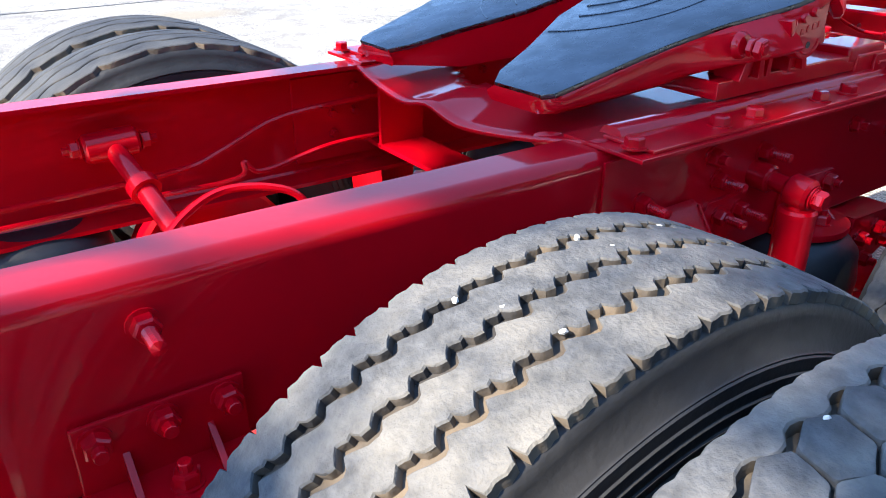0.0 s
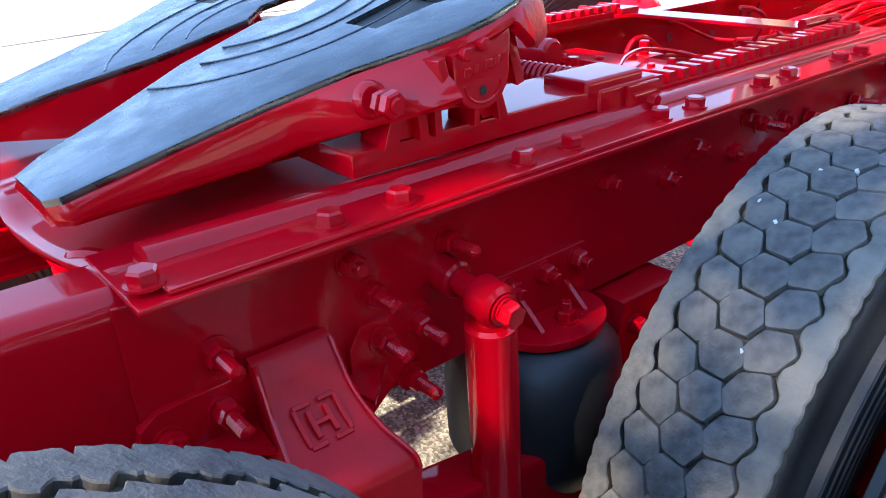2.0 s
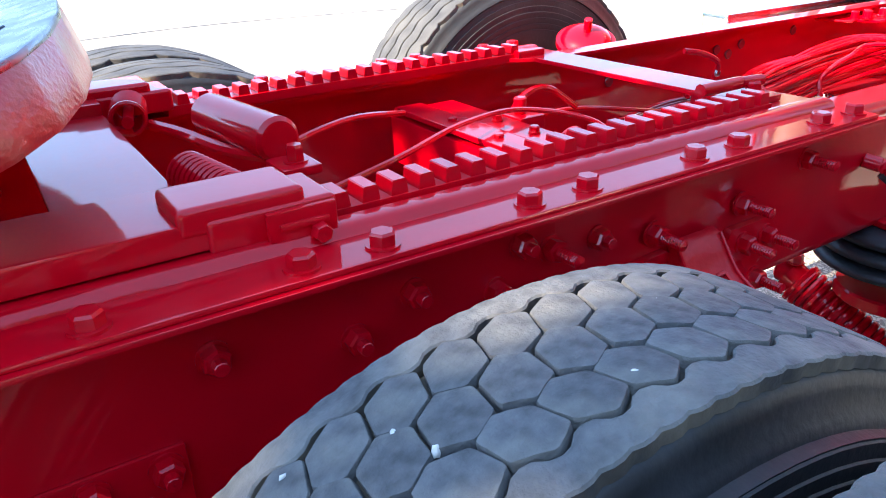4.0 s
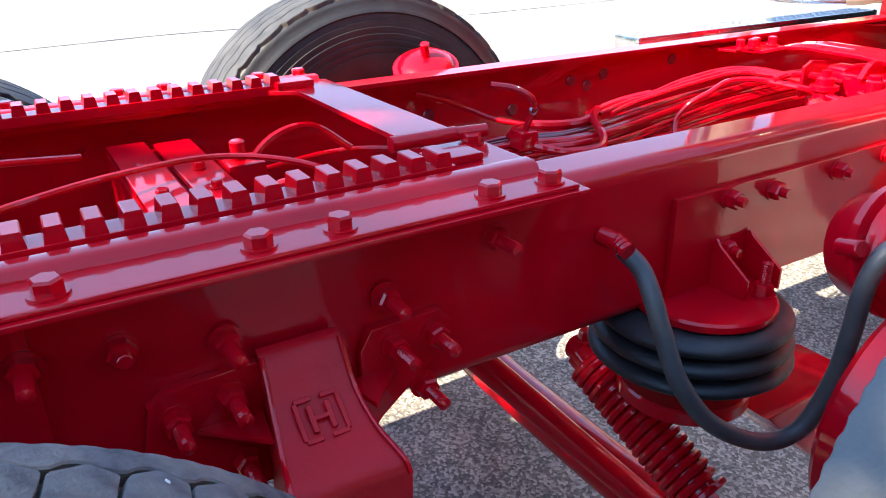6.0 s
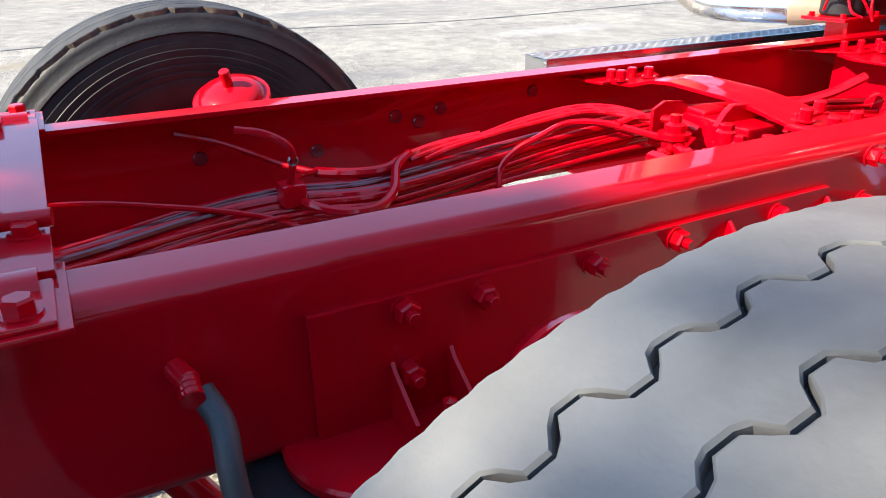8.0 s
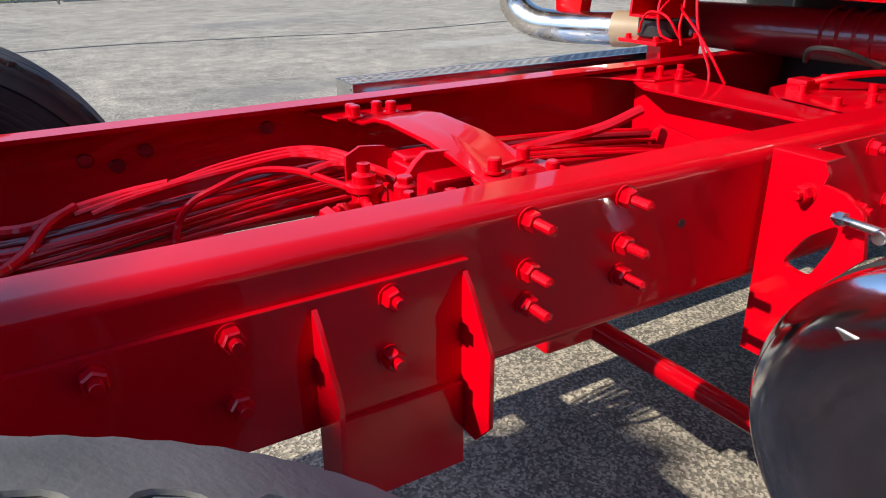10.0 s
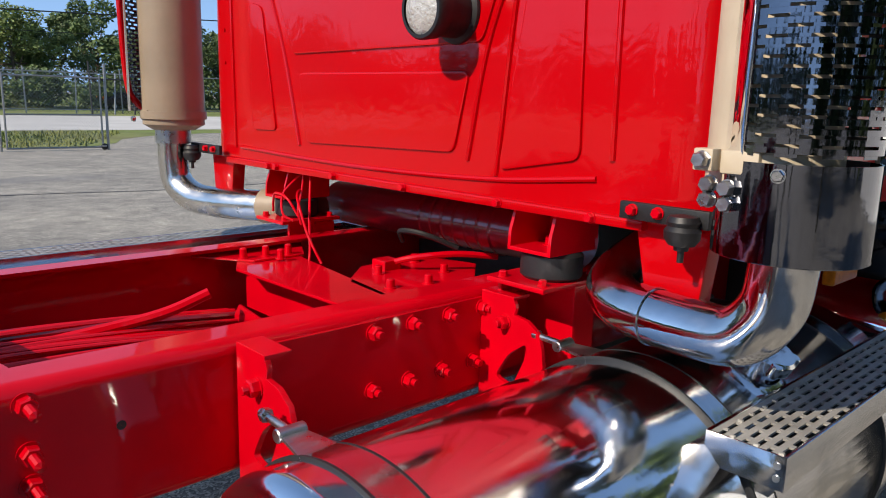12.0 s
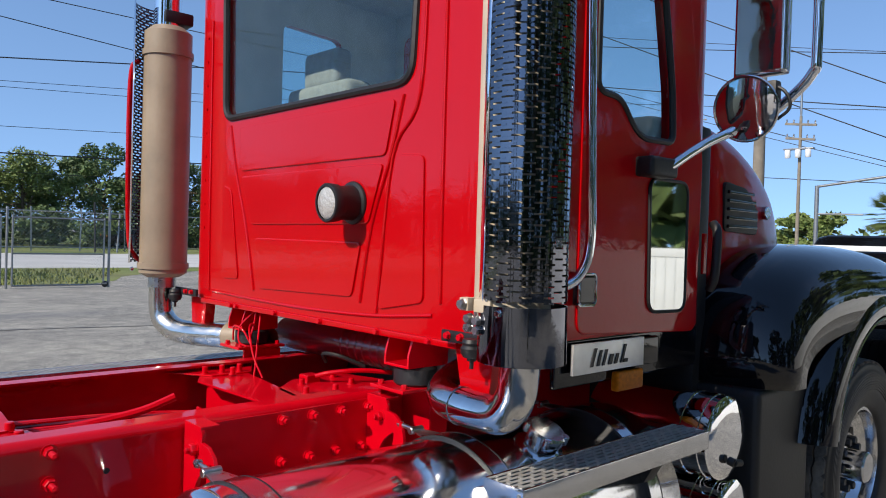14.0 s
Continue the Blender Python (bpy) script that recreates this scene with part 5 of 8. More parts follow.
# ---- drive suspension: air spring, top plate, shock absorber ----
def air_spring(x, s=-1, y0=0.0):
    Y = lambda v: y0 + s * v
    bm = bmesh.new()
    box(bm, x - 0.095, x + 0.095, *sorted((Y(0.006), Y(0.013))), 0.752, 0.850, 0.003)
    pts = [(x - 0.095, Y(0.0))] + [(x + 0.100 * -math.cos(radians(a)), Y(0.02 + 0.085 * math.sin(radians(a)))) for a in range(0, 181, 10)] + [(x + 0.095, Y(0.0))]
    prism(bm, pts, "z", 0.748, 0.762, 0.003)
    pl = part("spring_bracket", bm, RED, truck, "red bracket plate over an air spring")
    for dx, z in ((-0.072, 0.828), (0.0, 0.828), (0.072, 0.828)):
        bolt("nut", (x + dx, Y(0.013), z), (0, s, 0), pl)
    bolt("nut", (x + 0.005, Y(0.055), 0.762), (0, 0, 1), pl)
    for dx in (-0.045, 0.05):
        bm = bmesh.new()
        prism(bm, [(Y(0.013), 0.80), (Y(0.013), 0.762), (Y(0.058), 0.762)], "x", x + dx - 0.004, x + dx + 0.004, 0.001)
        part("gusset", bm, RED, pl)
    bm = bmesh.new()
    yc = Y(0.005)
    lathe(bm, [(0.0, 0.001), (0.0, 0.085), (0.012, 0.112), (0.035, 0.132), (0.09, 0.141), (0.20, 0.138), (0.26, 0.110), (0.275, 0.09), (0.28, 0.001)], (x - 0.012, yc, 0.748), (x - 0.012, yc, 0.0), 36)
    part("air_bag", bm, RUBBER, pl, "black rubber air spring bellows")
    bm = bmesh.new()
    cyl(bm, (x, yc, 0.47), (x, yc, 0.40), 0.085, 24, edge=0.005)
    prism(bm, [(x - 0.12, 0.40), (x + 0.14, 0.40), (x + 0.40, 0.36), (x + 0.40, 0.30), (x - 0.12, 0.33)], "y", *sorted((Y(-0.06), Y(0.075))), 0.006)
    part("spring_seat", bm, RED, pl)
    return pl

def shock(x, s=-1, y0=0.0):
    Y = lambda v: y0 + s * v
    bm = bmesh.new()
    cyl(bm, (x, Y(0.102), 0.858), (x + 0.01, Y(0.105), 0.40), 0.034, 22, edge=0.005)
    sh = part("shock_absorber", bm, RED, truck, "red shock absorber on a bolted stub")
    bm = bmesh.new()
    cyl(bm, (x, Y(0.0), 0.895), (x, Y(0.045), 0.892), 0.026, 18, edge=0.004)
    cyl(bm, (x, Y(0.040), 0.892), (x, Y(0.132), 0.884), 0.017, 16)
    cyl(bm, (x, Y(0.078), 0.889), (x, Y(0.124), 0.884), 0.029, 20, edge=0.006)
    cyl(bm, (x, Y(0.102), 0.85), (x, Y(0.102), 0.885), 0.018, 14)
    part("shock_eye", bm, RED, sh)
    bm = bmesh.new()
    hexagon(bm, (x, Y(0.126), 0.883), (0, s, -0.05), 0.030, 0.020, 0.021)
    part("eye_bolt", bm, RED, sh)
    return sh

for k in (0, 1):
    for s, y0 in ((-1, 0.0), (1, YF)):
        air_spring(-0.717 + 1.277 * k, s, y0)
        shock(0.372 + 1.285 * (k - 1), s, y0)
bm = bmesh.new()
for x in (0.80,):
    prism(bm, [(0.70, 0.74), (0.86, 0.735), (0.88, 0.64), (0.74, 0.58), (0.68, 0.62)], "y", -0.06, 0.02, 0.01)
knk = part("axle_bracket", bm, RED, truck, "cast red axle bracket")
for x, z in ((0.73, 0.69), (0.80, 0.70), (0.77, 0.63), (0.84, 0.66)):
    bolt("nut", (x, -0.06, z), (0, -1, 0), knk)

# trailing beams from the hangers to the axles, and stones caught in the treads
for ax, hx in ((AX1, -1.127), (AX2, 0.160)):
    for y0, y1 in ((-0.115, -0.035), (YF + 0.035, YF + 0.115)):
        bm = bmesh.new()
        prism(bm, [(hx + 0.02, 0.56), (hx + 0.10, 0.635), (hx + 0.30, 0.60), (ax + 0.10, 0.47), (ax + 0.38, 0.36), (ax + 0.38, 0.30), (ax - 0.1, 0.36), (hx + 0.20, 0.50)], "y", y0, y1, 0.012)
        part("trailing_beam", bm, RED, truck, "heavy red suspension beam")
        bm = bmesh.new()
        cyl(bm, (hx + 0.08, y0 - 0.02, 0.59), (hx + 0.08, y1 + 0.02, 0.59), 0.03, 18, edge=0.005)
        part("beam_bolt", bm, RED, truck)
rng = random.Random(17)
STONE = material("white_stone", (0.62, 0.60, 0.55), 0.8, vary=0.2, vary_scale=90)
for c, R_ in (((AX1, -0.302, Z1), R1), ((AX2, IN, ZC), R2), ((AX2, OUT, ZC), R2), ((AX1, -0.616, Z1), R1)):
    for k in range(9):
        a, v = radians(rng.uniform(-50, 50)), rng.choice((-0.055, -0.02, 0.02, 0.06)) + rng.uniform(-0.006, 0.006)
        bm = bmesh.new()
        bmesh.ops.create_icosphere(bm, subdivisions=1, radius=1.0, matrix=Matrix.LocRotScale((c[0] + (R_ - 0.003) * math.sin(a), c[1] + v, c[2] + (R_ - 0.003) * math.cos(a)), Euler((a, rng.random() * 3, 1)), (rng.uniform(0.003, 0.006), rng.uniform(0.003, 0.005), rng.uniform(0.002, 0.004))))
        part("stone", bm, STONE, truck, "small white stone in the tread", smooth=0)

# ---- raised axle's own suspension on the web patch ----
bm = bmesh.new()
prism(bm, [(2.053, 0.742), (2.053, 0.930), (2.950, 0.937), (2.950, 0.742)], "y", -0.011, 0.0, 0.002)
patch = part("patch_plate", bm, RED, truck, "long red reinforcement plate bolted to the web")
for x, z, k in ((2.174, 0.911, "nut"), (2.284, 0.905, "nut"), (2.462, 0.908, "nut"), (2.614, 0.913, "nut"), (2.827, 0.911, "nut"), (2.824, 0.820, "nut"), (2.614, 0.822, "nut"), (2.178, 0.822, "nut")):
    bolt(k, (x, -0.011, z), (0, -1, 0), patch)
for x, t in ((2.715, 0.008), (2.938, 0.008)):
    bm = bmesh.new()
    prism(bm, [(-0.011, 0.905), (-0.014, 0.922), (-0.030, 0.905), (-0.085, 0.82), (-0.085, 0.70), (-0.05, 0.66), (-0.011, 0.66)], "x", x, x + t, 0.001)
    part("web_gusset", bm, RED, patch, "upright red gusset blade")
bm = bmesh.new()
box(bm, 2.723, 2.938, -0.020, -0.006, 0.60, 0.745, 0.003)
part("foot_plate", bm, RED, patch)
bm = bmesh.new()
cxp, cyp, rp = 2.124, -0.025, 0.118
lathe(bm, [(0, 0.001), (0, rp - 0.004), (0.004, rp), (0.014, rp), (0.018, rp - 0.004), (0.018, 0.001)], (cxp, cyp, 0.742), (cxp, cyp, 1), 40)
top = part("spring_plate", bm, RED, truck, "round red top plate of a bellows air spring")
for x in (2.150, 2.232):
    bm = bmesh.new()
    prism(bm, [(-0.011, 0.835), (-0.016, 0.845), (-0.024, 0.835), (-0.085, 0.795), (-0.085, 0.760), (-0.011, 0.760)], "x", x, x + 0.006, 0.001)
    part("gusset", bm, RED, top)
bolt("stud", (2.196, -0.085, 0.760), (0, 0, 1), top)
bm = bmesh.new()
prof = [(0.0, 0.001), (0.0, 0.10)]
for k in range(3):
    zc = 0.022 + 0.034 * k
    prof += [(zc + 0.0172 * math.sin(radians(a)), 0.128 + (0.036 + 0.004 * k) * math.cos(radians(a))) for a in range(-80, 81, 16)]
prof += [(0.122, 0.10), (0.122, 0.001)]
lathe(bm, prof, (cxp, cyp + 0.02, 0.745), (cxp, cyp + 0.02, 0), 48)
part("bellows", bm, RUBBER, top, "black three-fold rubber bellows")
bm = bmesh.new()
cyl(bm, (cxp, cyp + 0.02, 0.585), (cxp, cyp + 0.02, 0.555), 0.115, 32, edge=0.004)
prism(bm, [(2.17, 0.56), (2.42, 0.565), (2.52, 0.50), (2.50, 0.40), (2.40, 0.36), (2.32, 0.42)], "y", -0.15, -0.02, 0.012)
arm = part("trailing_arm", bm, RED, lift, "heavy red trailing arm")
bm = bmesh.new()
tube(bm, [(1.772, 0.45, 0.673), (1.932, 0.30, 0.484), (2.284, -0.03, 0.068)], 0.030, 16)
part("tie_rod", bm, RED, truck, "long round red tie rod")
# damper in a coil
c0, c1 = Vector((2.071, 0.20, 0.546)), Vector((2.140, -0.26, 0.275))
mm = basis(c0 + (c1 - c0) * 0.07, c1)
dl = (c1 - c0).length
bm = bmesh.new()
cyl(bm, c0, c0 + (c1 - c0) * 0.62, 0.036, 18)
cyl(bm, c0 + (c1 - c0) * 0.05, c0 + (c1 - c0) * 0.075, 0.052, 24, edge=0.003)
cyl(bm, c0 + (c1 - c0) * 0.615, c0 + (c1 - c0) * 0.64, 0.054, 24, edge=0.003)
cyl(bm, c0 + (c1 - c0) * 0.60, c1, 0.024, 6)
damper = part("steering_damper", bm, RED, lift, "red steering damper in a coil spring")
bm = bmesh.new()
tube(bm, [mm @ Vector((0.044 * math.cos(2 * math.pi * 16 * i / 320), 0.044 * math.sin(2 * math.pi * 16 * i / 320), dl * 0.54 * i / 320)) for i in range(321)], 0.0085, 7)
part("coil", bm, RED, lift)
for q in (c0, c1):
    bm = bmesh.new()
    cyl(bm, q + Vector((0, -0.028, 0)), q + Vector((0, 0.028, 0)), 0.026, 18, edge=0.005)
    hexagon(bm, q + Vector((0, -0.01, 0.03)), (0, 0, 1), 0.03, 0.02, 0.02)
    part("damper_eye", bm, RED, lift)
# brake hose
bm = bmesh.new()
tube(bm, smooth_line([(1.925, -0.030, 0.887), (1.937, -0.060, 0.861), (1.935, -0.090, 0.824), (1.937, -0.110, 0.783), (1.952, -0.140, 0.706), (2.006, -0.165, 0.627), (2.099, -0.190, 0.571), (2.168, -0.210, 0.583), (2.190, -0.232, 0.680), (2.180, -0.246, 0.765), (2.176, -0.252, 0.839), (2.180, -0.260, 0.885), (2.200, -0.268, 0.909), (2.240, -0.280, 0.900)], 10), 0.0145, 14)
hose = part("brake_hose", bm, HOSE, truck, "black rubber brake hose hanging in a loop")
bm = bmesh.new()
cyl(bm, (2.235, -0.279, 0.901), (2.275, -0.290, 0.893), 0.013, 12, edge=0.002)
part("hose_fitting", bm, RED, hose)
bm = bmesh.new()
cyl(bm, (1.905, 0.0, 0.905), (1.915, -0.03, 0.900), 0.014, 12, edge=0.002)
tube(bm, [(1.914, -0.025 - 0.004 * i, 0.901 - 0.0012 * i) for i in range(8)], lambda f: 0.013 if int(f * 7) % 2 else 0.011, 12)
part("hose_fitting", bm, RED, hose)

# ---- bolts on the forward web ----
for x, z in ((3.06, 0.970), (3.06, 0.889), (3.06, 0.833), (3.248, 0.971), (3.249, 0.891), (3.249, 0.837)):
    bolt("stud", (x, 0.0, z), (0, -1, 0), rail_near)
for i in range(4):
    bolt("nut", (3.901 + 0.108 * i, -0.008, 0.958), (0, -1, 0), rail_near)
    bolt("nut", (3.898 + 0.100 * i, -0.008, 0.830), (0, -1, 0), rail_near)
bm = bmesh.new()
box(bm, 3.605, 4.235, -0.008, 0.0, ZB + 0.03, ZT - 0.02, 0.002)
part("web_liner", bm, RED, rail_near)
bm = bmesh.new()
cyl(bm, (3.386, 0.0, 0.898), (3.386, -0.0012, 0.898), 0.008, 14)
part("drilled_hole", bm, BLACK, rail_near)
# drag link low under the frame
bm = bmesh.new()
tube(bm, [(3.24, 0.60, 0.71), (3.322, 0.50, 0.65), (3.929, -0.30, 0.20)], 0.026, 12)
part("drag_link", bm, RED, truck, "straight red rod under the frame")
bm = bmesh.new()
tube(bm, smooth_line([(3.24, 0.22, 0.66), (3.5, 0.36, 0.64), (3.75, 0.50, 0.66), (3.95, 0.60, 0.74)]), 0.024, 12)
box(bm, 3.24, 3.36, 0.16, 0.26, 0.60, 0.69, 0.01)
part("linkage", bm, RED, truck, "red linkage rods under the frame")

# ---- cab ----
def carve(ob, cutters):
    """Cuts the given bmeshes out of ob for good."""
    for bm in cutters:
        me = bpy.data.meshes.new("cut")
        bmesh.ops.recalc_face_normals(bm, faces=bm.faces[:])
        bm.to_mesh(me), bm.free()
        tool = new("cut", me)
        mod = ob.modifiers.new("cut", "BOOLEAN")
        mod.operation, mod.solver, mod.object = "DIFFERENCE", "EXACT", tool
        bpy.context.view_layer.update()
        done = bpy.data.meshes.new_from_object(ob.evaluated_get(bpy.context.evaluated_depsgraph_get()))
        ob.modifiers.remove(mod)
        ob.data = done
        bpy.data.objects.remove(tool)
        for p in ob.data.polygons:
            p.use_smooth = True
        ob.data.set_sharp_from_angle(angle=radians(30))

# grease pockets let into the coupling plate
for sgn in (-1, 1):
    pocket = [(0.102, sgn * 0.222), (0.212, sgn * 0.220), (0.203, sgn * 0.330), (0.188, sgn * 0.318), (0.100, sgn * 0.300)]
    bm = bmesh.new()
    prism(bm, pocket, "z", 0.004, 0.03)
    bmesh.ops.transform(bm, matrix=TILT, verts=bm.verts[:])
    carve(fifth, [bm])
    bm = bmesh.new()
    prism(bm, [(0.155 + (u - 0.155) * 0.98, sgn * 0.27 + (v - sgn * 0.27) * 0.98) for u, v in pocket], "z", 0.0042, 0.0052)
    bmesh.ops.transform(bm, matrix=TILT, verts=bm.verts[:])
    part("grease_pocket", bm, BLACK, fifth, "dark greasy pocket")


def rounded(points, r, steps=5):
    """Rounds the corners of a closed outline."""
    out = []
    n = len(points)
    for i, p in enumerate(points):
        p = Vector((*p, 0)).to_2d()
        a, b = Vector(points[i - 1]) - p, Vector(points[(i + 1) % n]) - p
        rr = min(r, a.length * 0.45, b.length * 0.45)
        a, b = p + a.normalized() * rr, p + b.normalized() * rr
        for k in range(steps + 1):
            t = k / steps
            out.append(tuple(a * (1 - t) ** 2 + p * 2 * t * (1 - t) + b * t * t))
    return out

XB, YN, YL = 4.245, -0.56, 1.455
bm = bmesh.new()
prism(bm, rounded([(XB, YN), (5.50, YN), (5.50, YL), (XB, YL)], 0.15, 8), "z", 1.215, 2.86, 0.012)
cab = part("cab_shell", bm, CAB_RED, truck, "glossy red day cab with pressed rear panel", smooth=30)
cut = bmesh.new()
box(cut, XB + 0.045, 5.45, YN + 0.045, YL - 0.045, 1.27, 2.81)
cut2 = bmesh.new()
prism(cut2, rounded([(-0.17, 2.035), (1.11, 2.035), (1.135, 2.62), (-0.20, 2.62)], 0.07), "x", XB - 0.1, XB + 0.2)
DW = rounded([(4.70, 2.025), (4.83, 2.02), (4.92, 1.925), (4.98, 1.90), (5.18, 1.905), (5.165, 2.10), (5.06, 2.60), (4.70, 2.62)], 0.045)
cut3 = bmesh.new()
prism(cut3, DW, "y", YN - 0.1, YN + 0.2)
cut4 = bmesh.new()
prism(cut4, DW, "y", YL - 0.2, YL + 0.1)
cut5 = bmesh.new()
prism(cut5, rounded([(YN + 0.12, 2.05), (YL - 0.12, 2.05), (YL - 0.12, 2.68), (YN + 0.12, 2.68)], 0.06), "x", 5.3, 5.7)
carve(cab, [cut, cut2, cut3, cut4, cut5])
cab.data.materials.append(INSIDE)                       # pale lining on the inner walls
for p in cab.data.polygons:
    c = p.center
    if XB + 0.04 < c.x < 5.46 and YN + 0.04 < c.y < YL - 0.04 and 1.26 < c.z < 2.82:
        p.material_index = 1

def flush_panel(poly, x0, x1, name, bev=0.005):
    bm = bmesh.new()
    prism(bm, rounded(poly, 0.025), "x", x0, x1, bev)
    return part(name, bm, CAB_RED, cab)

flush_panel([(0.965, 1.985), (-0.095, 1.985), (-0.050, 1.800), (0.955, 1.795)], XB - 0.007, XB + 0.01, "pressed_panel")
flush_panel([(0.945, 1.772), (-0.040, 1.775), (0.036, 1.572), (0.850, 1.566)], XB - 0.007, XB + 0.01, "pressed_panel")
flush_panel([(0.815, 1.510), (0.074, 1.508), (0.120, 1.315), (0.775, 1.300)], XB - 0.007, XB + 0.01, "pressed_panel")
flush_panel([(-0.030, 1.285), (-0.258, 1.325), (-0.245, 1.790), (-0.115, 1.800)], XB - 0.007, XB + 0.01, "pressed_panel")
flush_panel([(1.110, 1.325), (0.955, 1.328), (1.035, 1.72), (1.115, 1.74)], XB - 0.006, XB + 0.01, "pressed_panel")
for pts in ([(0.075, 1.30), (0.02, 1.56), (-0.075, 1.80), (-0.135, 1.995)], [(-0.020, 1.272), (-0.085, 1.79), (-0.215, 1.99), (-0.24, 2.5)], [(0.82, 1.29), (0.90, 1.56), (1.0, 1.80), (1.06, 2.0)],
            [(1.235, 1.26), (1.245, 1.75), (1.255, 2.5)], [(1.20, 1.262), (0.80, 1.252), (0.40, 1.25), (0.0, 1.262), (-0.30, 1.29)], [(-0.335, 1.33), (-0.33, 1.8), (-0.33, 2.5)]):
    bm = bmesh.new()
    tube(bm, smooth_line([(XB - 0.001, y, z) for y, z in pts], 6), 0.0065, 8)
    part("pressed_bead", bm, CAB_RED, cab)
bm = bmesh.new()
for k in range(9):
    cyl(bm, (XB - 0.001, 1.30, 1.55 + 0.11 * k), (XB - 0.005, 1.30, 1.55 + 0.11 * k), 0.006, 8)
tagged(part("weld_spot", bm, CAB_RED, cab), kind="stuff")
bm = bmesh.new()                                        # lower lip
box(bm, XB - 0.012, XB + 0.03, -0.42, 1.30, 1.200, 1.222, 0.006)
part("lower_lip", bm, CAB_RED, cab)
for y in (-0.30, -0.04, 0.30, 0.62, 0.94, 0.99):
    bolt("small", (XB - 0.012, y, 1.212), (-1, 0, 0), cab)
for y0, y1, o in ((-0.555, -0.39, 1), (1.28, 1.45, -1)):
    bm = bmesh.new()
    lo, hi = (y0 + (0.02 if o > 0 else 0.03), y1 - (0.02 if o < 0 else 0.04))
    prism(bm, [(y0, 1.22), (y1, 1.22), (hi, 1.04), (lo, 1.04)], "x", XB + 0.01, XB + 0.06, 0.008)
    part("corner_skirt", bm, CAB_RED, cab)
# rear window
bm = bmesh.new()
prism(bm, rounded([(-0.16, 2.045), (1.10, 2.045), (1.125, 2.61), (-0.19, 2.61)], 0.07), "x", XB + 0.012, XB + 0.018)
win = part("rear_window", bm, GLASS, cab, "tinted rear window in a black seal")
win.visible_shadow = False
ring = rounded([(-0.172, 2.033), (1.112, 2.033), (1.137, 2.622), (-0.202, 2.622)], 0.075, 6)
bm = bmesh.new()
tube(bm, [(XB + 0.002, y, z) for y, z in ring + ring[:2]], 0.016, 8, False)
part("window_seal", bm, BLACK, cab)
# work lamp on the rear panel
bm = bmesh.new()
LC = Vector((XB, 0.118, 1.645))
lathe(bm, [(0, 0.001), (0, 0.070), (0.010, 0.076), (0.016, 0.074), (0.020, 0.062), (0.07, 0.058), (0.082, 0.064), (0.118, 0.068), (0.124, 0.064), (0.124, 0.056)], LC, LC + Vector((-1, 0.0, -0.05)), 36)
lamp = part("work_lamp", bm, BLACK, cab, "round black rubber work lamp with clear lens")
bm = bmesh.new()
lathe(bm, [(0.118, 0.057), (0.126, 0.045), (0.130, 0.02), (0.131, 0.001)], LC, LC + Vector((-1, 0.0, -0.05)), 32)
part("lamp_glass", bm, LENS, cab, "clear ribbed lamp lens")
# interior
def seat(y):
    bm = bmesh.new()
    box(bm, 4.62, 4.78, y - 0.26, y + 0.26, 1.62, 2.24, 0.05, 4)
    box(bm, 4.72, 5.16, y - 0.26, y + 0.26, 1.50, 1.66, 0.05, 4)
    part("seat", bm, SEAT, cab, "grey cloth cab seat")
    bm = bmesh.new()
    box(bm, 4.64, 4.74, y - 0.14, y + 0.14, 2.22, 2.40, 0.04, 4)
    part("headrest", bm, SEAT, cab)
seat(0.98)
seat(-0.05)
bm = bmesh.new()
box(bm, 5.15, 5.44, YN + 0.06, YL - 0.06, 1.75, 2.02, 0.05, 3)
part("dashboard", bm, INSIDE, cab)
bm = bmesh.new()
tube(bm, [Vector((5.02 + 0.06 * math.sin(a), 0.98 + 0.23 * math.cos(a), 1.99 + 0.20 * math.sin(a))) for a in [2 * math.pi * k / 40 for k in range(41)]], 0.015, 8, False)
part("steering_wheel", bm, BLACK, cab)
# door
bm = bmesh.new()
prism(bm, rounded([(4.625, 1.235), (5.385, 1.200), (5.400, 1.86), (5.23, 2.66), (4.625, 2.68)], 0.05), "y", YN - 0.006, YN + 0.01, 0.004)
door = part("door", bm, CAB_RED, cab, "glossy red cab door with two windows", smooth=30)
cut = bmesh.new()
prism(cut, DW, "y", YN - 0.1, YN + 0.2)
carve(door, [cut])
bm = bmesh.new()
prism(bm, DW, "y", YN + 0.018, YN + 0.023)
dg = part("door_glass", bm, GLASS, cab, "tinted door glass")
dg.visible_shadow = False
bm = bmesh.new()
prism(bm, DW, "y", YL - 0.023, YL - 0.018)
dg = part("door_glass", bm, GLASS, cab, "tinted door glass")
dg.visible_shadow = False
bm = bmesh.new()
tube(bm, [(x, YN - 0.002, z) for x, z in DW + DW[:2]], 0.013, 8, False)
part("window_seal", bm, BLACK, cab)
PW = rounded([(5.035, 1.290), (5.285, 1.285), (5.285, 1.765), (5.020, 1.765)], 0.05)
bm = bmesh.new()
prism(bm, PW, "y", YN - 0.012, YN - 0.003)
part("small_window", bm, MIRROR, cab, "small mirrored lower door window")
bm = bmesh.new()
tube(bm, [(x, YN - 0.010, z) for x, z in PW + PW[:2]], 0.007, 8, False)
part("window_seal", bm, BLACK, cab)
bm = bmesh.new()
box(bm, 5.42, 5.445, YN - 0.012, YN, 1.42, 1.58, 0.004, 3)
part("door_hinge", bm, CAB_RED, cab)
bm = bmesh.new()
box(bm, 4.60, 4.69, YN - 0.030, YN, 1.33, 1.43, 0.012, 3)
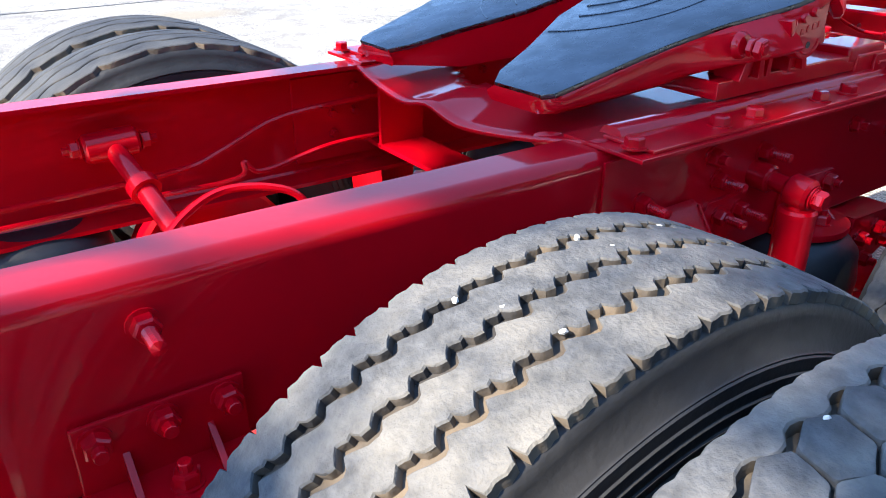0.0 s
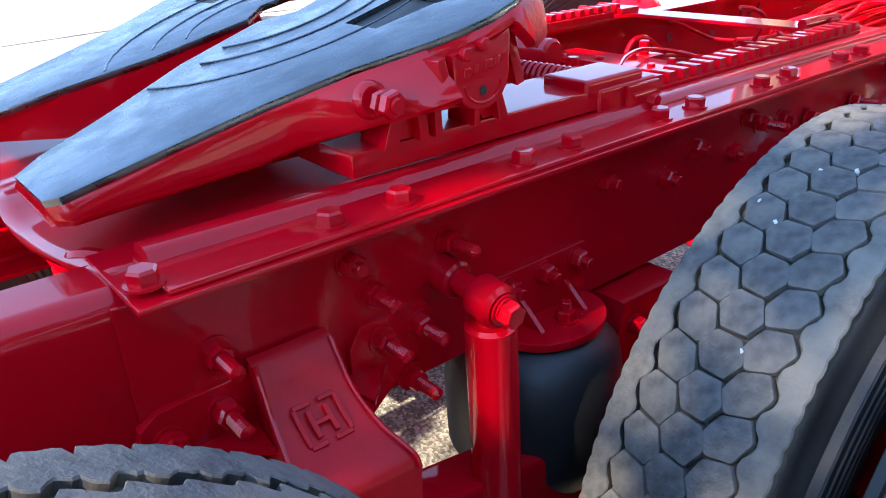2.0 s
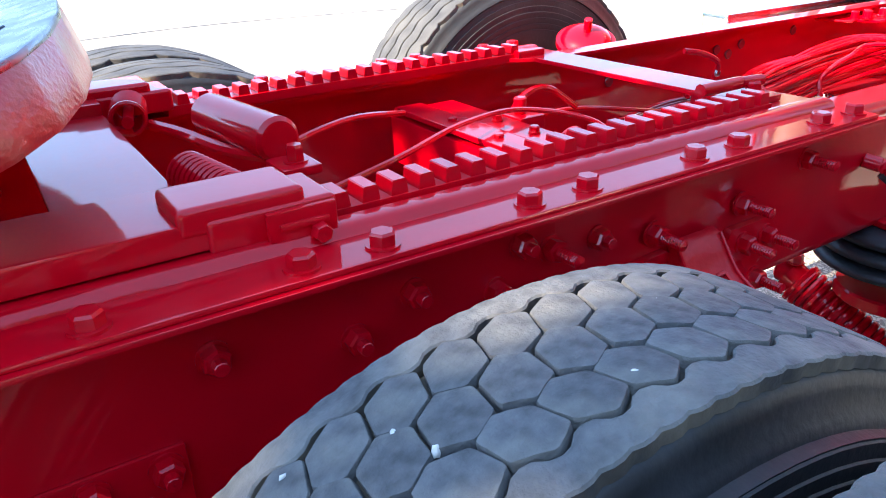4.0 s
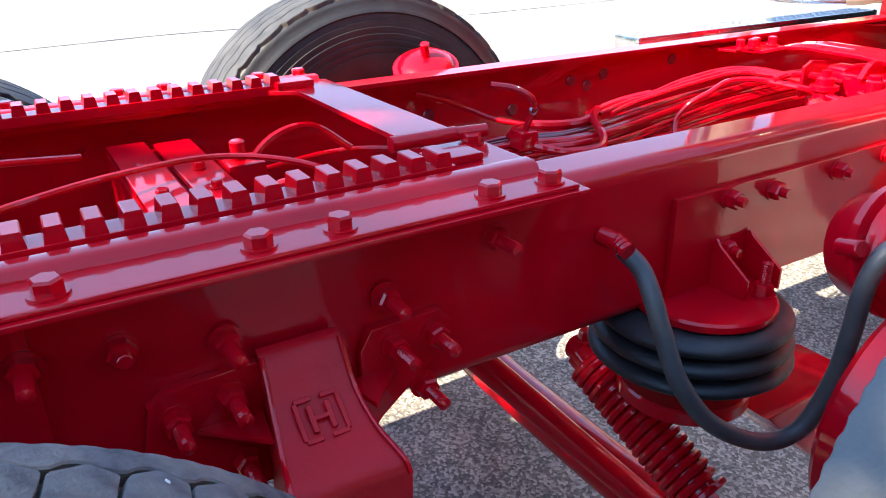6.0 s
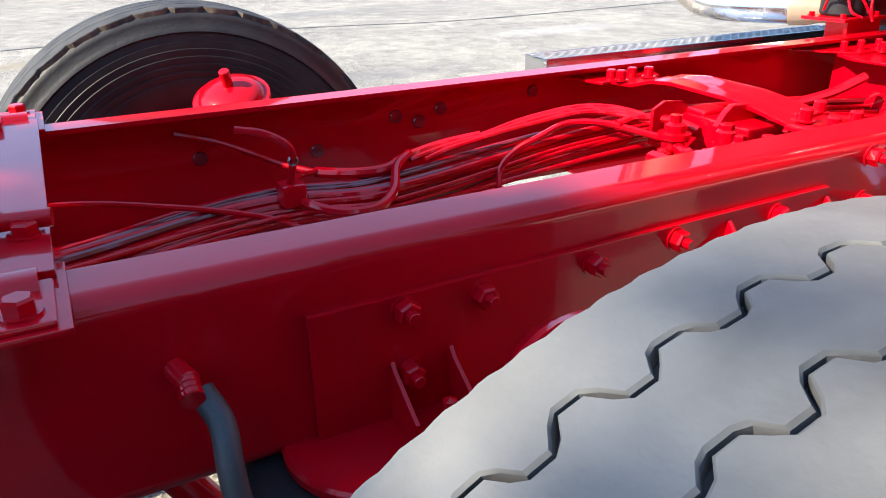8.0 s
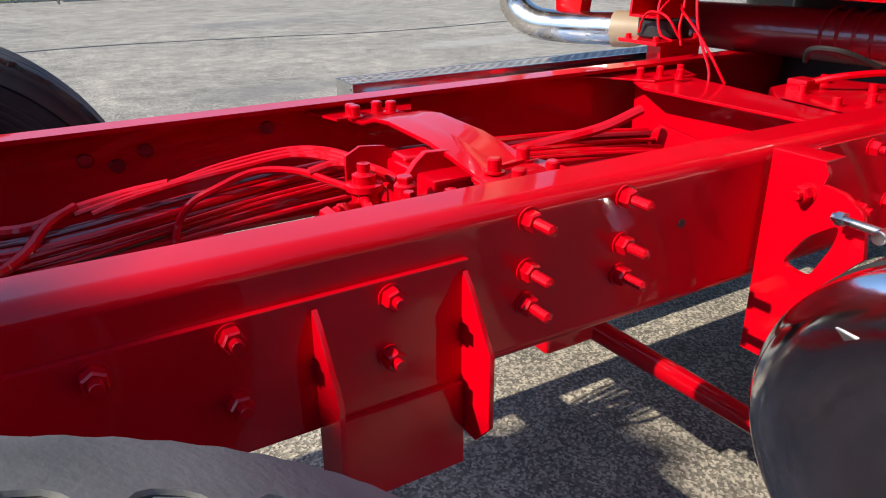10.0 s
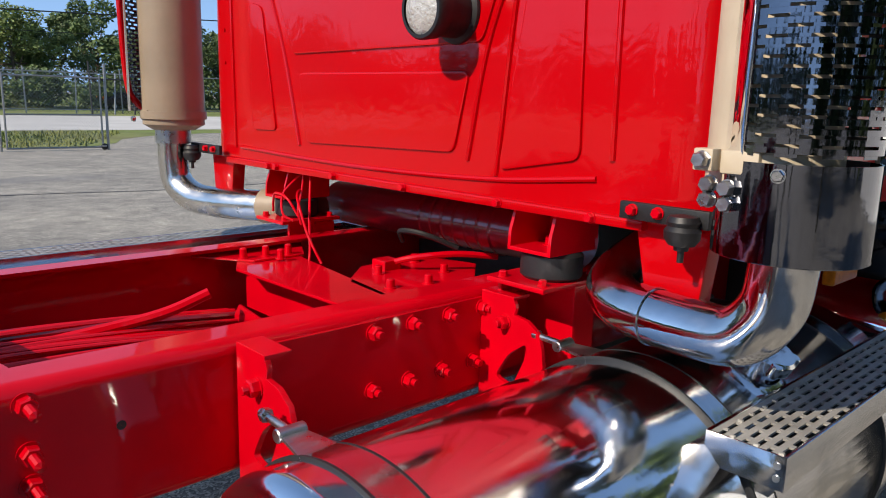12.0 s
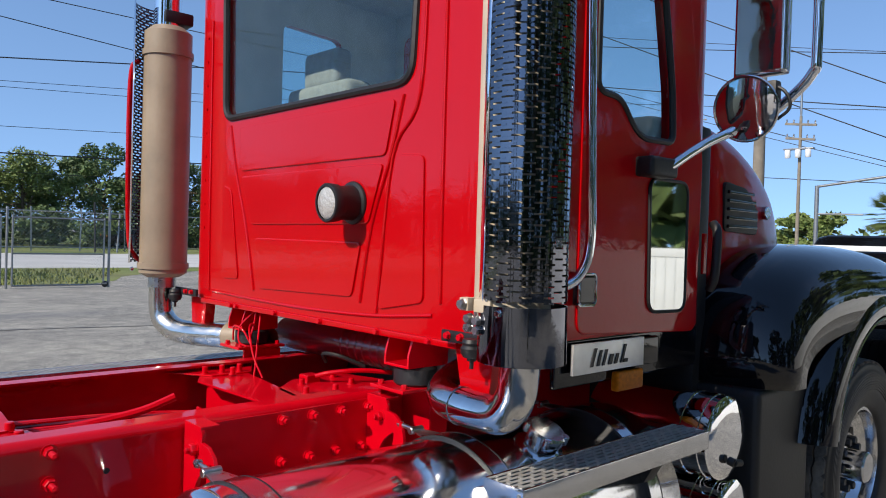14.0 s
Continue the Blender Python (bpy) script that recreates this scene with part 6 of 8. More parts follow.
part("door_handle", bm, BLACK_GLOSS, cab, "black door pull in a chrome surround")
bm = bmesh.new()
tube(bm, [(x, YN - 0.028, z) for x, z in ((4.602, 1.34), (4.602, 1.42), (4.612, 1.43), (4.68, 1.43), (4.69, 1.42), (4.69, 1.34), (4.68, 1.33), (4.612, 1.33), (4.602, 1.34))], 0.005, 8, False)
part("handle_surround", bm, CHROME, cab)
# name plate: a bright strip with a dark emblem drawn as plain slanted strokes
bm = bmesh.new()
box(bm, 4.610, 5.02, YN - 0.008, YN + 0.004, 1.104, 1.204, 0.002)
part("name_plate", bm, PLATE, cab, "polished strip with a dark emblem")
for x, w, h in ((4.70, 0.014, 0.060), (4.735, 0.013, 0.052), (4.765, 0.013, 0.052), (4.80, 0.020, 0.034), (4.835, 0.016, 0.034), (4.872, 0.013, 0.062), (4.89, 0.022, 0.012)):
    bm = bmesh.new()
    prism(bm, [(x, 1.125), (x + w, 1.125), (x + w + h * 0.35, 1.125 + h), (x + h * 0.35, 1.125 + h)], "y", YN - 0.012, YN - 0.0085)
    part("emblem_stroke", bm, BLACK, cab, smooth=0)
bm = bmesh.new()
box(bm, 4.87, 5.03, YN - 0.004, YN + 0.026, 1.022, 1.090, 0.008, 3)
part("marker_lamp", bm, AMBER, cab, "amber side marker lamp")
# black strip in place of the unlit gap below the door
bm = bmesh.new()
box(bm, 4.55, 5.45, YN + 0.022, YN + 0.04, 1.06, 1.215, 0.01)
part("sill", bm, BLACK_GLOSS, cab)
bm = bmesh.new()
box(bm, 5.015, 5.13, YN - 0.004, YN + 0.02, 1.10, 1.20, 0.01)
part("sill_block", bm, BLACK_GLOSS, cab)
# A-pillar edge and cowl
bm = bmesh.new()
box(bm, 5.50, 5.60, YN + 0.06, YL - 0.06, 0.75, 2.02, 0.02)
part("cowl", bm, BLACK, cab)
bm = bmesh.new()
tube(bm, smooth_line([(5.475, YN - 0.02, 1.62), (5.45, YN - 0.05, 1.58), (5.43, YN - 0.055, 1.42), (5.44, YN - 0.03, 1.36)]), 0.018, 10)
part("hood_latch", bm, BLACK, cab, "black rubber hood latch")

# ---- hood, vent, fenders ----
bm = bmesh.new()
secs = []
for x, w, zt, zs in ((5.62, 0.87, 2.16, 2.05), (5.80, 0.87, 2.15, 2.03), (6.05, 0.87, 2.11, 1.98), (6.30, 0.85, 2.04, 1.89), (6.50, 0.83, 1.94, 1.79), (6.66, 0.78, 1.81, 1.65), (6.76, 0.70, 1.65, 1.48), (6.82, 0.60, 1.45, 1.27)):
    ring = []
    for y, z in ((-w, 0.95), (-w - 0.01, 1.25), (-w, zs - 0.12), (-w + 0.03, zs), (-w + 0.10, zs + (zt - zs) * 0.5), (-w * 0.66, zt - 0.03), (0, zt), (w * 0.66, zt - 0.03), (w - 0.10, zs + (zt - zs) * 0.5), (w - 0.03, zs), (w, zs - 0.12), (w + 0.01, 1.25), (w, 0.95)):
        ring.append(bm.verts.new((x, 0.432 + y, z)))
    secs.append(ring)
for a, b in zip(secs, secs[1:]):
    for k in range(len(a) - 1):
        bm.faces.new((a[k], a[k + 1], b[k + 1], b[k]))
bm.faces.new(secs[-1])
bm.faces.new(secs[0])
hood = part("hood", bm, CAB_RED, truck, "red sloping hood with side vents", smooth=60)
sub = hood.modifiers.new("smooth", "SUBSURF")
sub.levels = sub.render_levels = 2
YH = -0.438
bm = bmesh.new()
VP = rounded([(5.83, 1.60), (6.16, 1.59), (6.16, 1.70), (6.04, 1.80), (5.83, 1.82)], 0.03)
prism(bm, VP, "y", YH - 0.012, YH + 0.05, 0.004)
part("vent_frame", bm, BLACK, hood, "black side vent")
for k in range(5):
    bm = bmesh.new()
    box(bm, 5.85, 6.135 - 0.02 * max(0, k - 2), YH - 0.024, YH - 0.008, 1.615 + 0.038 * k, 1.630 + 0.038 * k, 0.003)
    part("vent_slat", bm, BLACK_GLOSS, hood)
bm = bmesh.new()
cyl(bm, (6.30, YH + 0.03, 1.70), (6.30, YH + 0.0, 1.70), 0.032, 20, edge=0.004)
part("hood_badge", bm, STEEL, hood)
for s in (-1, 1):
    Y = lambda v: 0.432 + s * v
    bm = bmesh.new()
    N, M = 28, 14
    rows_ = []
    cx, a_, z0, hgt = 6.57, 1.02, 0.98, 0.575
    for i in range(N + 1):
        th = math.pi * i / N
        row = []
        for j in range(M + 1):
            ph = (math.pi / 2) * j / M
            sx = math.copysign(abs(math.cos(th)) ** 0.74, math.cos(th))
            sz = abs(math.sin(th)) ** 0.70
            yy = 0.86 + 0.42 * (math.sin(ph) ** 0.75)
            k = math.cos(ph) ** 0.55 if j < M else 0.0
            row.append(bm.verts.new((cx - a_ * sx * (0.80 + 0.20 * k), Y(yy), z0 + hgt * sz * (0.35 + 0.65 * k))))
        rows_.append(row)
    for p, q in zip(rows_, rows_[1:]):
        for j in range(M):
            bm.faces.new((p[j], p[j + 1], q[j + 1], q[j]))
    f = part("fender", bm, BLACK_GLOSS, truck, "glossy black front fender", smooth=60)
    sol = f.modifiers.new("thickness", "SOLIDIFY")
    sol.thickness = 0.012
    # flared arch lip
    bm = bmesh.new()
    prev = None
    for i in range(25):
        th = math.pi * (0.04 + 0.92 * i / 24)
        c, sn = math.cos(th), math.sin(th)
        ring = [bm.verts.new((6.70 - r * c, Y(v), 0.62 + r * sn * 0.98)) for r, v in ((0.60, 0.92), (0.60, 1.27), (0.63, 1.295), (0.70, 1.285), (0.78, 1.22), (0.80, 1.10), (0.74, 0.95))]
        if prev:
            for k in range(7):
                bm.faces.new((prev[k], prev[(k + 1) % 7], ring[(k + 1) % 7], ring[k]))
        prev = ring
    part("fender_flare", bm, BLACK_GLOSS, f, smooth=50)
    bm = bmesh.new()
    tube(bm, [(6.70 - 0.605 * math.cos(math.pi * (0.05 + 0.9 * i / 30)), Y(1.286), 0.62 + 0.593 * math.sin(math.pi * (0.05 + 0.9 * i / 30))) for i in range(31)], 0.007, 6)
    part("trim_strip", bm, STEEL, f)
    bm = bmesh.new()
    box(bm, 5.54, 6.04, *sorted((Y(0.84), Y(1.19))), 0.30, 0.975, 0.03, 3)
    part("step_box", bm, BLACK, truck, "black box under the fender")
FX, FZ, FYC = 6.69, 0.475, 0.432 - 1.085
rib_tyre((FX, FYC, FZ), 0.29, 0.528, TREAD, pitch=40, amp=0.003, ribs=5, gap=0.008)
rim((FX, FYC, FZ), 0.29, -1, "polished alloy wheel with dark nuts", STEEL, nuts=BLACK)
rib_tyre((FX, 0.864 - FYC, FZ), 0.29, 0.528, TREAD, pitch=40, amp=0.003, ribs=5, gap=0.008)
rim((FX, 0.864 - FYC, FZ), 0.29, 1, "polished alloy wheel", STEEL)
bm = bmesh.new()
cyl(bm, (FX, FYC, FZ), (FX, 0.864 - FYC, FZ), 0.05, 16)
part("front_axle", bm, BLACK, truck)
bm = bmesh.new()
box(bm, 4.70, 6.60, 0.05, 0.81, 0.55, 1.35, 0.08, 3)
part("engine", bm, BLACK, truck, "dark engine and gearbox under the cab")
# the cab's shade on the reservoir is put into its darker red
bm = bmesh.new()
cyl(bm, (4.56, -0.05, 1.085), (4.56, 1.06, 1.065), 0.075, 28, edge=0.01)
res = part("air_reservoir", bm, DARK_RED, truck, "red round reservoir across the frame, coloured darker for the cab's shade")
for k in range(7):
    bm = bmesh.new()
    lathe(bm, [(0, 0.075), (0.006, 0.080), (0.012, 0.075)], (4.56, 0.22 + 0.05 * k, 1.081), (4.56, 1.2, 1.063), 28)
    part("reservoir_bead", bm, DARK_RED, res)

# ---- cab mounts ----
def cab_mount(s, y0):
    Y = lambda v: y0 + s * v
    bm = bmesh.new()
    lo, hi = sorted((Y(0.0), Y(0.155)))
    box(bm, 4.345, 4.43, lo, hi, 0.80, 1.028, 0.01)
    box(bm, 4.250, 4.347, *sorted((Y(0.0), Y(0.012))), 0.80, 1.028, 0.002)
    box(bm, 4.220, 4.445, lo - 0.008, hi + 0.008, 1.028, 1.040, 0.003)
    mb = part("cab_mount", bm, RED, truck, "red cab mount with a black rubber block")
    bm = bmesh.new()
    cyl(bm, (4.335, Y(0.09), 1.040), (4.335, Y(0.09), 1.105), 0.073, 28, edge=0.008)
    part("rubber_block", bm, RUBBER, mb)
    bm = bmesh.new()                                     # open channel bolted under the cab floor
    box(bm, 4.250, 4.425, *sorted((Y(0.025), Y(0.152))), 1.105, 1.114, 0.002)
    for a, b in ((0.025, 0.034), (0.143, 0.152)):
        prism(bm, [(4.250, 1.112), (4.425, 1.112), (4.425, 1.222), (4.275, 1.222), (4.252, 1.150)], "y", *sorted((Y(a), Y(b))), 0.001)
    box(bm, 4.39, 4.40, *sorted((Y(0.034), Y(0.143))), 1.114, 1.215, 0.001)
    part("mount_cradle", bm, RED, mb)
    hexa = bmesh.new()
    hexagon(hexa, (4.335, Y(0.09), 1.115), (0, 0, 1), 0.03, 0.02, 0.024)
    part("mount_bolt", hexa, RED, mb)
    for x, v in ((4.245, 0.02), (4.42, 0.02), (4.245, 0.14), (4.42, 0.14)):
        bolt("small", (x, Y(v), 1.040), (0, 0, 1), mb)
cab_mount(-1, -0.035)
cab_mount(1, YF + 0.035)
run([(4.24, 0.82, 1.06), (4.22, 0.86, 1.12), (4.22, 0.93, 1.13), (4.24, 0.98, 1.10), (4.25, 1.0, 1.06)], 0.0042)
run([(4.27, 0.80, 1.20), (4.24, 0.76, 1.12), (4.20, 0.70, 1.06), (4.15, 0.62, 1.00), (4.13, 0.60, 0.94)], 0.0042)
run([(4.27, 0.84, 1.20), (4.255, 0.83, 1.14), (4.235, 0.82, 1.09), (4.24, 0.81, 1.04)], 0.0042)
run([(4.28, 0.86, 1.15), (4.22, 0.80, 1.14), (4.17, 0.70, 1.10), (4.14, 0.61, 1.04), (4.15, 0.56, 0.97)], 0.0042)
run([(4.28, 0.88, 1.19), (4.23, 0.90, 1.13), (4.21, 0.87, 1.07), (4.23, 0.84, 1.05)], 0.0042)
run([(4.40, 0.50, 1.02), (4.36, 0.46, 1.06), (4.38, 0.38, 1.06), (4.46, 0.32, 1.02)], 0.008, "black hose", RUBBER)

# ---- exhaust: mufflers, guards, elbows ----
def perforated(u_lo, u_hi, v_lo, v_hi, at, slot_u, pitch_u, slot_v, pitch_v):
    """A sheet over u and v with staggered slots cut right through; at(u, v) gives the place."""
    bm = bmesh.new()
    verts = {}
    def vert(u, v):
        k = (round(u, 5), round(v, 5))
        if k not in verts:
            verts[k] = bm.verts.new(at(u, v))
        return verts[k]
    rows = int((v_hi - v_lo) / pitch_v)
    cols = int((u_hi - u_lo) / pitch_u)
    du = (u_hi - u_lo) / cols
    for r in range(rows):
        v0 = v_lo + r * (v_hi - v_lo) / rows
        v1 = v0 + slot_v
        v2 = v_lo + (r + 1) * (v_hi - v_lo) / rows
        off = 0.5 * du if r % 2 else 0.0
        for c in range(cols + 1):
            a = u_lo + c * du + off - du * (1 - slot_u) / 2
            b = a + du * (1 - slot_u)
            a, b = max(a, u_lo), min(b, u_hi)
            if b > a:
                m = (a + b) / 2
                for a_, b_ in ((a, m), (m, b)):
                    bm.faces.new([bm.verts.new(at(*q)) for q in ((a_, v0), (b_, v0), (b_, v1), (a_, v1))])
        row = [(bm.verts.new(at(u_lo + c * (u_hi - u_lo) / 44, v1)), bm.verts.new(at(u_lo + c * (u_hi - u_lo) / 44, v2))) for c in range(45)]
        for p, q in zip(row, row[1:]):
            bm.faces.new((p[0], q[0], q[1], p[1]))
    return bm

def exhaust(yc, s):
    """s: -1 on the near side, 1 on the far side."""
    xc = 4.185 if s < 0 else 4.156
    rm_ = 0.098 if s < 0 else 0.110
    ym_ = yc + 0.042 if s < 0 else yc - 0.012
    bm = bmesh.new()
    lathe(bm, [(0, 0.045), (0, 0.075), (0.02, rm_), (1.17, rm_), (1.20, 0.075), (1.20, 0.045)], (xc, ym_, 1.305), (xc, ym_, 3), 40)
    mf = part("muffler", bm, CREAM if s < 0 else TAN, truck, "cream-painted upright muffler" if s < 0 else "tan heat-stained upright muffler")
    for z in (1.345, 2.36):
        bm = bmesh.new()
        lathe(bm, [(0, rm_ + 0.001), (0, rm_ + 0.008), (0.028, rm_ + 0.008), (0.028, rm_ + 0.001)], (xc, ym_, z), (xc, ym_, 3), 40)
        box(bm, xc - 0.112, xc - 0.085, ym_ - 0.03, ym_ + 0.03, z - 0.004, z + 0.032, 0.004)
        part("clamp_band", bm, CREAM if s < 0 else TAN, mf)
    bm = bmesh.new()
    lathe(bm, [(0, 0.058), (0.0, 0.064), (0.05, 0.064), (0.05, 0.058)], (xc, yc, 1.255), (xc, yc, 2), 28)
    part("pipe_clamp", bm, DULL, mf)
    if s < 0:
        bm = bmesh.new()
        box(bm, xc - 0.128, xc - 0.100, ym_ + 0.034, ym_ + 0.066, 1.344, 1.378, 0.003)
        part("clamp_lug", bm, CREAM, mf)
        for k, (dy, dz) in enumerate(((0.050, 0.0), (0.046, -0.038), (0.016, -0.042), (0.046, -0.062), (0.014, -0.066))):
            bm = bmesh.new()
            hexagon(bm, (xc - 0.126 + 0.022 * (k > 0), ym_ + dy, 1.361 + dz), (-1, 0, 0), 0.022, 0.016, 0.014)
            part("clamp_nut", bm, DULL, mf)
    bm = bmesh.new()
    cyl(bm, (xc, yc, 2.50), (xc, yc, 3.3), 0.063, 28)
    part("stack_pipe", bm, CHROME, mf)
    bm = bmesh.new()
    box(bm, xc - 0.04, xc + 0.10, yc - 0.07, yc + 0.07, 2.52, 2.58, 0.012)
    part("stack_bracket", bm, BLACK, mf)
    # guard: plain skirt, slotted sheet above it
    R = 0.116 if s < 0 else 0.150
    mid = -90 if s < 0 else 108
    span = 128 if s < 0 else 68
    def at(u, v, out=0.0):
        a = radians(u)
        return (xc + (R + out) * math.cos(a), yc + (R + out) * math.sin(a), v)
    bm = perforated(mid - span + 20, mid + span - 20, 1.372, 2.62, at, 0.52 if s < 0 else 0.62, *((29.0, 0.0050, 0.0138) if s < 0 else (15.5, 0.0068, 0.0140)))
    g = part("heat_guard", bm, DIMMED_CHROME if s < 0 else GUARD, mf, "slotted chrome heat guard round the muffler", smooth=60)
    so = g.modifiers.new("thickness", "SOLIDIFY")
    so.thickness, so.use_rim = (0.0009, False) if s < 0 else (0.0022, True)
    if s < 0:
        bm = bmesh.new()
        lathe(bm, [(0, R), (0.0015, R + 0.002), (0.150, R + 0.0015), (0.150, R - 0.002), (0, R - 0.002)], (xc, yc, 1.212), (xc, yc, 2), 48, start=0 if s < 0 else -65, sweep=360 if s < 0 else 215)
        part("guard_skirt", bm, DIMMED_CHROME, mf, "polished chrome lower skirt, colour dimmed like a dark reflection")
    for sg in (-1, 1):
        u0 = mid + sg * (span - 20)
        bm = bmesh.new()
        prev = None
        for k in range(4):
            a = u0 + sg * 7 * k
            p = [bm.verts.new(at(a, 1.372)), bm.verts.new(at(a, 2.62))]
            if prev:
                bm.faces.new((prev[0], prev[1], p[1], p[0]))
            prev = p
        e = part("guard_edge", bm, CHROME, mf)
        so = e.modifiers.new("thickness", "SOLIDIFY")
        so.thickness = 0.0025
    bm = bmesh.new()
    hexagon(bm, at(mid - 80 if s < 0 else mid + 80, 1.345), Vector(at(mid - 80 if s < 0 else mid + 80, 0)) - Vector((xc, yc, 0)), 0.016, 0.008, 0.011)
    part("guard_bolt", bm, STEEL, mf)
    return mf

exhaust(-0.717, -1)
exhaust(1.562, 1)
def elbow(points, r, label, mat=PIPE):
    bm = bmesh.new()
    tube(bm, smooth_line(points, 10), r, 28)
    return part("exhaust_elbow", bm, mat, truck, label)
el = elbow([(4.185, -0.715, 1.26), (4.185, -0.713, 1.18), (4.188, -0.700, 1.115), (4.192, -0.650, 1.060), (4.198, -0.57, 1.048), (4.205, -0.47, 1.050), (4.225, -0.395, 1.054), (4.275, -0.335, 1.065), (4.36, -0.30, 1.085), (4.48, -0.28, 1.11)], 0.054, "polished chrome exhaust elbow")
bm = bmesh.new()
lathe(bm, [(0, 0.0545), (0.002, 0.057), (0.006, 0.057), (0.008, 0.0545)], (4.203, -0.485, 1.050), (4.206, -0.46, 1.05), 28)
part("pipe_seam", bm, STEEL, el)
elbow([(4.16, 1.575, 1.28), (4.16, 1.575, 1.17), (4.168, 1.555, 1.10), (4.195, 1.48, 1.055), (4.235, 1.37, 1.046), (4.28, 1.27, 1.047), (4.33, 1.16, 1.05)], 0.056, "satin steel exhaust elbow on the far side", SATIN)
bm = bmesh.new()
lathe(bm, [(0, 0.056), (0.0, 0.062), (0.06, 0.060), (0.10, 0.050), (0.24, 0.050)], (4.32, 1.182, 1.0495), (4.42, 0.962, 1.0545), 28)
part("flex_collar", bm, TAN, truck, "tan flexible collar on the far exhaust")
for y0, y1 in ((-0.57, -0.385), (1.29, 1.52)):
    bm = bmesh.new()
    box(bm, 4.205, 4.218, y0, y1, 1.226, 1.260, 0.003)
    bk = part("muffler_bracket", bm, BLACK, truck, "black bracket bar behind the cab")
    bm = bmesh.new()
    ym = y0 + 0.04 if y0 < 0 else y1 - 0.04
    lathe(bm, [(0, 0.006), (0.022, 0.006), (0.022, 0.013), (0.030, 0.014), (0.032, 0.024), (0.044, 0.032), (0.058, 0.033), (0.066, 0.027), (0.074, 0.030), (0.084, 0.026), (0.088, 0.001)], (4.19, ym, 1.165), (4.19, ym, 3), 20)
    part("rubber_isolator", bm, BLACK, bk)
    for y in (-0.415, -0.47) if y0 < 0 else (1.33, 1.39):
        bolt("small", (4.205, y, 1.245), (-1, 0, 0), bk)
# grab rails beside the door and on the far side
bm = bmesh.new()
tube(bm, smooth_line([(4.56, YN - 0.065, 2.75), (4.565, YN - 0.068, 2.3), (4.59, YN - 0.068, 1.75), (4.60, YN - 0.066, 1.53), (4.575, YN - 0.05, 1.43), (4.52, YN - 0.02, 1.385)], 8), 0.016, 12)
part("grab_rail", bm, CHROME, truck, "long chrome grab rail")
bm = bmesh.new()
tube(bm, smooth_line([(4.06, 1.66, 2.35), (4.025, 1.665, 2.28), (4.02, 1.665, 1.9), (4.03, 1.66, 1.5), (4.06, 1.65, 1.40), (4.13, 1.66, 1.36)], 8), 0.012, 10)
part("grab_rail", bm, CAB_RED, truck, "red guard rail on the far stack")

# ---- fuel tank ----
TY, TZ, TR = -0.432, 0.638, 0.303
bm = bmesh.new()
lathe(bm, [(0.020, 0.001), (0.010, 0.10), (0.002, 0.20), (0.0, TR - 0.060), (0.003, TR - 0.040), (0.009, TR - 0.022), (0.020, TR - 0.008), (0.032, TR - 0.002), (0.045, TR), (1.58, TR), (1.594, TR - 0.012), (1.598, TR - 0.035), (1.59, 0.2), (1.58, 0.001)], (3.432, TY, TZ), (6, TY, TZ), 96)
tank = part("fuel_tank", bm, TANK, truck, "polished round fuel tank with steel straps", smooth=50)
for xs in (3.555, 4.235, 4.86):
    bm = bmesh.new()
    lathe(bm, [(0, TR + 0.001), (0, TR + 0.005), (0.062, TR + 0.005), (0.062, TR + 0.001)], (xs - 0.031, TY, TZ), (9, TY, TZ), 96)
    st = part("tank_strap", bm, STEEL, tank, "bright steel tank strap")
    for dx in (-0.036, 0.030):
        bm = bmesh.new()
        lathe(bm, [(0, TR), (0.001, TR + 0.0055), (0.006, TR + 0.0055), (0.007, TR)], (xs + dx, TY, TZ), (9, TY, TZ), 96)
        part("strap_rubber", bm, RUBBER, tank)
    bm = bmesh.new()
    a = radians(66)
    e = Vector((xs, TY + (TR + 0.010) * math.cos(a), TZ + (TR + 0.010) * math.sin(a)))
    prism(bm, [(xs - 0.036, e.y - 0.03), (xs + 0.036, e.y - 0.03), (xs + 0.020, e.y + 0.055), (xs - 0.020, e.y + 0.055)], "z", e.z - 0.002, e.z + 0.004, 0.001)
    cyl(bm, (xs - 0.026, e.y + 0.055, e.z + 0.002), (xs + 0.026, e.y + 0.055, e.z + 0.002), 0.012, 14, edge=0.002)
    cyl(bm, (xs, e.y + 0.05, e.z + 0.002), (xs, e.y + 0.145, e.z + 0.004), 0.0075, 12)
    hexagon(bm, (xs, e.y + 0.125, e.z + 0.004), (0, 1, 0), 0.022, 0.014)
    part("strap_bolt", bm, DULL, tank, "zinc strap bolt")
bm = bmesh.new()
CP, CN = Vector((4.455, TY - TR * 0.45, TZ + TR * 0.89)), Vector((0, -0.45, 0.89))
lathe(bm, [(-0.01, 0.085), (0.004, 0.075), (0.012, 0.052), (0.035, 0.050), (0.038, 0.060), (0.062, 0.060), (0.068, 0.054), (0.068, 0.001)], CP, CP + CN, 32)
cap = part("filler_cap", bm, STEEL, tank, "polished screw filler cap")
for k in range(4):
    bm = bmesh.new()
    a = radians(45 + 90 * k)
    q = basis(CP, CP + CN)
    c = q @ Vector((0.058 * math.cos(a), 0.058 * math.sin(a), 0.05))
    cyl(bm, c - CN * 0.012, c + CN * 0.016, 0.013, 12, edge=0.002)
    part("cap_grip", bm, STEEL, tank)
# triangular seam mark on the end cap
bm = bmesh.new()
prism(bm, [(-0.270, 0.812), (-0.304, 0.808), (-0.288, 0.798)], "x", 3.4285, 3.434, 0.001)
part("end_badge", bm, DULL, tank)

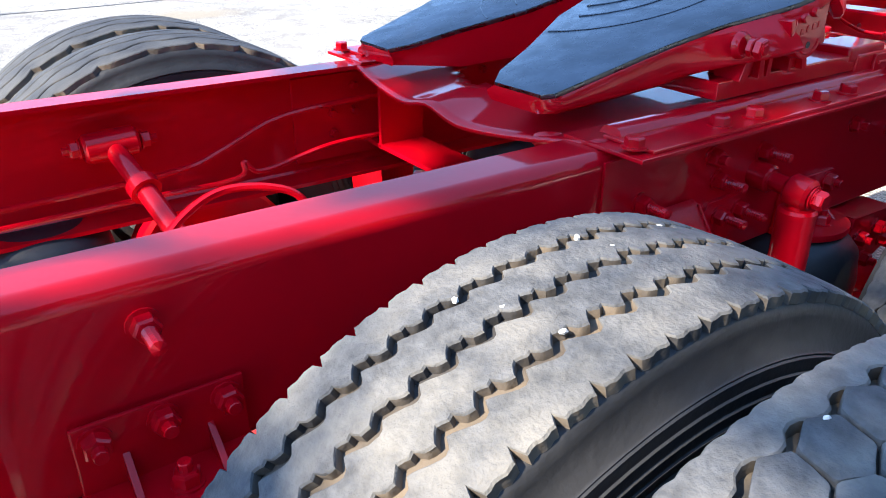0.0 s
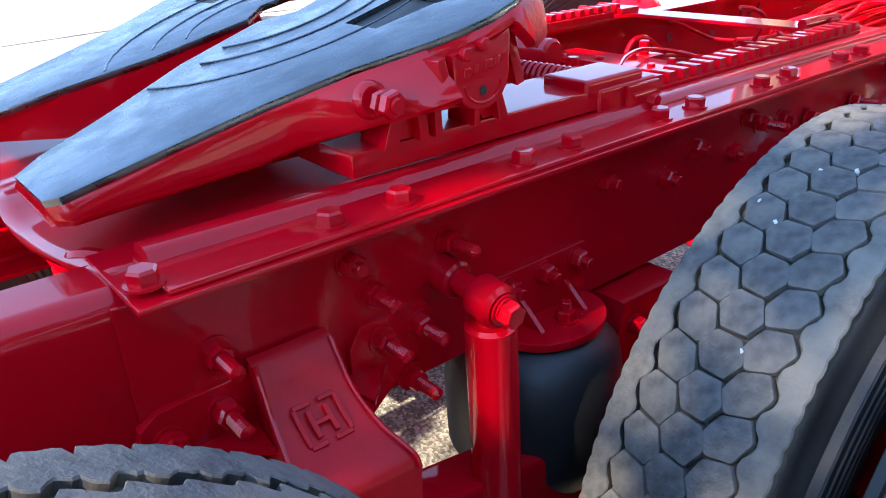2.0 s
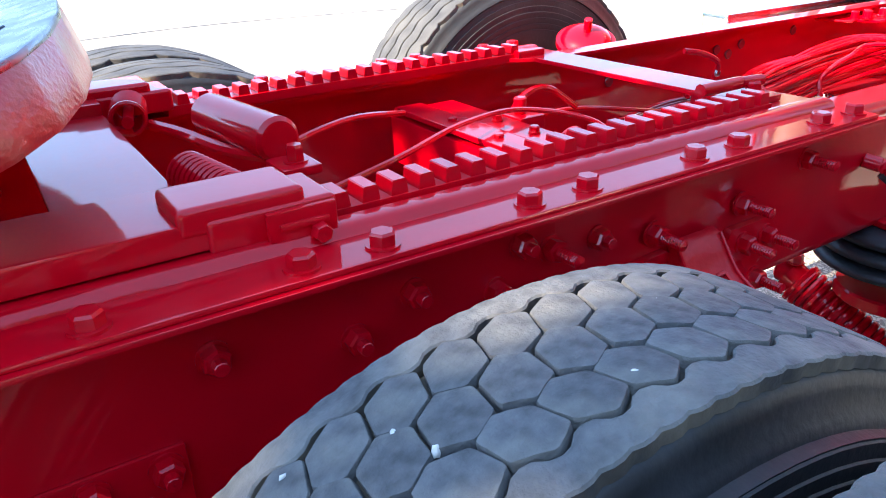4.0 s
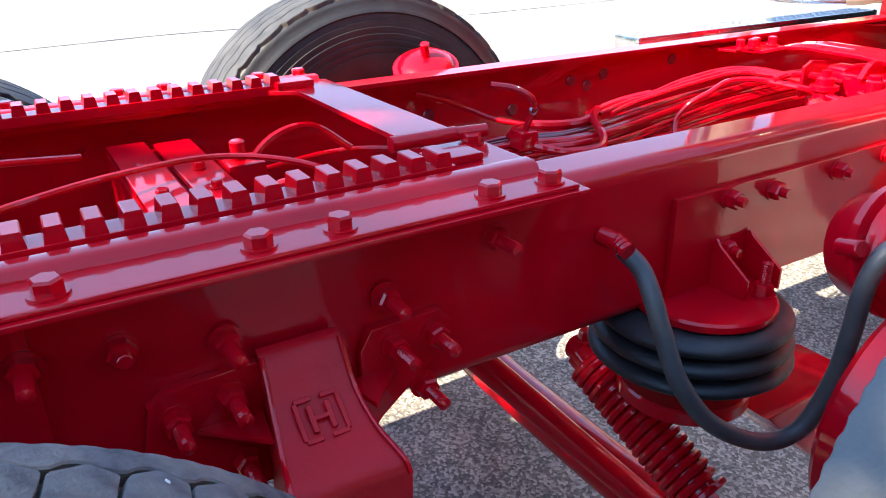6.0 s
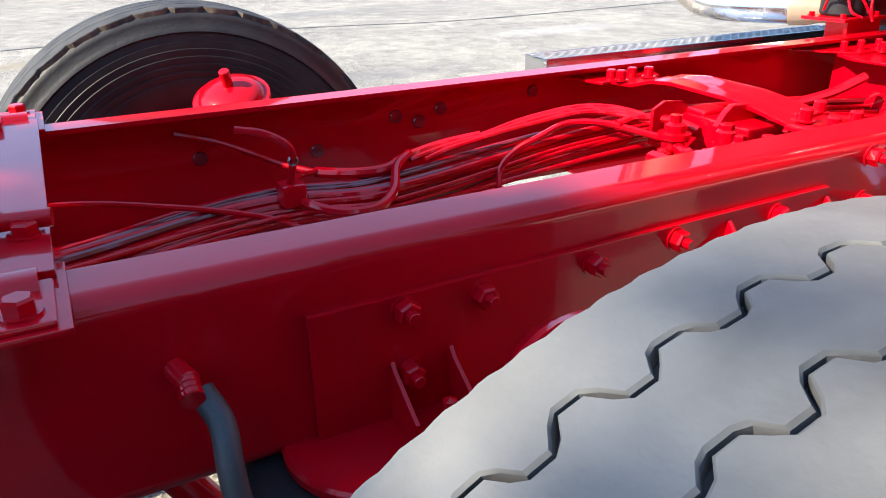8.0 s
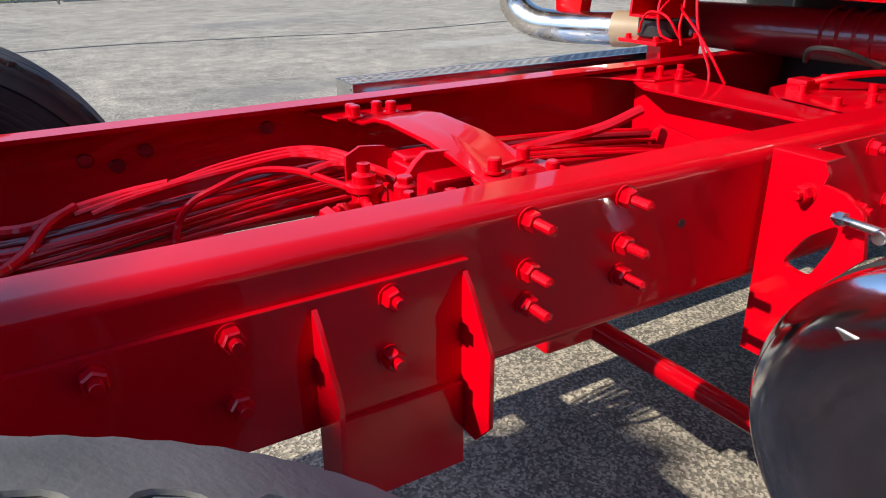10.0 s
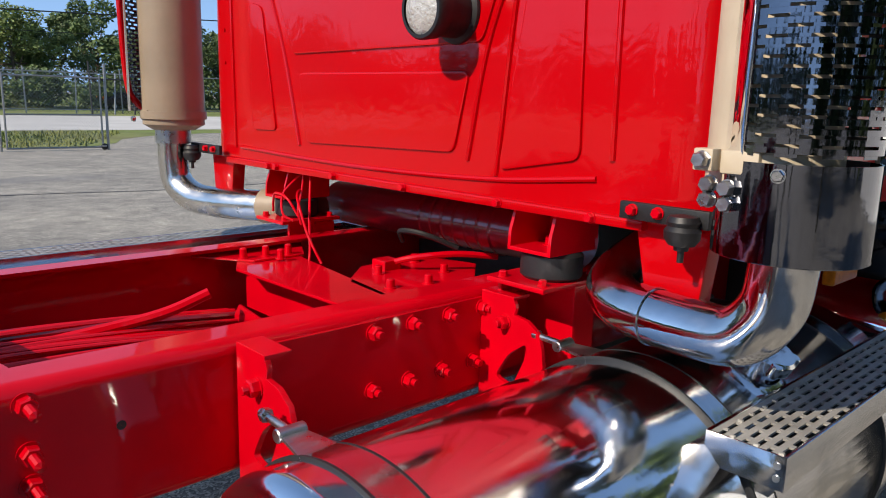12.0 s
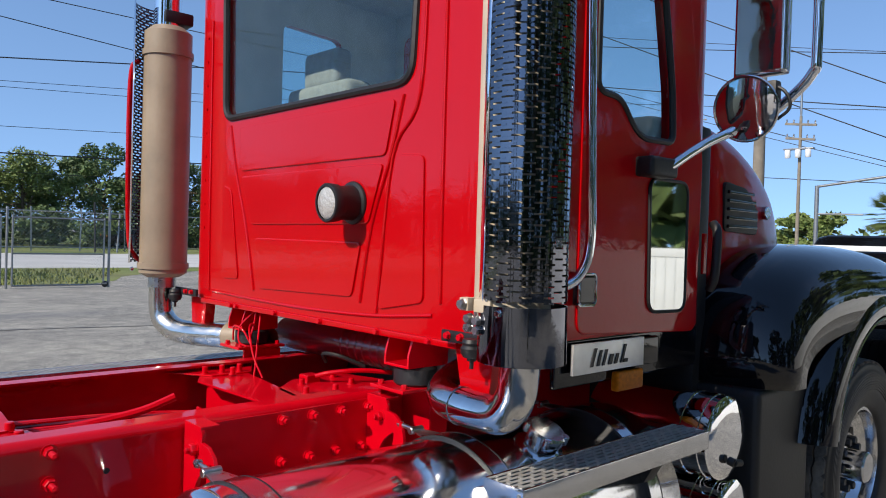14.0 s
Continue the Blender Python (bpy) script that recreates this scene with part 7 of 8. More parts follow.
def tank_bracket(x, t):
    arc = [(TY + (TR + 0.014) * math.cos(radians(a)), TZ + (TR + 0.014) * math.sin(radians(a))) for a in range(44, -11, -6)]
    bm = bmesh.new()
    prism(bm, [(-0.008, 0.60), (-0.008, 1.000), (-0.108, 0.998), (-0.118, 0.982), (-0.112, 0.962), (-0.150, 0.957), (-0.186, 0.935), (-0.198, 0.90)] + arc + [(-0.10, 0.60)], "x", x, x + t, 0.002)
    ob = part("tank_bracket", bm, RED, truck, "bright red cut-out tank bracket")
    cut = bmesh.new()
    prism(cut, rounded([(-0.060, 0.80), (-0.100, 0.865), (-0.155, 0.905), (-0.150, 0.865), (-0.115, 0.79)], 0.02), "x", x - 0.05, x + 0.05)
    carve(ob, [cut])
    bm = bmesh.new()
    box(bm, x, x + 0.055, -0.110, -0.008, 0.995, 1.003, 0.002)
    part("bracket_flange", bm, RED, ob)
    bolt("nut", (x, -0.085, 0.940), (-1, 0, 0), ob)
    return ob
tank_bracket(3.590, 0.012)
tank_bracket(4.225, 0.012)

# ---- running boards ----
def running_board(x0, x1, y0, y1, z, s):
    bm = perforated(x0, x1, y0 + 0.008, y1 - 0.008, lambda u, v: (u, v, z), 0.76, 0.046, 0.0085, 0.0205)
    tr = part("running_board", bm, BOARD, truck, "slotted bright metal running board", smooth=0)
    so = tr.modifiers.new("thickness", "SOLIDIFY")
    so.thickness = 0.004
    bm = bmesh.new()
    for a, b in ((y0, y0 + 0.008), (y1 - 0.008, y1)):
        box(bm, x0, x1, a, b, z - 0.060, z + 0.001, 0.002)
    box(bm, x0 - 0.004, x0, y0, y1, z - 0.060, z + 0.001, 0.001)
    box(bm, x1, x1 + 0.004, y0, y1, z - 0.060, z + 0.001, 0.001)
    part("board_edge", bm, STEEL, tr)
    bm = bmesh.new()
    box(bm, x0 + 0.01, x1 - 0.01, y0 + 0.012, y1 - 0.012, z - 0.05, z - 0.04)
    part("board_tray", bm, BLACK, tr)
    for k in range(2):
        bm = bmesh.new()
        cyl(bm, (x0 - 0.004, y0 + 0.014, z - 0.018 - 0.022 * k), (x0 - 0.0065, y0 + 0.014, z - 0.018 - 0.022 * k), 0.006, 10)
        part("rivet", bm, DULL, tr)
    for xs in (x0 + 0.09, x0 + 0.66):
        bm = bmesh.new()
        prism(bm, [(y0 + 0.02, z - 0.06), (y1 - 0.01, z - 0.06), (y1 + 0.02, z - 0.12), (y0 + 0.06, z - 0.13)] if s < 0 else [(y0 + 0.01, z - 0.06), (y1 - 0.02, z - 0.06), (y1 - 0.06, z - 0.13), (y0 - 0.02, z - 0.12)], "x", xs, xs + 0.06, 0.002)
        part("board_bracket", bm, STEEL if xs < x0 + 0.2 else BLACK, tr)
running_board(4.150, 5.115, -0.772, -0.632, 0.893, -1)
running_board(3.46, 5.10, 1.50, 1.64, 0.893, 1)
bm = bmesh.new()
lathe(bm, [(0, 0.001), (0, TR - 0.03), (0.02, TR), (1.55, TR), (1.58, TR - 0.03), (1.58, 0.001)], (3.50, YF - TY, TZ - 0.075), (6, YF - TY, TZ - 0.075), 64)
part("fuel_tank", bm, CHROME, truck, "polished round fuel tank on the far side")
# side reservoirs with bright end caps
for x, z, r in ((5.30, 0.835, 0.152), (5.36, 0.545, 0.125)):
    bm = bmesh.new()
    lathe(bm, [(0, 0.001), (0.004, r * 0.6), (0.012, r - 0.012), (0.020, r), (0.050, r), (0.052, r + 0.004), (0.066, r + 0.004), (0.068, r), (0.12, r), (0.122, r + 0.004), (0.132, r + 0.004), (0.134, r), (0.52, r), (0.52, 0.001)], (x, -0.762, z), (x, 1, z), 48)
    part("air_tank", bm, CHROME, truck, "chrome air reservoir with domed end", smooth=40)
bm = bmesh.new()
cyl(bm, (5.285, -0.764, 0.762), (5.285, -0.79, 0.755), 0.016, 12, edge=0.003)
cyl(bm, (5.285, -0.785, 0.757), (5.33, -0.79, 0.750), 0.013, 12, edge=0.003)
part("drain_valve", bm, BLACK, truck)

# ---- mirrors ----
bm = bmesh.new()
tube(bm, smooth_line([(5.055, YN - 0.055, 1.80), (5.24, -0.66, 1.905), (5.442, -0.758, 2.006), (5.474, -0.841, 2.068), (5.474, -0.934, 2.161), (5.468, -0.950, 2.265), (5.463, -0.950, 2.948)], 8), 0.019, 12)
arm_ = part("mirror_arm", bm, CHROME, truck, "chrome mirror arm bent outwards")
bm = bmesh.new()
box(bm, 4.93, 5.10, YN - 0.075, YN, 1.765, 1.835, 0.015, 3)
part("arm_bracket", bm, BLACK, arm_)
bm = bmesh.new()
box(bm, 5.345, 5.40, -0.890, -0.700, 2.150, 2.70, 0.015, 3)
mh = part("mirror_head", bm, STEEL, truck, "tall rectangular mirror in a bright frame")
bm = bmesh.new()
box(bm, 5.341, 5.345, -0.876, -0.714, 2.166, 2.68)
part("mirror_glass", bm, CHROME, mh, "mirror glass")
bm = bmesh.new()
MC = Vector((5.345, -0.756, 2.035))
MD = Vector((-0.97, -0.02, -0.2)).normalized()
lathe(bm, [(-0.035, 0.001), (-0.030, 0.06), (-0.005, 0.118), (0.006, 0.122), (0.010, 0.118), (0.008, 0.112)], MC, MC + MD, 40)
rm = part("round_mirror", bm, STEEL, truck, "round convex mirror with bright rim")
bm = bmesh.new()
lathe(bm, [(0.006, 0.113), (0.014, 0.08), (0.018, 0.04), (0.019, 0.001)], MC, MC + MD, 40)
part("mirror_glass", bm, CHROME, rm, "convex mirror glass")
bm = bmesh.new()
box(bm, 5.35, 5.40, -0.86, -0.79, 2.03, 2.13, 0.01)
tube(bm, smooth_line([(5.37, -0.80, 2.13), (5.37, -0.88, 2.09), (5.375, -0.90, 2.03), (5.37, -0.86, 1.99)]), 0.006, 8)
part("mirror_clamp", bm, BLACK, rm)

# ---- the yard: verge, road, far grass ----
def sheet(name, poly, z, mat, label, category):
    bm = bmesh.new()
    bm.faces.new([bm.verts.new((x, y, z)) for x, y in poly])
    return tagged(part(name, bm, mat), label, category, kind="structure")


sheet("grass_verge", [(-220, 20.35), (9.9, 20.35), (10.9, 21.6), (11.7, 23.4), (13.2, 25.0), (15.9, 26.4), (30, 28.9), (30, 29.3), (-220, 29.3)],
      GZ + 0.006, GRASS, "strip of mown dry grass behind the gate", "grass")
sheet("road", [(-220, 29.3), (260, 29.3), (260, 47), (-220, 47)], GZ + 0.010, CONCRETE, "pale bleached concrete road past the yard", "road")
sheet("far_grass", [(-260, 47), (280, 47), (280, 260), (-260, 260)], GZ + 0.012, GRASS, "wide mown grass beyond the road", "grass")

# overhead line's shadow across the yard, drawn as a thin black strip
def wire_shadow_strip():
    bm = bmesh.new()
    line = smooth_line([(-14, 9.9, 0), (-6, 10.3, 0), (0.1, 10.4, 0), (3.5, 10.9, 0), (6, 10.6, 0), (8.3, 10.2, 0), (14, 10.6, 0), (22, 10.1, 0)], 12)
    rng = random.Random(4)
    rows = []
    for p in line:
        w = rng.uniform(0.018, 0.045)
        rows.append((bm.verts.new((p.x, p.y - w, GZ + 0.004)), bm.verts.new((p.x, p.y + w, GZ + 0.004))))
    for a, b in zip(rows, rows[1:]):
        bm.faces.new((a[0], b[0], b[1], a[1]))
    return tagged(part("tar_joint", bm, WIRE), "thin black strip drawn as a power line's shadow on the asphalt", "joint", kind="structure")

wire_shadow_strip()


def grass_tufts():
    rng = random.Random(11)
    verts, faces = [], []
    for i in range(7000):
        x, y = rng.uniform(-6, 13), rng.uniform(20.2, 28)
        if x > 9.6 + (y - 20.2) * 0.5:
            continue
        h, a = rng.uniform(0.04, 0.15) * (1.7 if y < 20.7 else 1), rng.uniform(0, 6.28)
        dx, dy, lx, ly = math.cos(a) * 0.03, math.sin(a) * 0.03, rng.uniform(-0.05, 0.05), rng.uniform(-0.05, 0.05)
        k = len(verts)
        verts += [(x - dx, y - dy, GZ), (x + dx, y + dy, GZ), (x + lx, y + ly, GZ + h)]
        faces.append((k, k + 1, k + 2))
    me = bpy.data.meshes.new("grass_tufts")
    me.from_pydata(verts, [], faces)
    me.materials.append(GRASS)
    tagged(obj("grass_tufts", me), "uneven dry tufts of grass along the fence", "grass", kind="stuff")

grass_tufts()


# ---- chain-link gate and fence ----
def link_mesh(bm, x0, x1, y, z0, z1, pitch, r):
    """Crossing wires between two posts, three-sided, weaving a little in depth."""
    h = z1 - z0
    n = int((x1 - x0 + h) / pitch)
    for way in (1, -1):
        for i in range(n + 1):
            s = x0 - h + i * pitch if way > 0 else x0 + i * pitch
            a, b = (s, z0), (s + way * h, z1)
            lo, hi = (a, b) if a[0] < b[0] else (b, a)
            def cut(x):
                t = (x - lo[0]) / (hi[0] - lo[0])
                return (x, lo[1] + (hi[1] - lo[1]) * t)
            if hi[0] <= x0 or lo[0] >= x1:
                continue
            lo2 = cut(x0) if lo[0] < x0 else lo
            hi2 = cut(x1) if hi[0] > x1 else hi
            tube(bm, [(lo2[0], y + way * r, lo2[1]), (hi2[0], y + way * r, hi2[1])], r, 3, caps=False)


def bar(name, a, b, r, mat, parent, seg=10, label=""):
    bm = bmesh.new()
    cyl(bm, a, b, r, seg, edge=r * 0.15)
    return part(name, bm, mat, parent, label)


def gate_leaf(x0, x1, y, label):
    g = thing("gate", (x0, y, GZ), label, "gate", "leaves of the yard gate")
    for x in (x0, x1):
        bar("upright", (x, y, GZ + 0.06), (x, y, 1.83), 0.024, GALV, g)
    for z in (0.02, 0.84, 1.77):
        bar("rail", (x0, y, z), (x1, y, z), 0.021, GALV, g)
    bm = bmesh.new()
    link_mesh(bm, x0, x1, y + 0.03, 0.02, 1.95, 0.085, 0.0024)
    part("wire_mesh", bm, GALV, g, "woven chain-link wire", smooth=0)
    return g

leaf = gate_leaf(7.45, 9.66, 19.0, "galvanised chain-link gate leaf on a small wheel")
bm = bmesh.new()
lathe(bm, [(0, 0.02), (0, 0.07), (0.012, 0.085), (0.038, 0.085), (0.05, 0.07), (0.05, 0.02)], (9.70, 18.97, GZ + 0.085), (9.70, 19.02, GZ + 0.085), 22)
part("wheel", bm, RUBBER, leaf, "black rubber gate wheel")
bm = bmesh.new()
box(bm, 9.62, 9.74, 18.955, 19.035, 0.03, 0.07, 0.006)
part("wheel_fork", bm, GALV, leaf)
gate_leaf(4.1, 7.22, 19.15, "galvanised chain-link gate leaf standing closed")


def fence_post(x, y, h, r=0.03, label="galvanised steel fence post with a cap", group="posts of the yard fence"):
    p = thing("fence_post", (x, y, GZ), label, "post", group)
    bar("tube", (x, y, GZ), (x, y, h), r, GALV, p, 12)
    bm = bmesh.new()
    lathe(bm, [(0, r * 1.15), (0.02, r * 1.15), (0.04, r * 0.6), (0.046, 0.0005)], (x, y, h), (x, y, h + 0.05), 12)
    part("cap", bm, GALV, p)

fence_post(9.80, 19.02, 2.08, 0.034)
fence_post(7.34, 19.08, 1.98, 0.030)
for i in range(5):
    fence_post(4.0 - 3.0 * i, 19.2, 2.0, 0.030)
fn = thing("fence", (-3, 19.2, GZ), "long chain-link fence between galvanised posts", "fence")
bm = bmesh.new()
link_mesh(bm, -8.0, 4.0, 19.24, 0.0, 1.95, 0.12, 0.003)
part("wire_mesh", bm, GALV, fn, smooth=0)
for z in (0.05, 1.95):
    bar("rail", (-8.0, 19.2, z), (4.0, 19.2, z), 0.02, GALV, fn)

# white plank fence off the near side, mirrored in the cab door
wf = thing("plank_fence", (12.8, -7.5, GZ), "white vinyl plank fence with capped posts along the yard", "fence")
fa, fb = Vector((10.9, -13.5, GZ)), Vector((14.6, -1.6, GZ))
bays = 5
way_ = (fb - fa).normalized()
def fence_piece(name, u0, u1, t0, t1, z0, z1, bevel=0.004):
    bm = bmesh.new()
    box(bm, u0, u1, t0, t1, z0, z1, bevel, m=Matrix.Translation(fa) @ Matrix.Rotation(math.atan2(way_.y, way_.x), 4, "Z"))
    part(name, bm, VINYL, wf)
bay = (fb - fa).length / bays
for i in range(bays + 1):
    fence_piece("post", bay * i - 0.065, bay * i + 0.065, -0.065, 0.065, 0.0, 1.60, 0.01)
for i in range(bays):
    for z0 in (0.06, 1.40):
        fence_piece("rail", bay * i + 0.067, bay * (i + 1) - 0.067, -0.025, 0.025, z0, z0 + 0.14)
    for k in range(15):
        w = (bay - 0.134) / 15
        u = bay * i + 0.067 + w * k
        fence_piece("plank", u + 0.003, u + w - 0.003, -0.011, 0.011, 0.20, 1.40, 0.003)

# the dark boundary fence beyond the road
ff = thing("far_fence", (15, 52, GZ), "tall dark chain-link boundary fence beyond the road", "fence")
bm = bmesh.new()
link_mesh(bm, -20, 45, 52, 0.1, 2.6, 0.42, 0.012)
part("wire_mesh", bm, WIRE, ff, smooth=0)
rng = random.Random(8)
for i in range(22):
    x = -20 + 3.0 * i
    bar("post", (x, 52, GZ), (x + rng.uniform(-0.1, 0.1), 52, 2.9), 0.05, GALV, ff, 8)
for z in (0.2, 2.6):
    bar("rail", (-20, 52, z), (45, 52, z), 0.04, GALV, ff, 8)
for i, (x, lean, h) in enumerate([(19.2, 0.0, 3.3), (20.6, 0.25, 2.6), (21.9, 0.15, 2.6), (22.7, -0.1, 2.8), (24.2, 0.1, 2.4), (25.0, 0.0, 2.4)]):
    lp = thing("spare_post", (x, 49.5, GZ), "spare steel post leaning in a stack of fence panels", "post", "spare fence posts")
    bar("tube", (x, 49.5, GZ), (x + lean, 49.8, h), 0.06, GALV if i % 2 else WIRE, lp, 8)
pp = thing("mesh_roll", (22, 49.6, GZ), "dark rolled mesh fence panel standing on the grass", "fence panel")
bm = bmesh.new()
link_mesh(bm, 19.2, 25.2, 49.62, 0.0, 2.2, 0.22, 0.012)
part("wire_mesh", bm, WIRE, pp, smooth=0)
bar("rail", (19.2, 49.62, 2.2), (25.2, 49.62, 2.2), 0.05, WIRE, pp, 8)


# ---- trees ----
def leaf_cloud(rng, blobs, count, size, flat=0.6):
    """Small bent leaf faces gathered in uneven blobs (centre, radii)."""
    verts, faces = [], []
    for i in range(count):
        c, r = blobs[rng.randrange(len(blobs))]
        while True:
            u = Vector((rng.uniform(-1, 1), rng.uniform(-1, 1), rng.uniform(-1, 1)))
            if 0.25 < u.length < 1:
                break
        p = Vector((c[0] + u.x * r[0], c[1] + u.y * r[1], c[2] + u.z * r[2]))
        a = Vector((rng.gauss(0, 1), rng.gauss(0, 1), rng.gauss(0, flat))).normalized()
        b = a.cross(Vector((rng.gauss(0, 1), rng.gauss(0, 1), rng.gauss(0, 1)))).normalized()
        s = size * rng.uniform(0.5, 1.3)
        k = len(verts)
        verts += [tuple(p - a * s), tuple(p + b * s * 0.45), tuple(p + a * s), tuple(p - b * s * 0.45)]
        faces.append((k, k + 1, k + 2, k + 3))
    return verts, faces


def tree(name, at, height, spread, seed, count, size, mat, label, category="tree", group="", low=0.3):
    """Tapered trunk, forked limbs, and a crown of small leaves gathered at the limb ends."""
    rng = random.Random(seed)
    t = thing(name, at, label, category, group)
    x, y, z = at
    bm = bmesh.new()
    r0 = height * 0.022 + 0.04
    bend = [(x + rng.uniform(-0.1, 0.1) * i, y + rng.uniform(-0.1, 0.1) * i, z - 0.05 + height * 0.62 * i / 4) for i in range(5)]
    tube(bm, smooth_line(bend, 4), lambda s: r0 * (1 - 0.65 * s), 9)
    part("trunk", bm, BARK, t)
    blobs = []
    for i in range(13):
        a = i * 2.4 + rng.uniform(-0.4, 0.4)
        f = rng.uniform(low, 0.95)
        base = Vector(bend[1]).lerp(Vector(bend[4]), rng.uniform(0.2, 1))
        reach = spread * rng.uniform(0.35, 0.85) * math.sin(math.pi * min(1, 0.25 + 0.7 * f)) ** 0.5
        tip = Vector((x + math.cos(a) * reach, y + math.sin(a) * reach, max(base.z + 0.3, z + height * f)))
        bm = bmesh.new()
        tube(bm, smooth_line([base, base.lerp(tip, 0.5) + Vector((0, 0, -0.2)), tip], 4), lambda s: r0 * 0.42 * (1 - 0.8 * s), 6)
        part("limb", bm, BARK, t)
        blobs.append((tip, [spread * rng.uniform(0.2, 0.42), spread * rng.uniform(0.2, 0.42), height * rng.uniform(0.08, 0.16)]))
    verts, faces = leaf_cloud(rng, blobs, count, size)
    me = bpy.data.meshes.new("crown")
    me.from_pydata(verts, [], faces)
    me.materials.append(mat)
    obj("crown", me, t)
    return t


# tree line beyond the grass
rng = random.Random(21)
first = []
for k, (mat, word) in enumerate(((LEAF, "dark green"), (LEAF_LIGHT, "olive green"), (LEAF, "deep green"))):
    first.append(tree("tree", (0, 0, GZ), 6.6 + 0.8 * k, 3.4 + 0.4 * k, 30 + k, 7500, 0.15, mat, word + " broad-leaved tree in the row beyond the road", "tree", "trees beyond the road", low=0.22))
spots = []
for i in range(15):
    spots.append((4 + 3.9 * i + rng.uniform(-1, 1), 74 + rng.uniform(-4, 5), rng.uniform(0.85, 1.15) + (0.35 if i == 6 else 0)))
for i, (x, y, s) in reversed(list(enumerate(spots))):
    m = Matrix.LocRotScale((x, y, GZ), Euler((0, 0, rng.uniform(0, 6.28))), (s, s, s))
    if i < 3:
        first[i].matrix_world = m
    else:
        copy_thing(first[i % 3], m)


def woods(name, rows, count, size, mat, label, seed):
    """One uneven bank of leaves along an arc: (angle from, angle to, distance, height)."""
    rng = random.Random(seed)
    blobs = []
    for a0, a1, dist, h in rows:
        n = int((a1 - a0) * dist * 0.0174 / 2.2)
        for i in range(n):
            a = radians(a0 + (a1 - a0) * (i + rng.random()) / n)
            d = dist + rng.uniform(-0.07, 0.07) * dist
            hh = h * rng.uniform(0.55, 1.1)
            for z in (0.25, 0.6, 0.85):
                blobs.append(((3 + math.cos(a) * d, math.sin(a) * d, GZ + hh * z), (rng.uniform(1.5, 2.8), rng.uniform(1.5, 2.8), hh * 0.22)))
    verts, faces = leaf_cloud(rng, blobs, count, size)
    me = bpy.data.meshes.new(name)
    me.from_pydata(verts, [], faces)
    me.materials.append(mat)
    tagged(obj(name, me), label, "woods", kind="stuff")

woods("undergrowth", [(48, 92, 80, 6.8), (48, 92, 70, 3.2)], 38000, 0.24, LEAF, "dense dark green undergrowth below the trees", 3)
# the two unseen banks at 19 m are raised to block sky light
woods("woods", [(92, 205, 85, 9.5), (212, 285, 19, 9.5), (285, 345, 19, 13.0), (26, 48, 100, 6.0)], 42000, 0.7, LEAF, "green woods round the yard, close and tall on the unseen near side", 5)
woods("hedge", [(-15, 26, 96, 4.6)], 6000, 0.5, LEAF_LIGHT, "low distant olive green scrub", 6)
tree("tree", (92, 31.5, GZ), 5.6, 4.6, 77, 5200, 0.34, LEAF_LIGHT, "rounded olive green tree beyond the yard", "tree", "", low=0.25)
tree("tree", (100, 41, GZ), 5.2, 4.2, 78, 4600, 0.34, LEAF_LIGHT, "pale green tree beyond the utility pole", "tree", "", low=0.25)


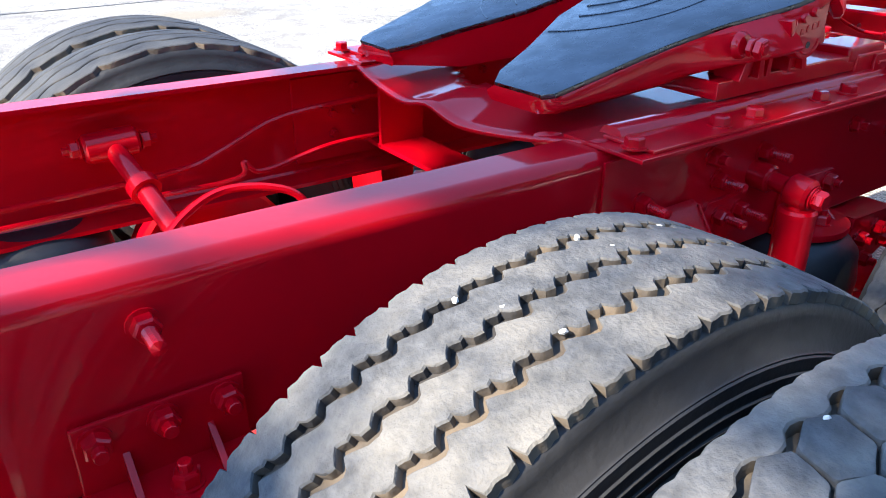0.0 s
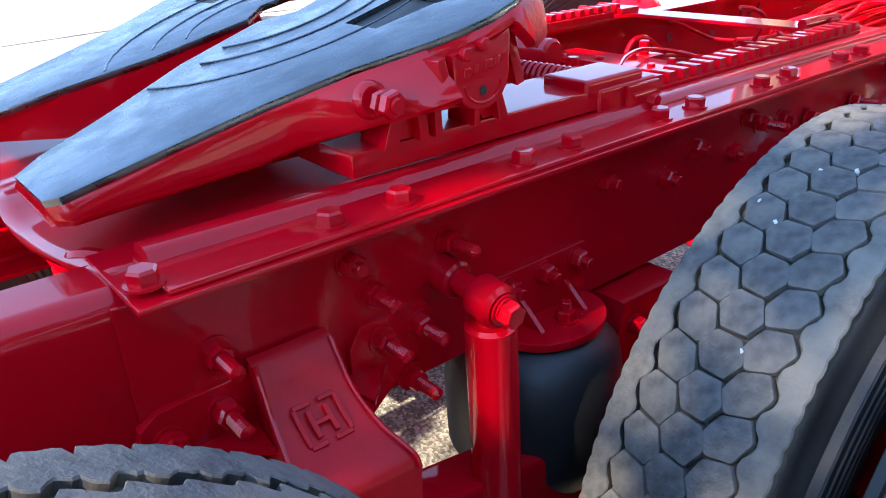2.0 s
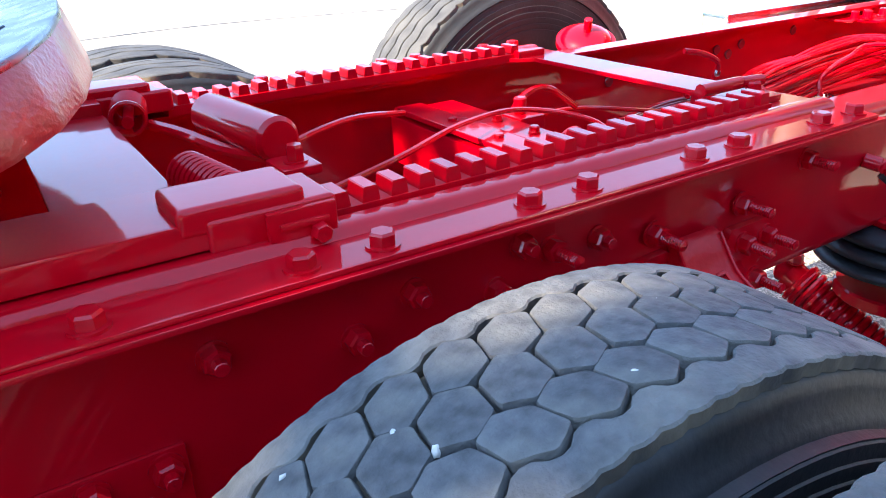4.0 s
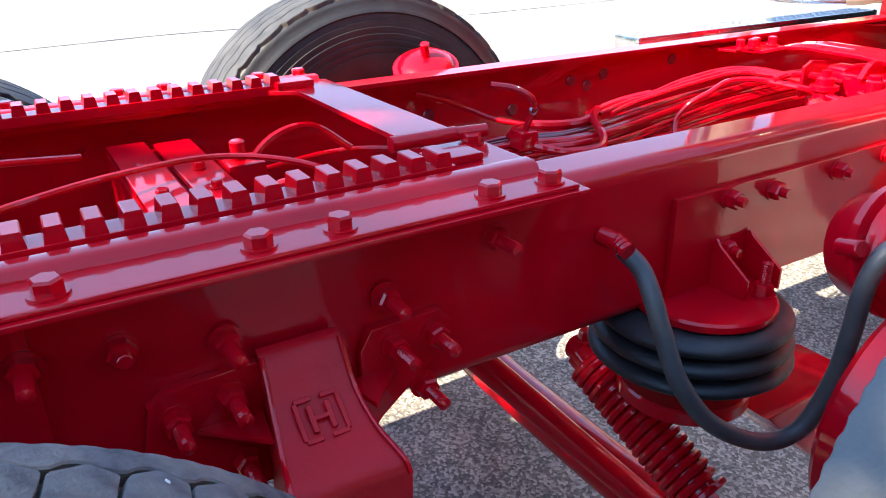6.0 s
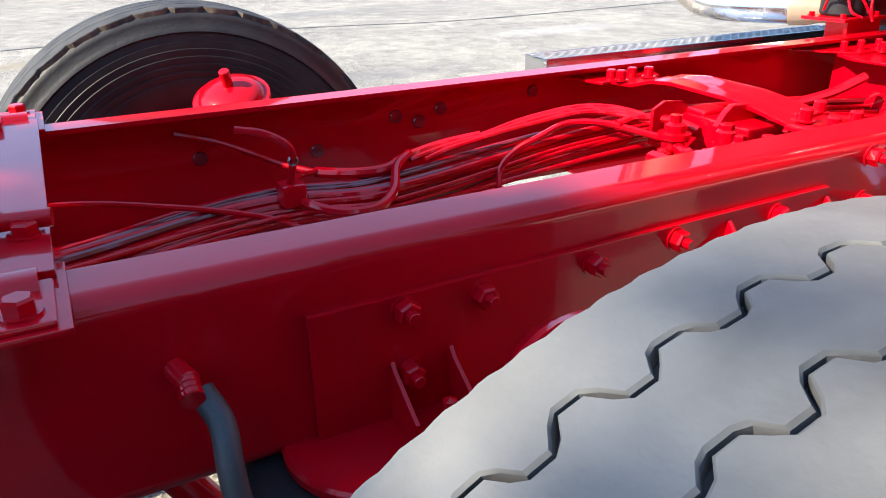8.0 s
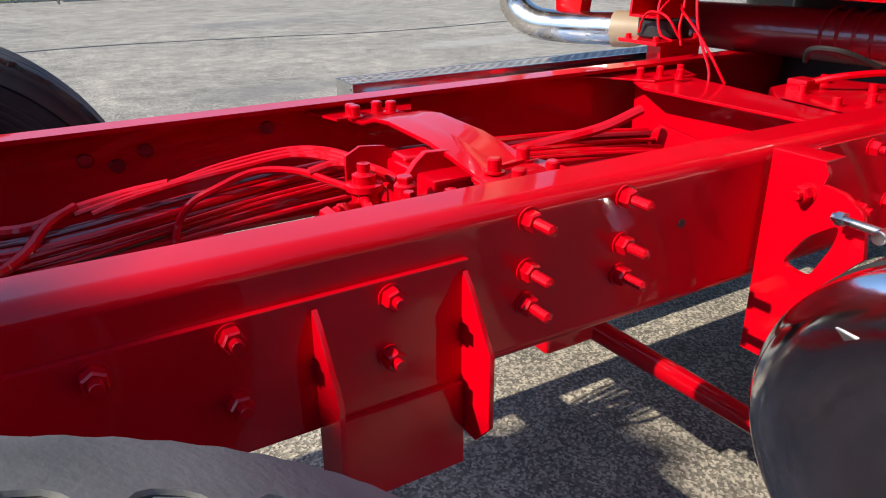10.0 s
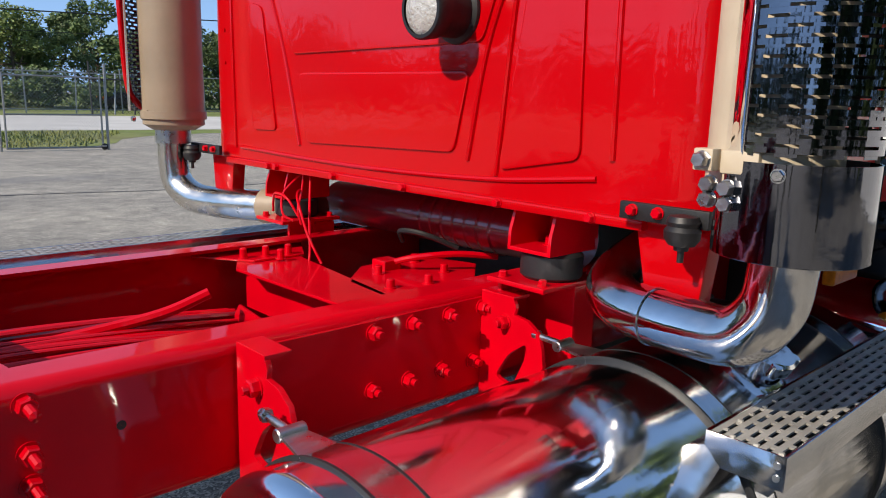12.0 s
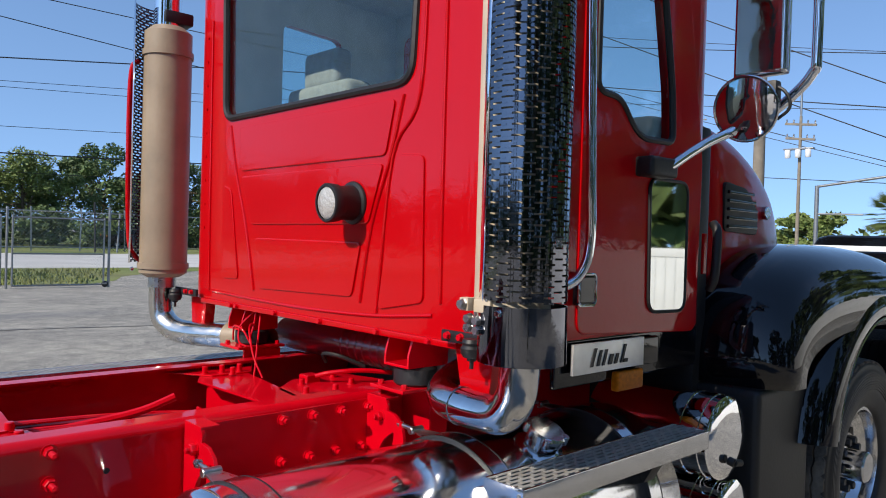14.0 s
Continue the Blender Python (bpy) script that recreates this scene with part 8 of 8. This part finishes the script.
# ---- unseen trees behind and beside the truck, set to dapple and shade it ----
def shade_tree(at, centre, radii, seed, clumps, count, label, gap=None):
    rng = random.Random(seed)
    x, y, z = at
    c0, r0 = Vector(centre), radii
    t = thing("shade_tree", at, label, "tree", "shade trees beside the truck")
    bm = bmesh.new()
    tube(bm, smooth_line([(x, y, z - 0.05), (x + 0.1, y - 0.05, 1.5), (x + 0.2, y + 0.1, 3.2), (c0.x, c0.y - 0.1, c0.z - 1.2), c0], 5), lambda s: 0.19 * (1 - 0.7 * s), 12)
    part("trunk", bm, BARK, t)
    blobs = []
    while len(blobs) < clumps:
        u = Vector((rng.uniform(-1, 1), rng.uniform(-1, 1), rng.uniform(-1, 1)))
        if u.length > 1:
            continue
        c = Vector((c0.x + r0[0] * u.x, c0.y + r0[1] * u.y, c0.z + r0[2] * u.z))
        blobs.append((c, [rng.uniform(0.3, 0.6) for _ in range(3)]))
        if len(blobs) % 3 == 0:
            bm = bmesh.new()
            b0 = Vector((x + 0.25, y + 0.15, rng.uniform(3.0, c0.z - 1.2)))
            tube(bm, smooth_line([b0, b0.lerp(c, 0.5) + Vector((0, 0, -0.15)), c], 4), lambda s: 0.065 * (1 - 0.8 * s), 6)
            part("limb", bm, BARK, t)
    if gap:
        # extra leaf clumps that steer the shade on the chassis
        blobs += [(Vector((c0.x + rng.uniform(-1, 1), rng.uniform(0.0, 0.45), rng.uniform(5.9, 7.6))), [0.4, 0.3, 0.4]) for _ in range(6)]
        blobs += [(Vector((c0.x + rng.uniform(-1, 1), rng.uniform(-0.75, 0.3), rng.uniform(7.3, 7.9))), [0.35, 0.35, 0.3]) for _ in range(8)]
        more = random.Random(7)
        spots = [(2, (-6.35, -5.95), (-0.15, 0.15), 2.62, 0.15, (0.28, 0.2, 0.22)), (2, (-8.0, -7.4), (-0.5, -0.15), 0.12, 0.12, (0.2, 0.2, 0.15)), (4, (-6.9, -6.2), (0.32, 0.65), 2.6, 0.2, (0.22, 0.16, 0.18))]
        for n, xs, ys, c, sway, size in spots:           # clumps set on the sun's line to shade rail, tyre and loom
            for _ in range(n):
                px = more.uniform(*xs)
                blobs.append((Vector((px, more.uniform(*ys), c - 0.781 * px + more.uniform(-sway, sway))), list(size)))
    verts, faces = leaf_cloud(rng, blobs, count, 0.13, 1.0)
    if gap:
        # leaves thinned where sun should reach the tyres
        y0, y1, z0, z1 = gap
        faces = [f for f in faces if not (y0 < verts[f[0]][1] < y1 and z0 < verts[f[0]][2] < z1 and verts[f[0]][2] + 0.781 * verts[f[0]][0] > 0.42 and rng.random() < 0.55)]
        faces = [f for f in faces if not (-0.75 < verts[f[0]][1] < -0.16 and 6.75 < verts[f[0]][2] + (verts[f[0]][0] + 7.2) * 0.78 < 7.45 and rng.random() < 0.5)]
        faces = [f for f in faces if verts[f[0]][1] > -1.4 - 0.5 * rng.random()]
    if label.startswith("dense"):
        faces = [f for f in faces if verts[f[0]][1] < -0.82]
    if at[0] < -5:                                       # crown cut on a slant so sunlit ground mirrors in the web
        def falls(v):
            return v[0] + (v[2] - GZ) / math.tan(SUN_EL)
        faces = [f for f in faces if verts[f[0]][1] > -0.92 or falls(verts[f[0]]) < 3.15 - (verts[f[0]][1] + 0.92) * 0.95 + 0.25 * rng.random()]
    me = bpy.data.meshes.new("crown")
    me.from_pydata(verts, [], faces)
    me.materials.append(LEAF)
    obj("crown", me, t)

shade_tree((-7.6, -2.1, GZ), (-7.2, -1.7, 6.75), (1.7, 2.7, 1.72), 52, 52, 4000, "leafy shade tree behind the parked truck", (-0.80, -0.08, 5.8, 7.35))
shade_tree((-9.4, -4.1, GZ), (-7.7, -2.25, 6.6), (2.8, 1.05, 1.25), 71, 72, 16000, "dense unseen shade tree added next to the other behind the truck")
shade_tree((-1.2, -8.6, GZ), (-0.4, -7.2, 6.2), (2.4, 2.2, 1.6), 61, 64, 8000, "broad unseen shade tree added beside the parked truck")


def palm(at, height):
    rng = random.Random(9)
    t = thing("palm", at, "short fan palm with stiff yellow-green fronds", "palm")
    x, y, z = at
    bm = bmesh.new()
    lathe(bm, [(-0.05, 0.26)] + [(0.12 * i, 0.24 - 0.004 * i + (0.02 if i % 2 else 0)) for i in range(int(height / 0.12))], at, (x, y, z + 1), 12)
    part("trunk", bm, BARK, t)
    for i in range(46):
        a, e = i * 2.4, radians(rng.uniform(-35, 80))
        way = Vector((math.cos(a) * math.cos(e), math.sin(a) * math.cos(e), math.sin(e)))
        side = way.cross(Vector((0, 0, 1))).normalized()
        top = Vector((x, y, z + height))
        verts, faces = [], []
        hub = top + way * 0.85
        verts.append(tuple(top)), verts.append(tuple(hub))
        lift = side.cross(way)
        for k in range(13):
            b = radians(-75 + 12.5 * k)
            d = way * math.cos(b) + side * math.sin(b)
            n = len(verts)
            w = lift.cross(d) * 0.05
            verts += [tuple(hub - w), tuple(hub + w), tuple(hub + d * 0.8 - Vector((0, 0, 0.08)))]
            faces.append((n, n + 1, n + 2))
        n = len(verts)
        verts += [tuple(top + side * 0.02), tuple(top - side * 0.02), tuple(hub)]
        faces.append((n, n + 1, n + 2))
        me = bpy.data.meshes.new("frond")
        me.from_pydata(verts, [], faces)
        me.materials.append(LEAF_LIGHT)
        obj("frond", me, t)

palm((46, 10.3, GZ), 3.4)


# ---- poles and overhead wires ----
def utility_pole(x, y, h, label, r=0.16, arms=((0.93, 1.2), (0.86, 1.0)), mast=0.0, drum=False):
    p = thing("utility_pole", (x, y, GZ), label, "utility pole", "utility poles")
    bm = bmesh.new()
    cyl(bm, (x, y, GZ), (x, y, h), r, 14, r2=r * 0.7)
    part("pole", bm, WOOD, p)
    for f, w in arms:
        bm = bmesh.new()
        box(bm, x - 0.06, x + 0.06, y - w, y + w, h * f - 0.06, h * f + 0.06, 0.01, m=Matrix.Translation((x, y, h * f)) @ Matrix.Rotation(0.12, 4, "X") @ Matrix.Translation((-x, -y, -h * f)))
        part("crossarm", bm, WOOD, p)
        for s in (-0.9, -0.45, 0.45, 0.9):
            bm = bmesh.new()
            zz = h * f + 0.05 + 0.12 * s * w
            lathe(bm, [(0, 0.02), (0.06, 0.05), (0.1, 0.035), (0.14, 0.055), (0.2, 0.03), (0.22, 0.0005)], (x, y + s * w, zz), (x, y + s * w, zz + 1), 8)
            part("insulator", bm, DULL, p)
    if mast:
        bar("mast", (x, y, h - 0.5), (x, y, h + mast), 0.06, GALV, p)
    if drum:
        for dy in (-0.55, 0.0, 0.55):
            bm = bmesh.new()
            lathe(bm, [(0, 0.0005), (0, 0.12), (0.04, 0.15), (0.42, 0.15), (0.46, 0.12), (0.46, 0.0005)], (x - 0.25, y + dy, h * 0.74), (x - 0.35, y + dy, h * 0.74 + 1), 14)
            part("transformer", bm, WHITE, p)
        bm = bmesh.new()
        box(bm, x - 0.3, x + 0.05, y - 0.8, y + 0.8, h * 0.792, h * 0.792 + 0.08, 0.01)
        part("bracket", bm, GALV, p)

utility_pole(45, 14.65, 8.9, "tall wooden utility pole with crossarms and transformers", 0.11, arms=((0.95, 0.85), (0.86, 0.8)), mast=1.6, drum=True)
utility_pole(28, 9.32, 11.5, "thick weathered wooden utility pole", 0.22, arms=())
utility_pole(90, 46.2, 18.5, "distant wooden utility pole with a crossarm", 0.16, arms=((0.96, 2.4), (0.9, 1.8)))


def wire(a, b, sag, r, kin):
    w = thing("overhead_wire", a, "thin black overhead power line between poles", "wire", kin)
    a, b = Vector(a), Vector(b)
    bm = bmesh.new()
    tube(bm, [a.lerp(b, i / 24) - Vector((0, 0, 4 * sag * (i / 24) * (1 - i / 24))) for i in range(25)], r, 5)
    part("cable", bm, WIRE, w)

for za, zb, r in ((17.4, 17.4, 0.035), (15.6, 15.0, 0.035), (12.85, 13.95, 0.045), (11.3, 12.05, 0.02), (10.9, 11.5, 0.02), (8.25, 8.75, 0.02), (6.45, 6.75, 0.045), (5.2, 5.35, 0.02)):
    s = (zb - za) / 8.7
    wire((-60, 55, za - s * 74.6 + 0.6), (75, 55, za + s * 60.4 + 0.6), 0.6, r, "wires over the road")
for ya, za, yb, zb, r in ((24.5, 15.8, 12, 13.1, 0.02), (24.5, 15.3, 12, 13.0, 0.03), (17.4, 14.1, 12, 11.3, 0.035), (23.8, 12.1, 11.9, 9.9, 0.035), (23.8, 11.3, 11.9, 9.75, 0.02),
                          (18.3, 11.2, 11.9, 8.2, 0.035), (18.6, 9.1, 11.8, 6.8, 0.025), (18.6, 8.7, 11.8, 6.5, 0.02), (18, 6.1, 12.3, 5.6, 0.025)):
    s = (zb - za) / (yb - ya)
    wire((50, 40, za + s * (40 - ya) + 0.15), (50, -6, zb + s * (-6 - yb) + 0.15), 0.25, r, "wires beyond the yard")

# light steel frame beyond the parked vehicles
fr = thing("steel_frame", (44, 13.3, GZ), "pale steel post frame with two thin rails", "frame")
bar("post", (44, 13.3, GZ), (44, 13.3, 4.95), 0.11, GALV, fr)
bar("top_rail", (44, 13.3, 4.9), (44, 5.0, 5.9), 0.07, GALV, fr)
bar("middle_rail", (44, 13.3, 3.45), (44, 11.0, 3.4), 0.05, GALV, fr)


# ---- parked vehicles ----
def wheel_pair(p, cx, cy, side, r):
    bm = bmesh.new()
    lathe(bm, [(0, r * 0.62), (0, r * 0.9), (0.04, r), (0.20, r), (0.24, r * 0.9), (0.24, r * 0.62)], (cx, cy, r), (cx, cy + side, r), 26)
    tyre = part("tyre", bm, RUBBER, p)
    bm = bmesh.new()
    lathe(bm, [(0.04, 0.0005), (0.06, r * 0.2), (0.02, r * 0.55), (0.0, r * 0.64), (0.1, r * 0.64)], (cx, cy + 0.001, r), (cx, cy + side, r), 20)
    part("rim", bm, DULL, tyre)


def vehicle(name, m, side, glass_spans, paint, label, category, wide=1.9, wheels=(0.95, 4.2), r=0.38, rail=None, lamp=True):
    """A parked car: side outline in (length, height), pillars between glass spans, wheels, lamps."""
    p = thing(name, (0, 0, 0), label, category)
    bm = bmesh.new()
    prism(bm, side, "y", 0.0, wide, 0.05)
    part("body", bm, paint, p)
    for x0, x1, z0, z1, lean in glass_spans:
        for y0, y1 in ((-0.012, 0.02), (wide - 0.02, wide + 0.012)):
            bm = bmesh.new()
            prism(bm, [(x0, z0), (x1, z0), (x1 + lean[1], z1), (x0 + lean[0], z1)], "y", y0, y1)
            part("window", bm, BLACK_GLOSS, p, "dark tinted glass")
    for wx in wheels:
        wheel_pair(p, wx, -0.02, 1, r)
        wheel_pair(p, wx, wide + 0.02, -1, r)
    if lamp:
        for y in (0.1, wide - 0.3):
            bm = bmesh.new()
            box(bm, side[0][0] - 0.02, side[0][0] + 0.05, y, y + 0.2, 0.85, 1.1, 0.015)
            part("tail_lamp", bm, AMBER, p, "red-orange lamp lens")
    if rail:
        for y in (-0.03, wide - 0.05):
            bm = bmesh.new()
            box(bm, rail[0], rail[1], y, y + 0.08, rail[2], rail[3], 0.02)
            part("bed_rail", bm, WHITE, p, "white bed rail cap")
    p.matrix_world = m
    return p

suv_side = [(0.05, 0.45), (0.0, 0.95), (0.12, 1.25), (0.55, 1.92), (0.8, 2.0), (2.9, 2.0), (3.3, 1.9), (4.0, 1.32), (5.0, 1.2), (5.25, 0.9), (5.25, 0.45)]
pick_side = [(0.02, 0.5), (0.0, 1.55), (0.06, 1.6), (2.0, 1.6), (2.12, 1.62), (2.5, 2.0), (3.7, 2.0), (4.35, 1.5), (5.5, 1.38), (5.75, 1.0), (5.75, 0.5)]
turn = Matrix.Rotation(radians(-90), 4, "Z")
vehicle("parked_suv", Matrix.Translation((24.2, 6.45, GZ)) @ turn, suv_side, [(0.42, 1.25, 1.32, 1.86, (0.3, 0.0)), (1.4, 2.35, 1.32, 1.86, (0, 0)), (2.5, 3.6, 1.32, 1.86, (0, -0.45))],
        BLACK_GLOSS, "dark parked sport utility vehicle with tinted windows", "car")
vehicle("parked_pickup", Matrix.Translation((20.4, 4.75, GZ)) @ turn, pick_side, [(2.5, 3.1, 1.55, 1.92, (0.1, 0)), (3.2, 4.2, 1.5, 1.92, (0, -0.5))],
        BLACK_GLOSS, "black parked pickup with white bed rail caps", "pickup", rail=(0.02, 2.1, 1.58, 1.70))
van_side = [(0.0, 0.4), (0.0, 2.3), (0.15, 2.4), (4.2, 2.4), (4.6, 1.4), (5.3, 1.2), (5.4, 0.8), (5.4, 0.4)]
vehicle("parked_van", Matrix.Translation((9.6, 57.5, GZ)), van_side, [(3.4, 4.15, 1.35, 2.05, (0, -0.02))], WHITE, "white panel van parked below the trees", "van")
vehicle("parked_car", Matrix.Translation((24.5, 63.0, GZ)), [(0.0, 0.4), (0.0, 0.95), (0.5, 1.05), (1.1, 1.45), (2.6, 1.45), (3.3, 1.0), (4.4, 0.85), (4.5, 0.4)],
        [(0.8, 1.8, 1.02, 1.38, (0.35, 0)), (1.9, 3.05, 1.02, 1.38, (0, -0.45))], BLACK_GLOSS, "black saloon car parked below the trees", "car", wheels=(0.8, 3.6), r=0.31)
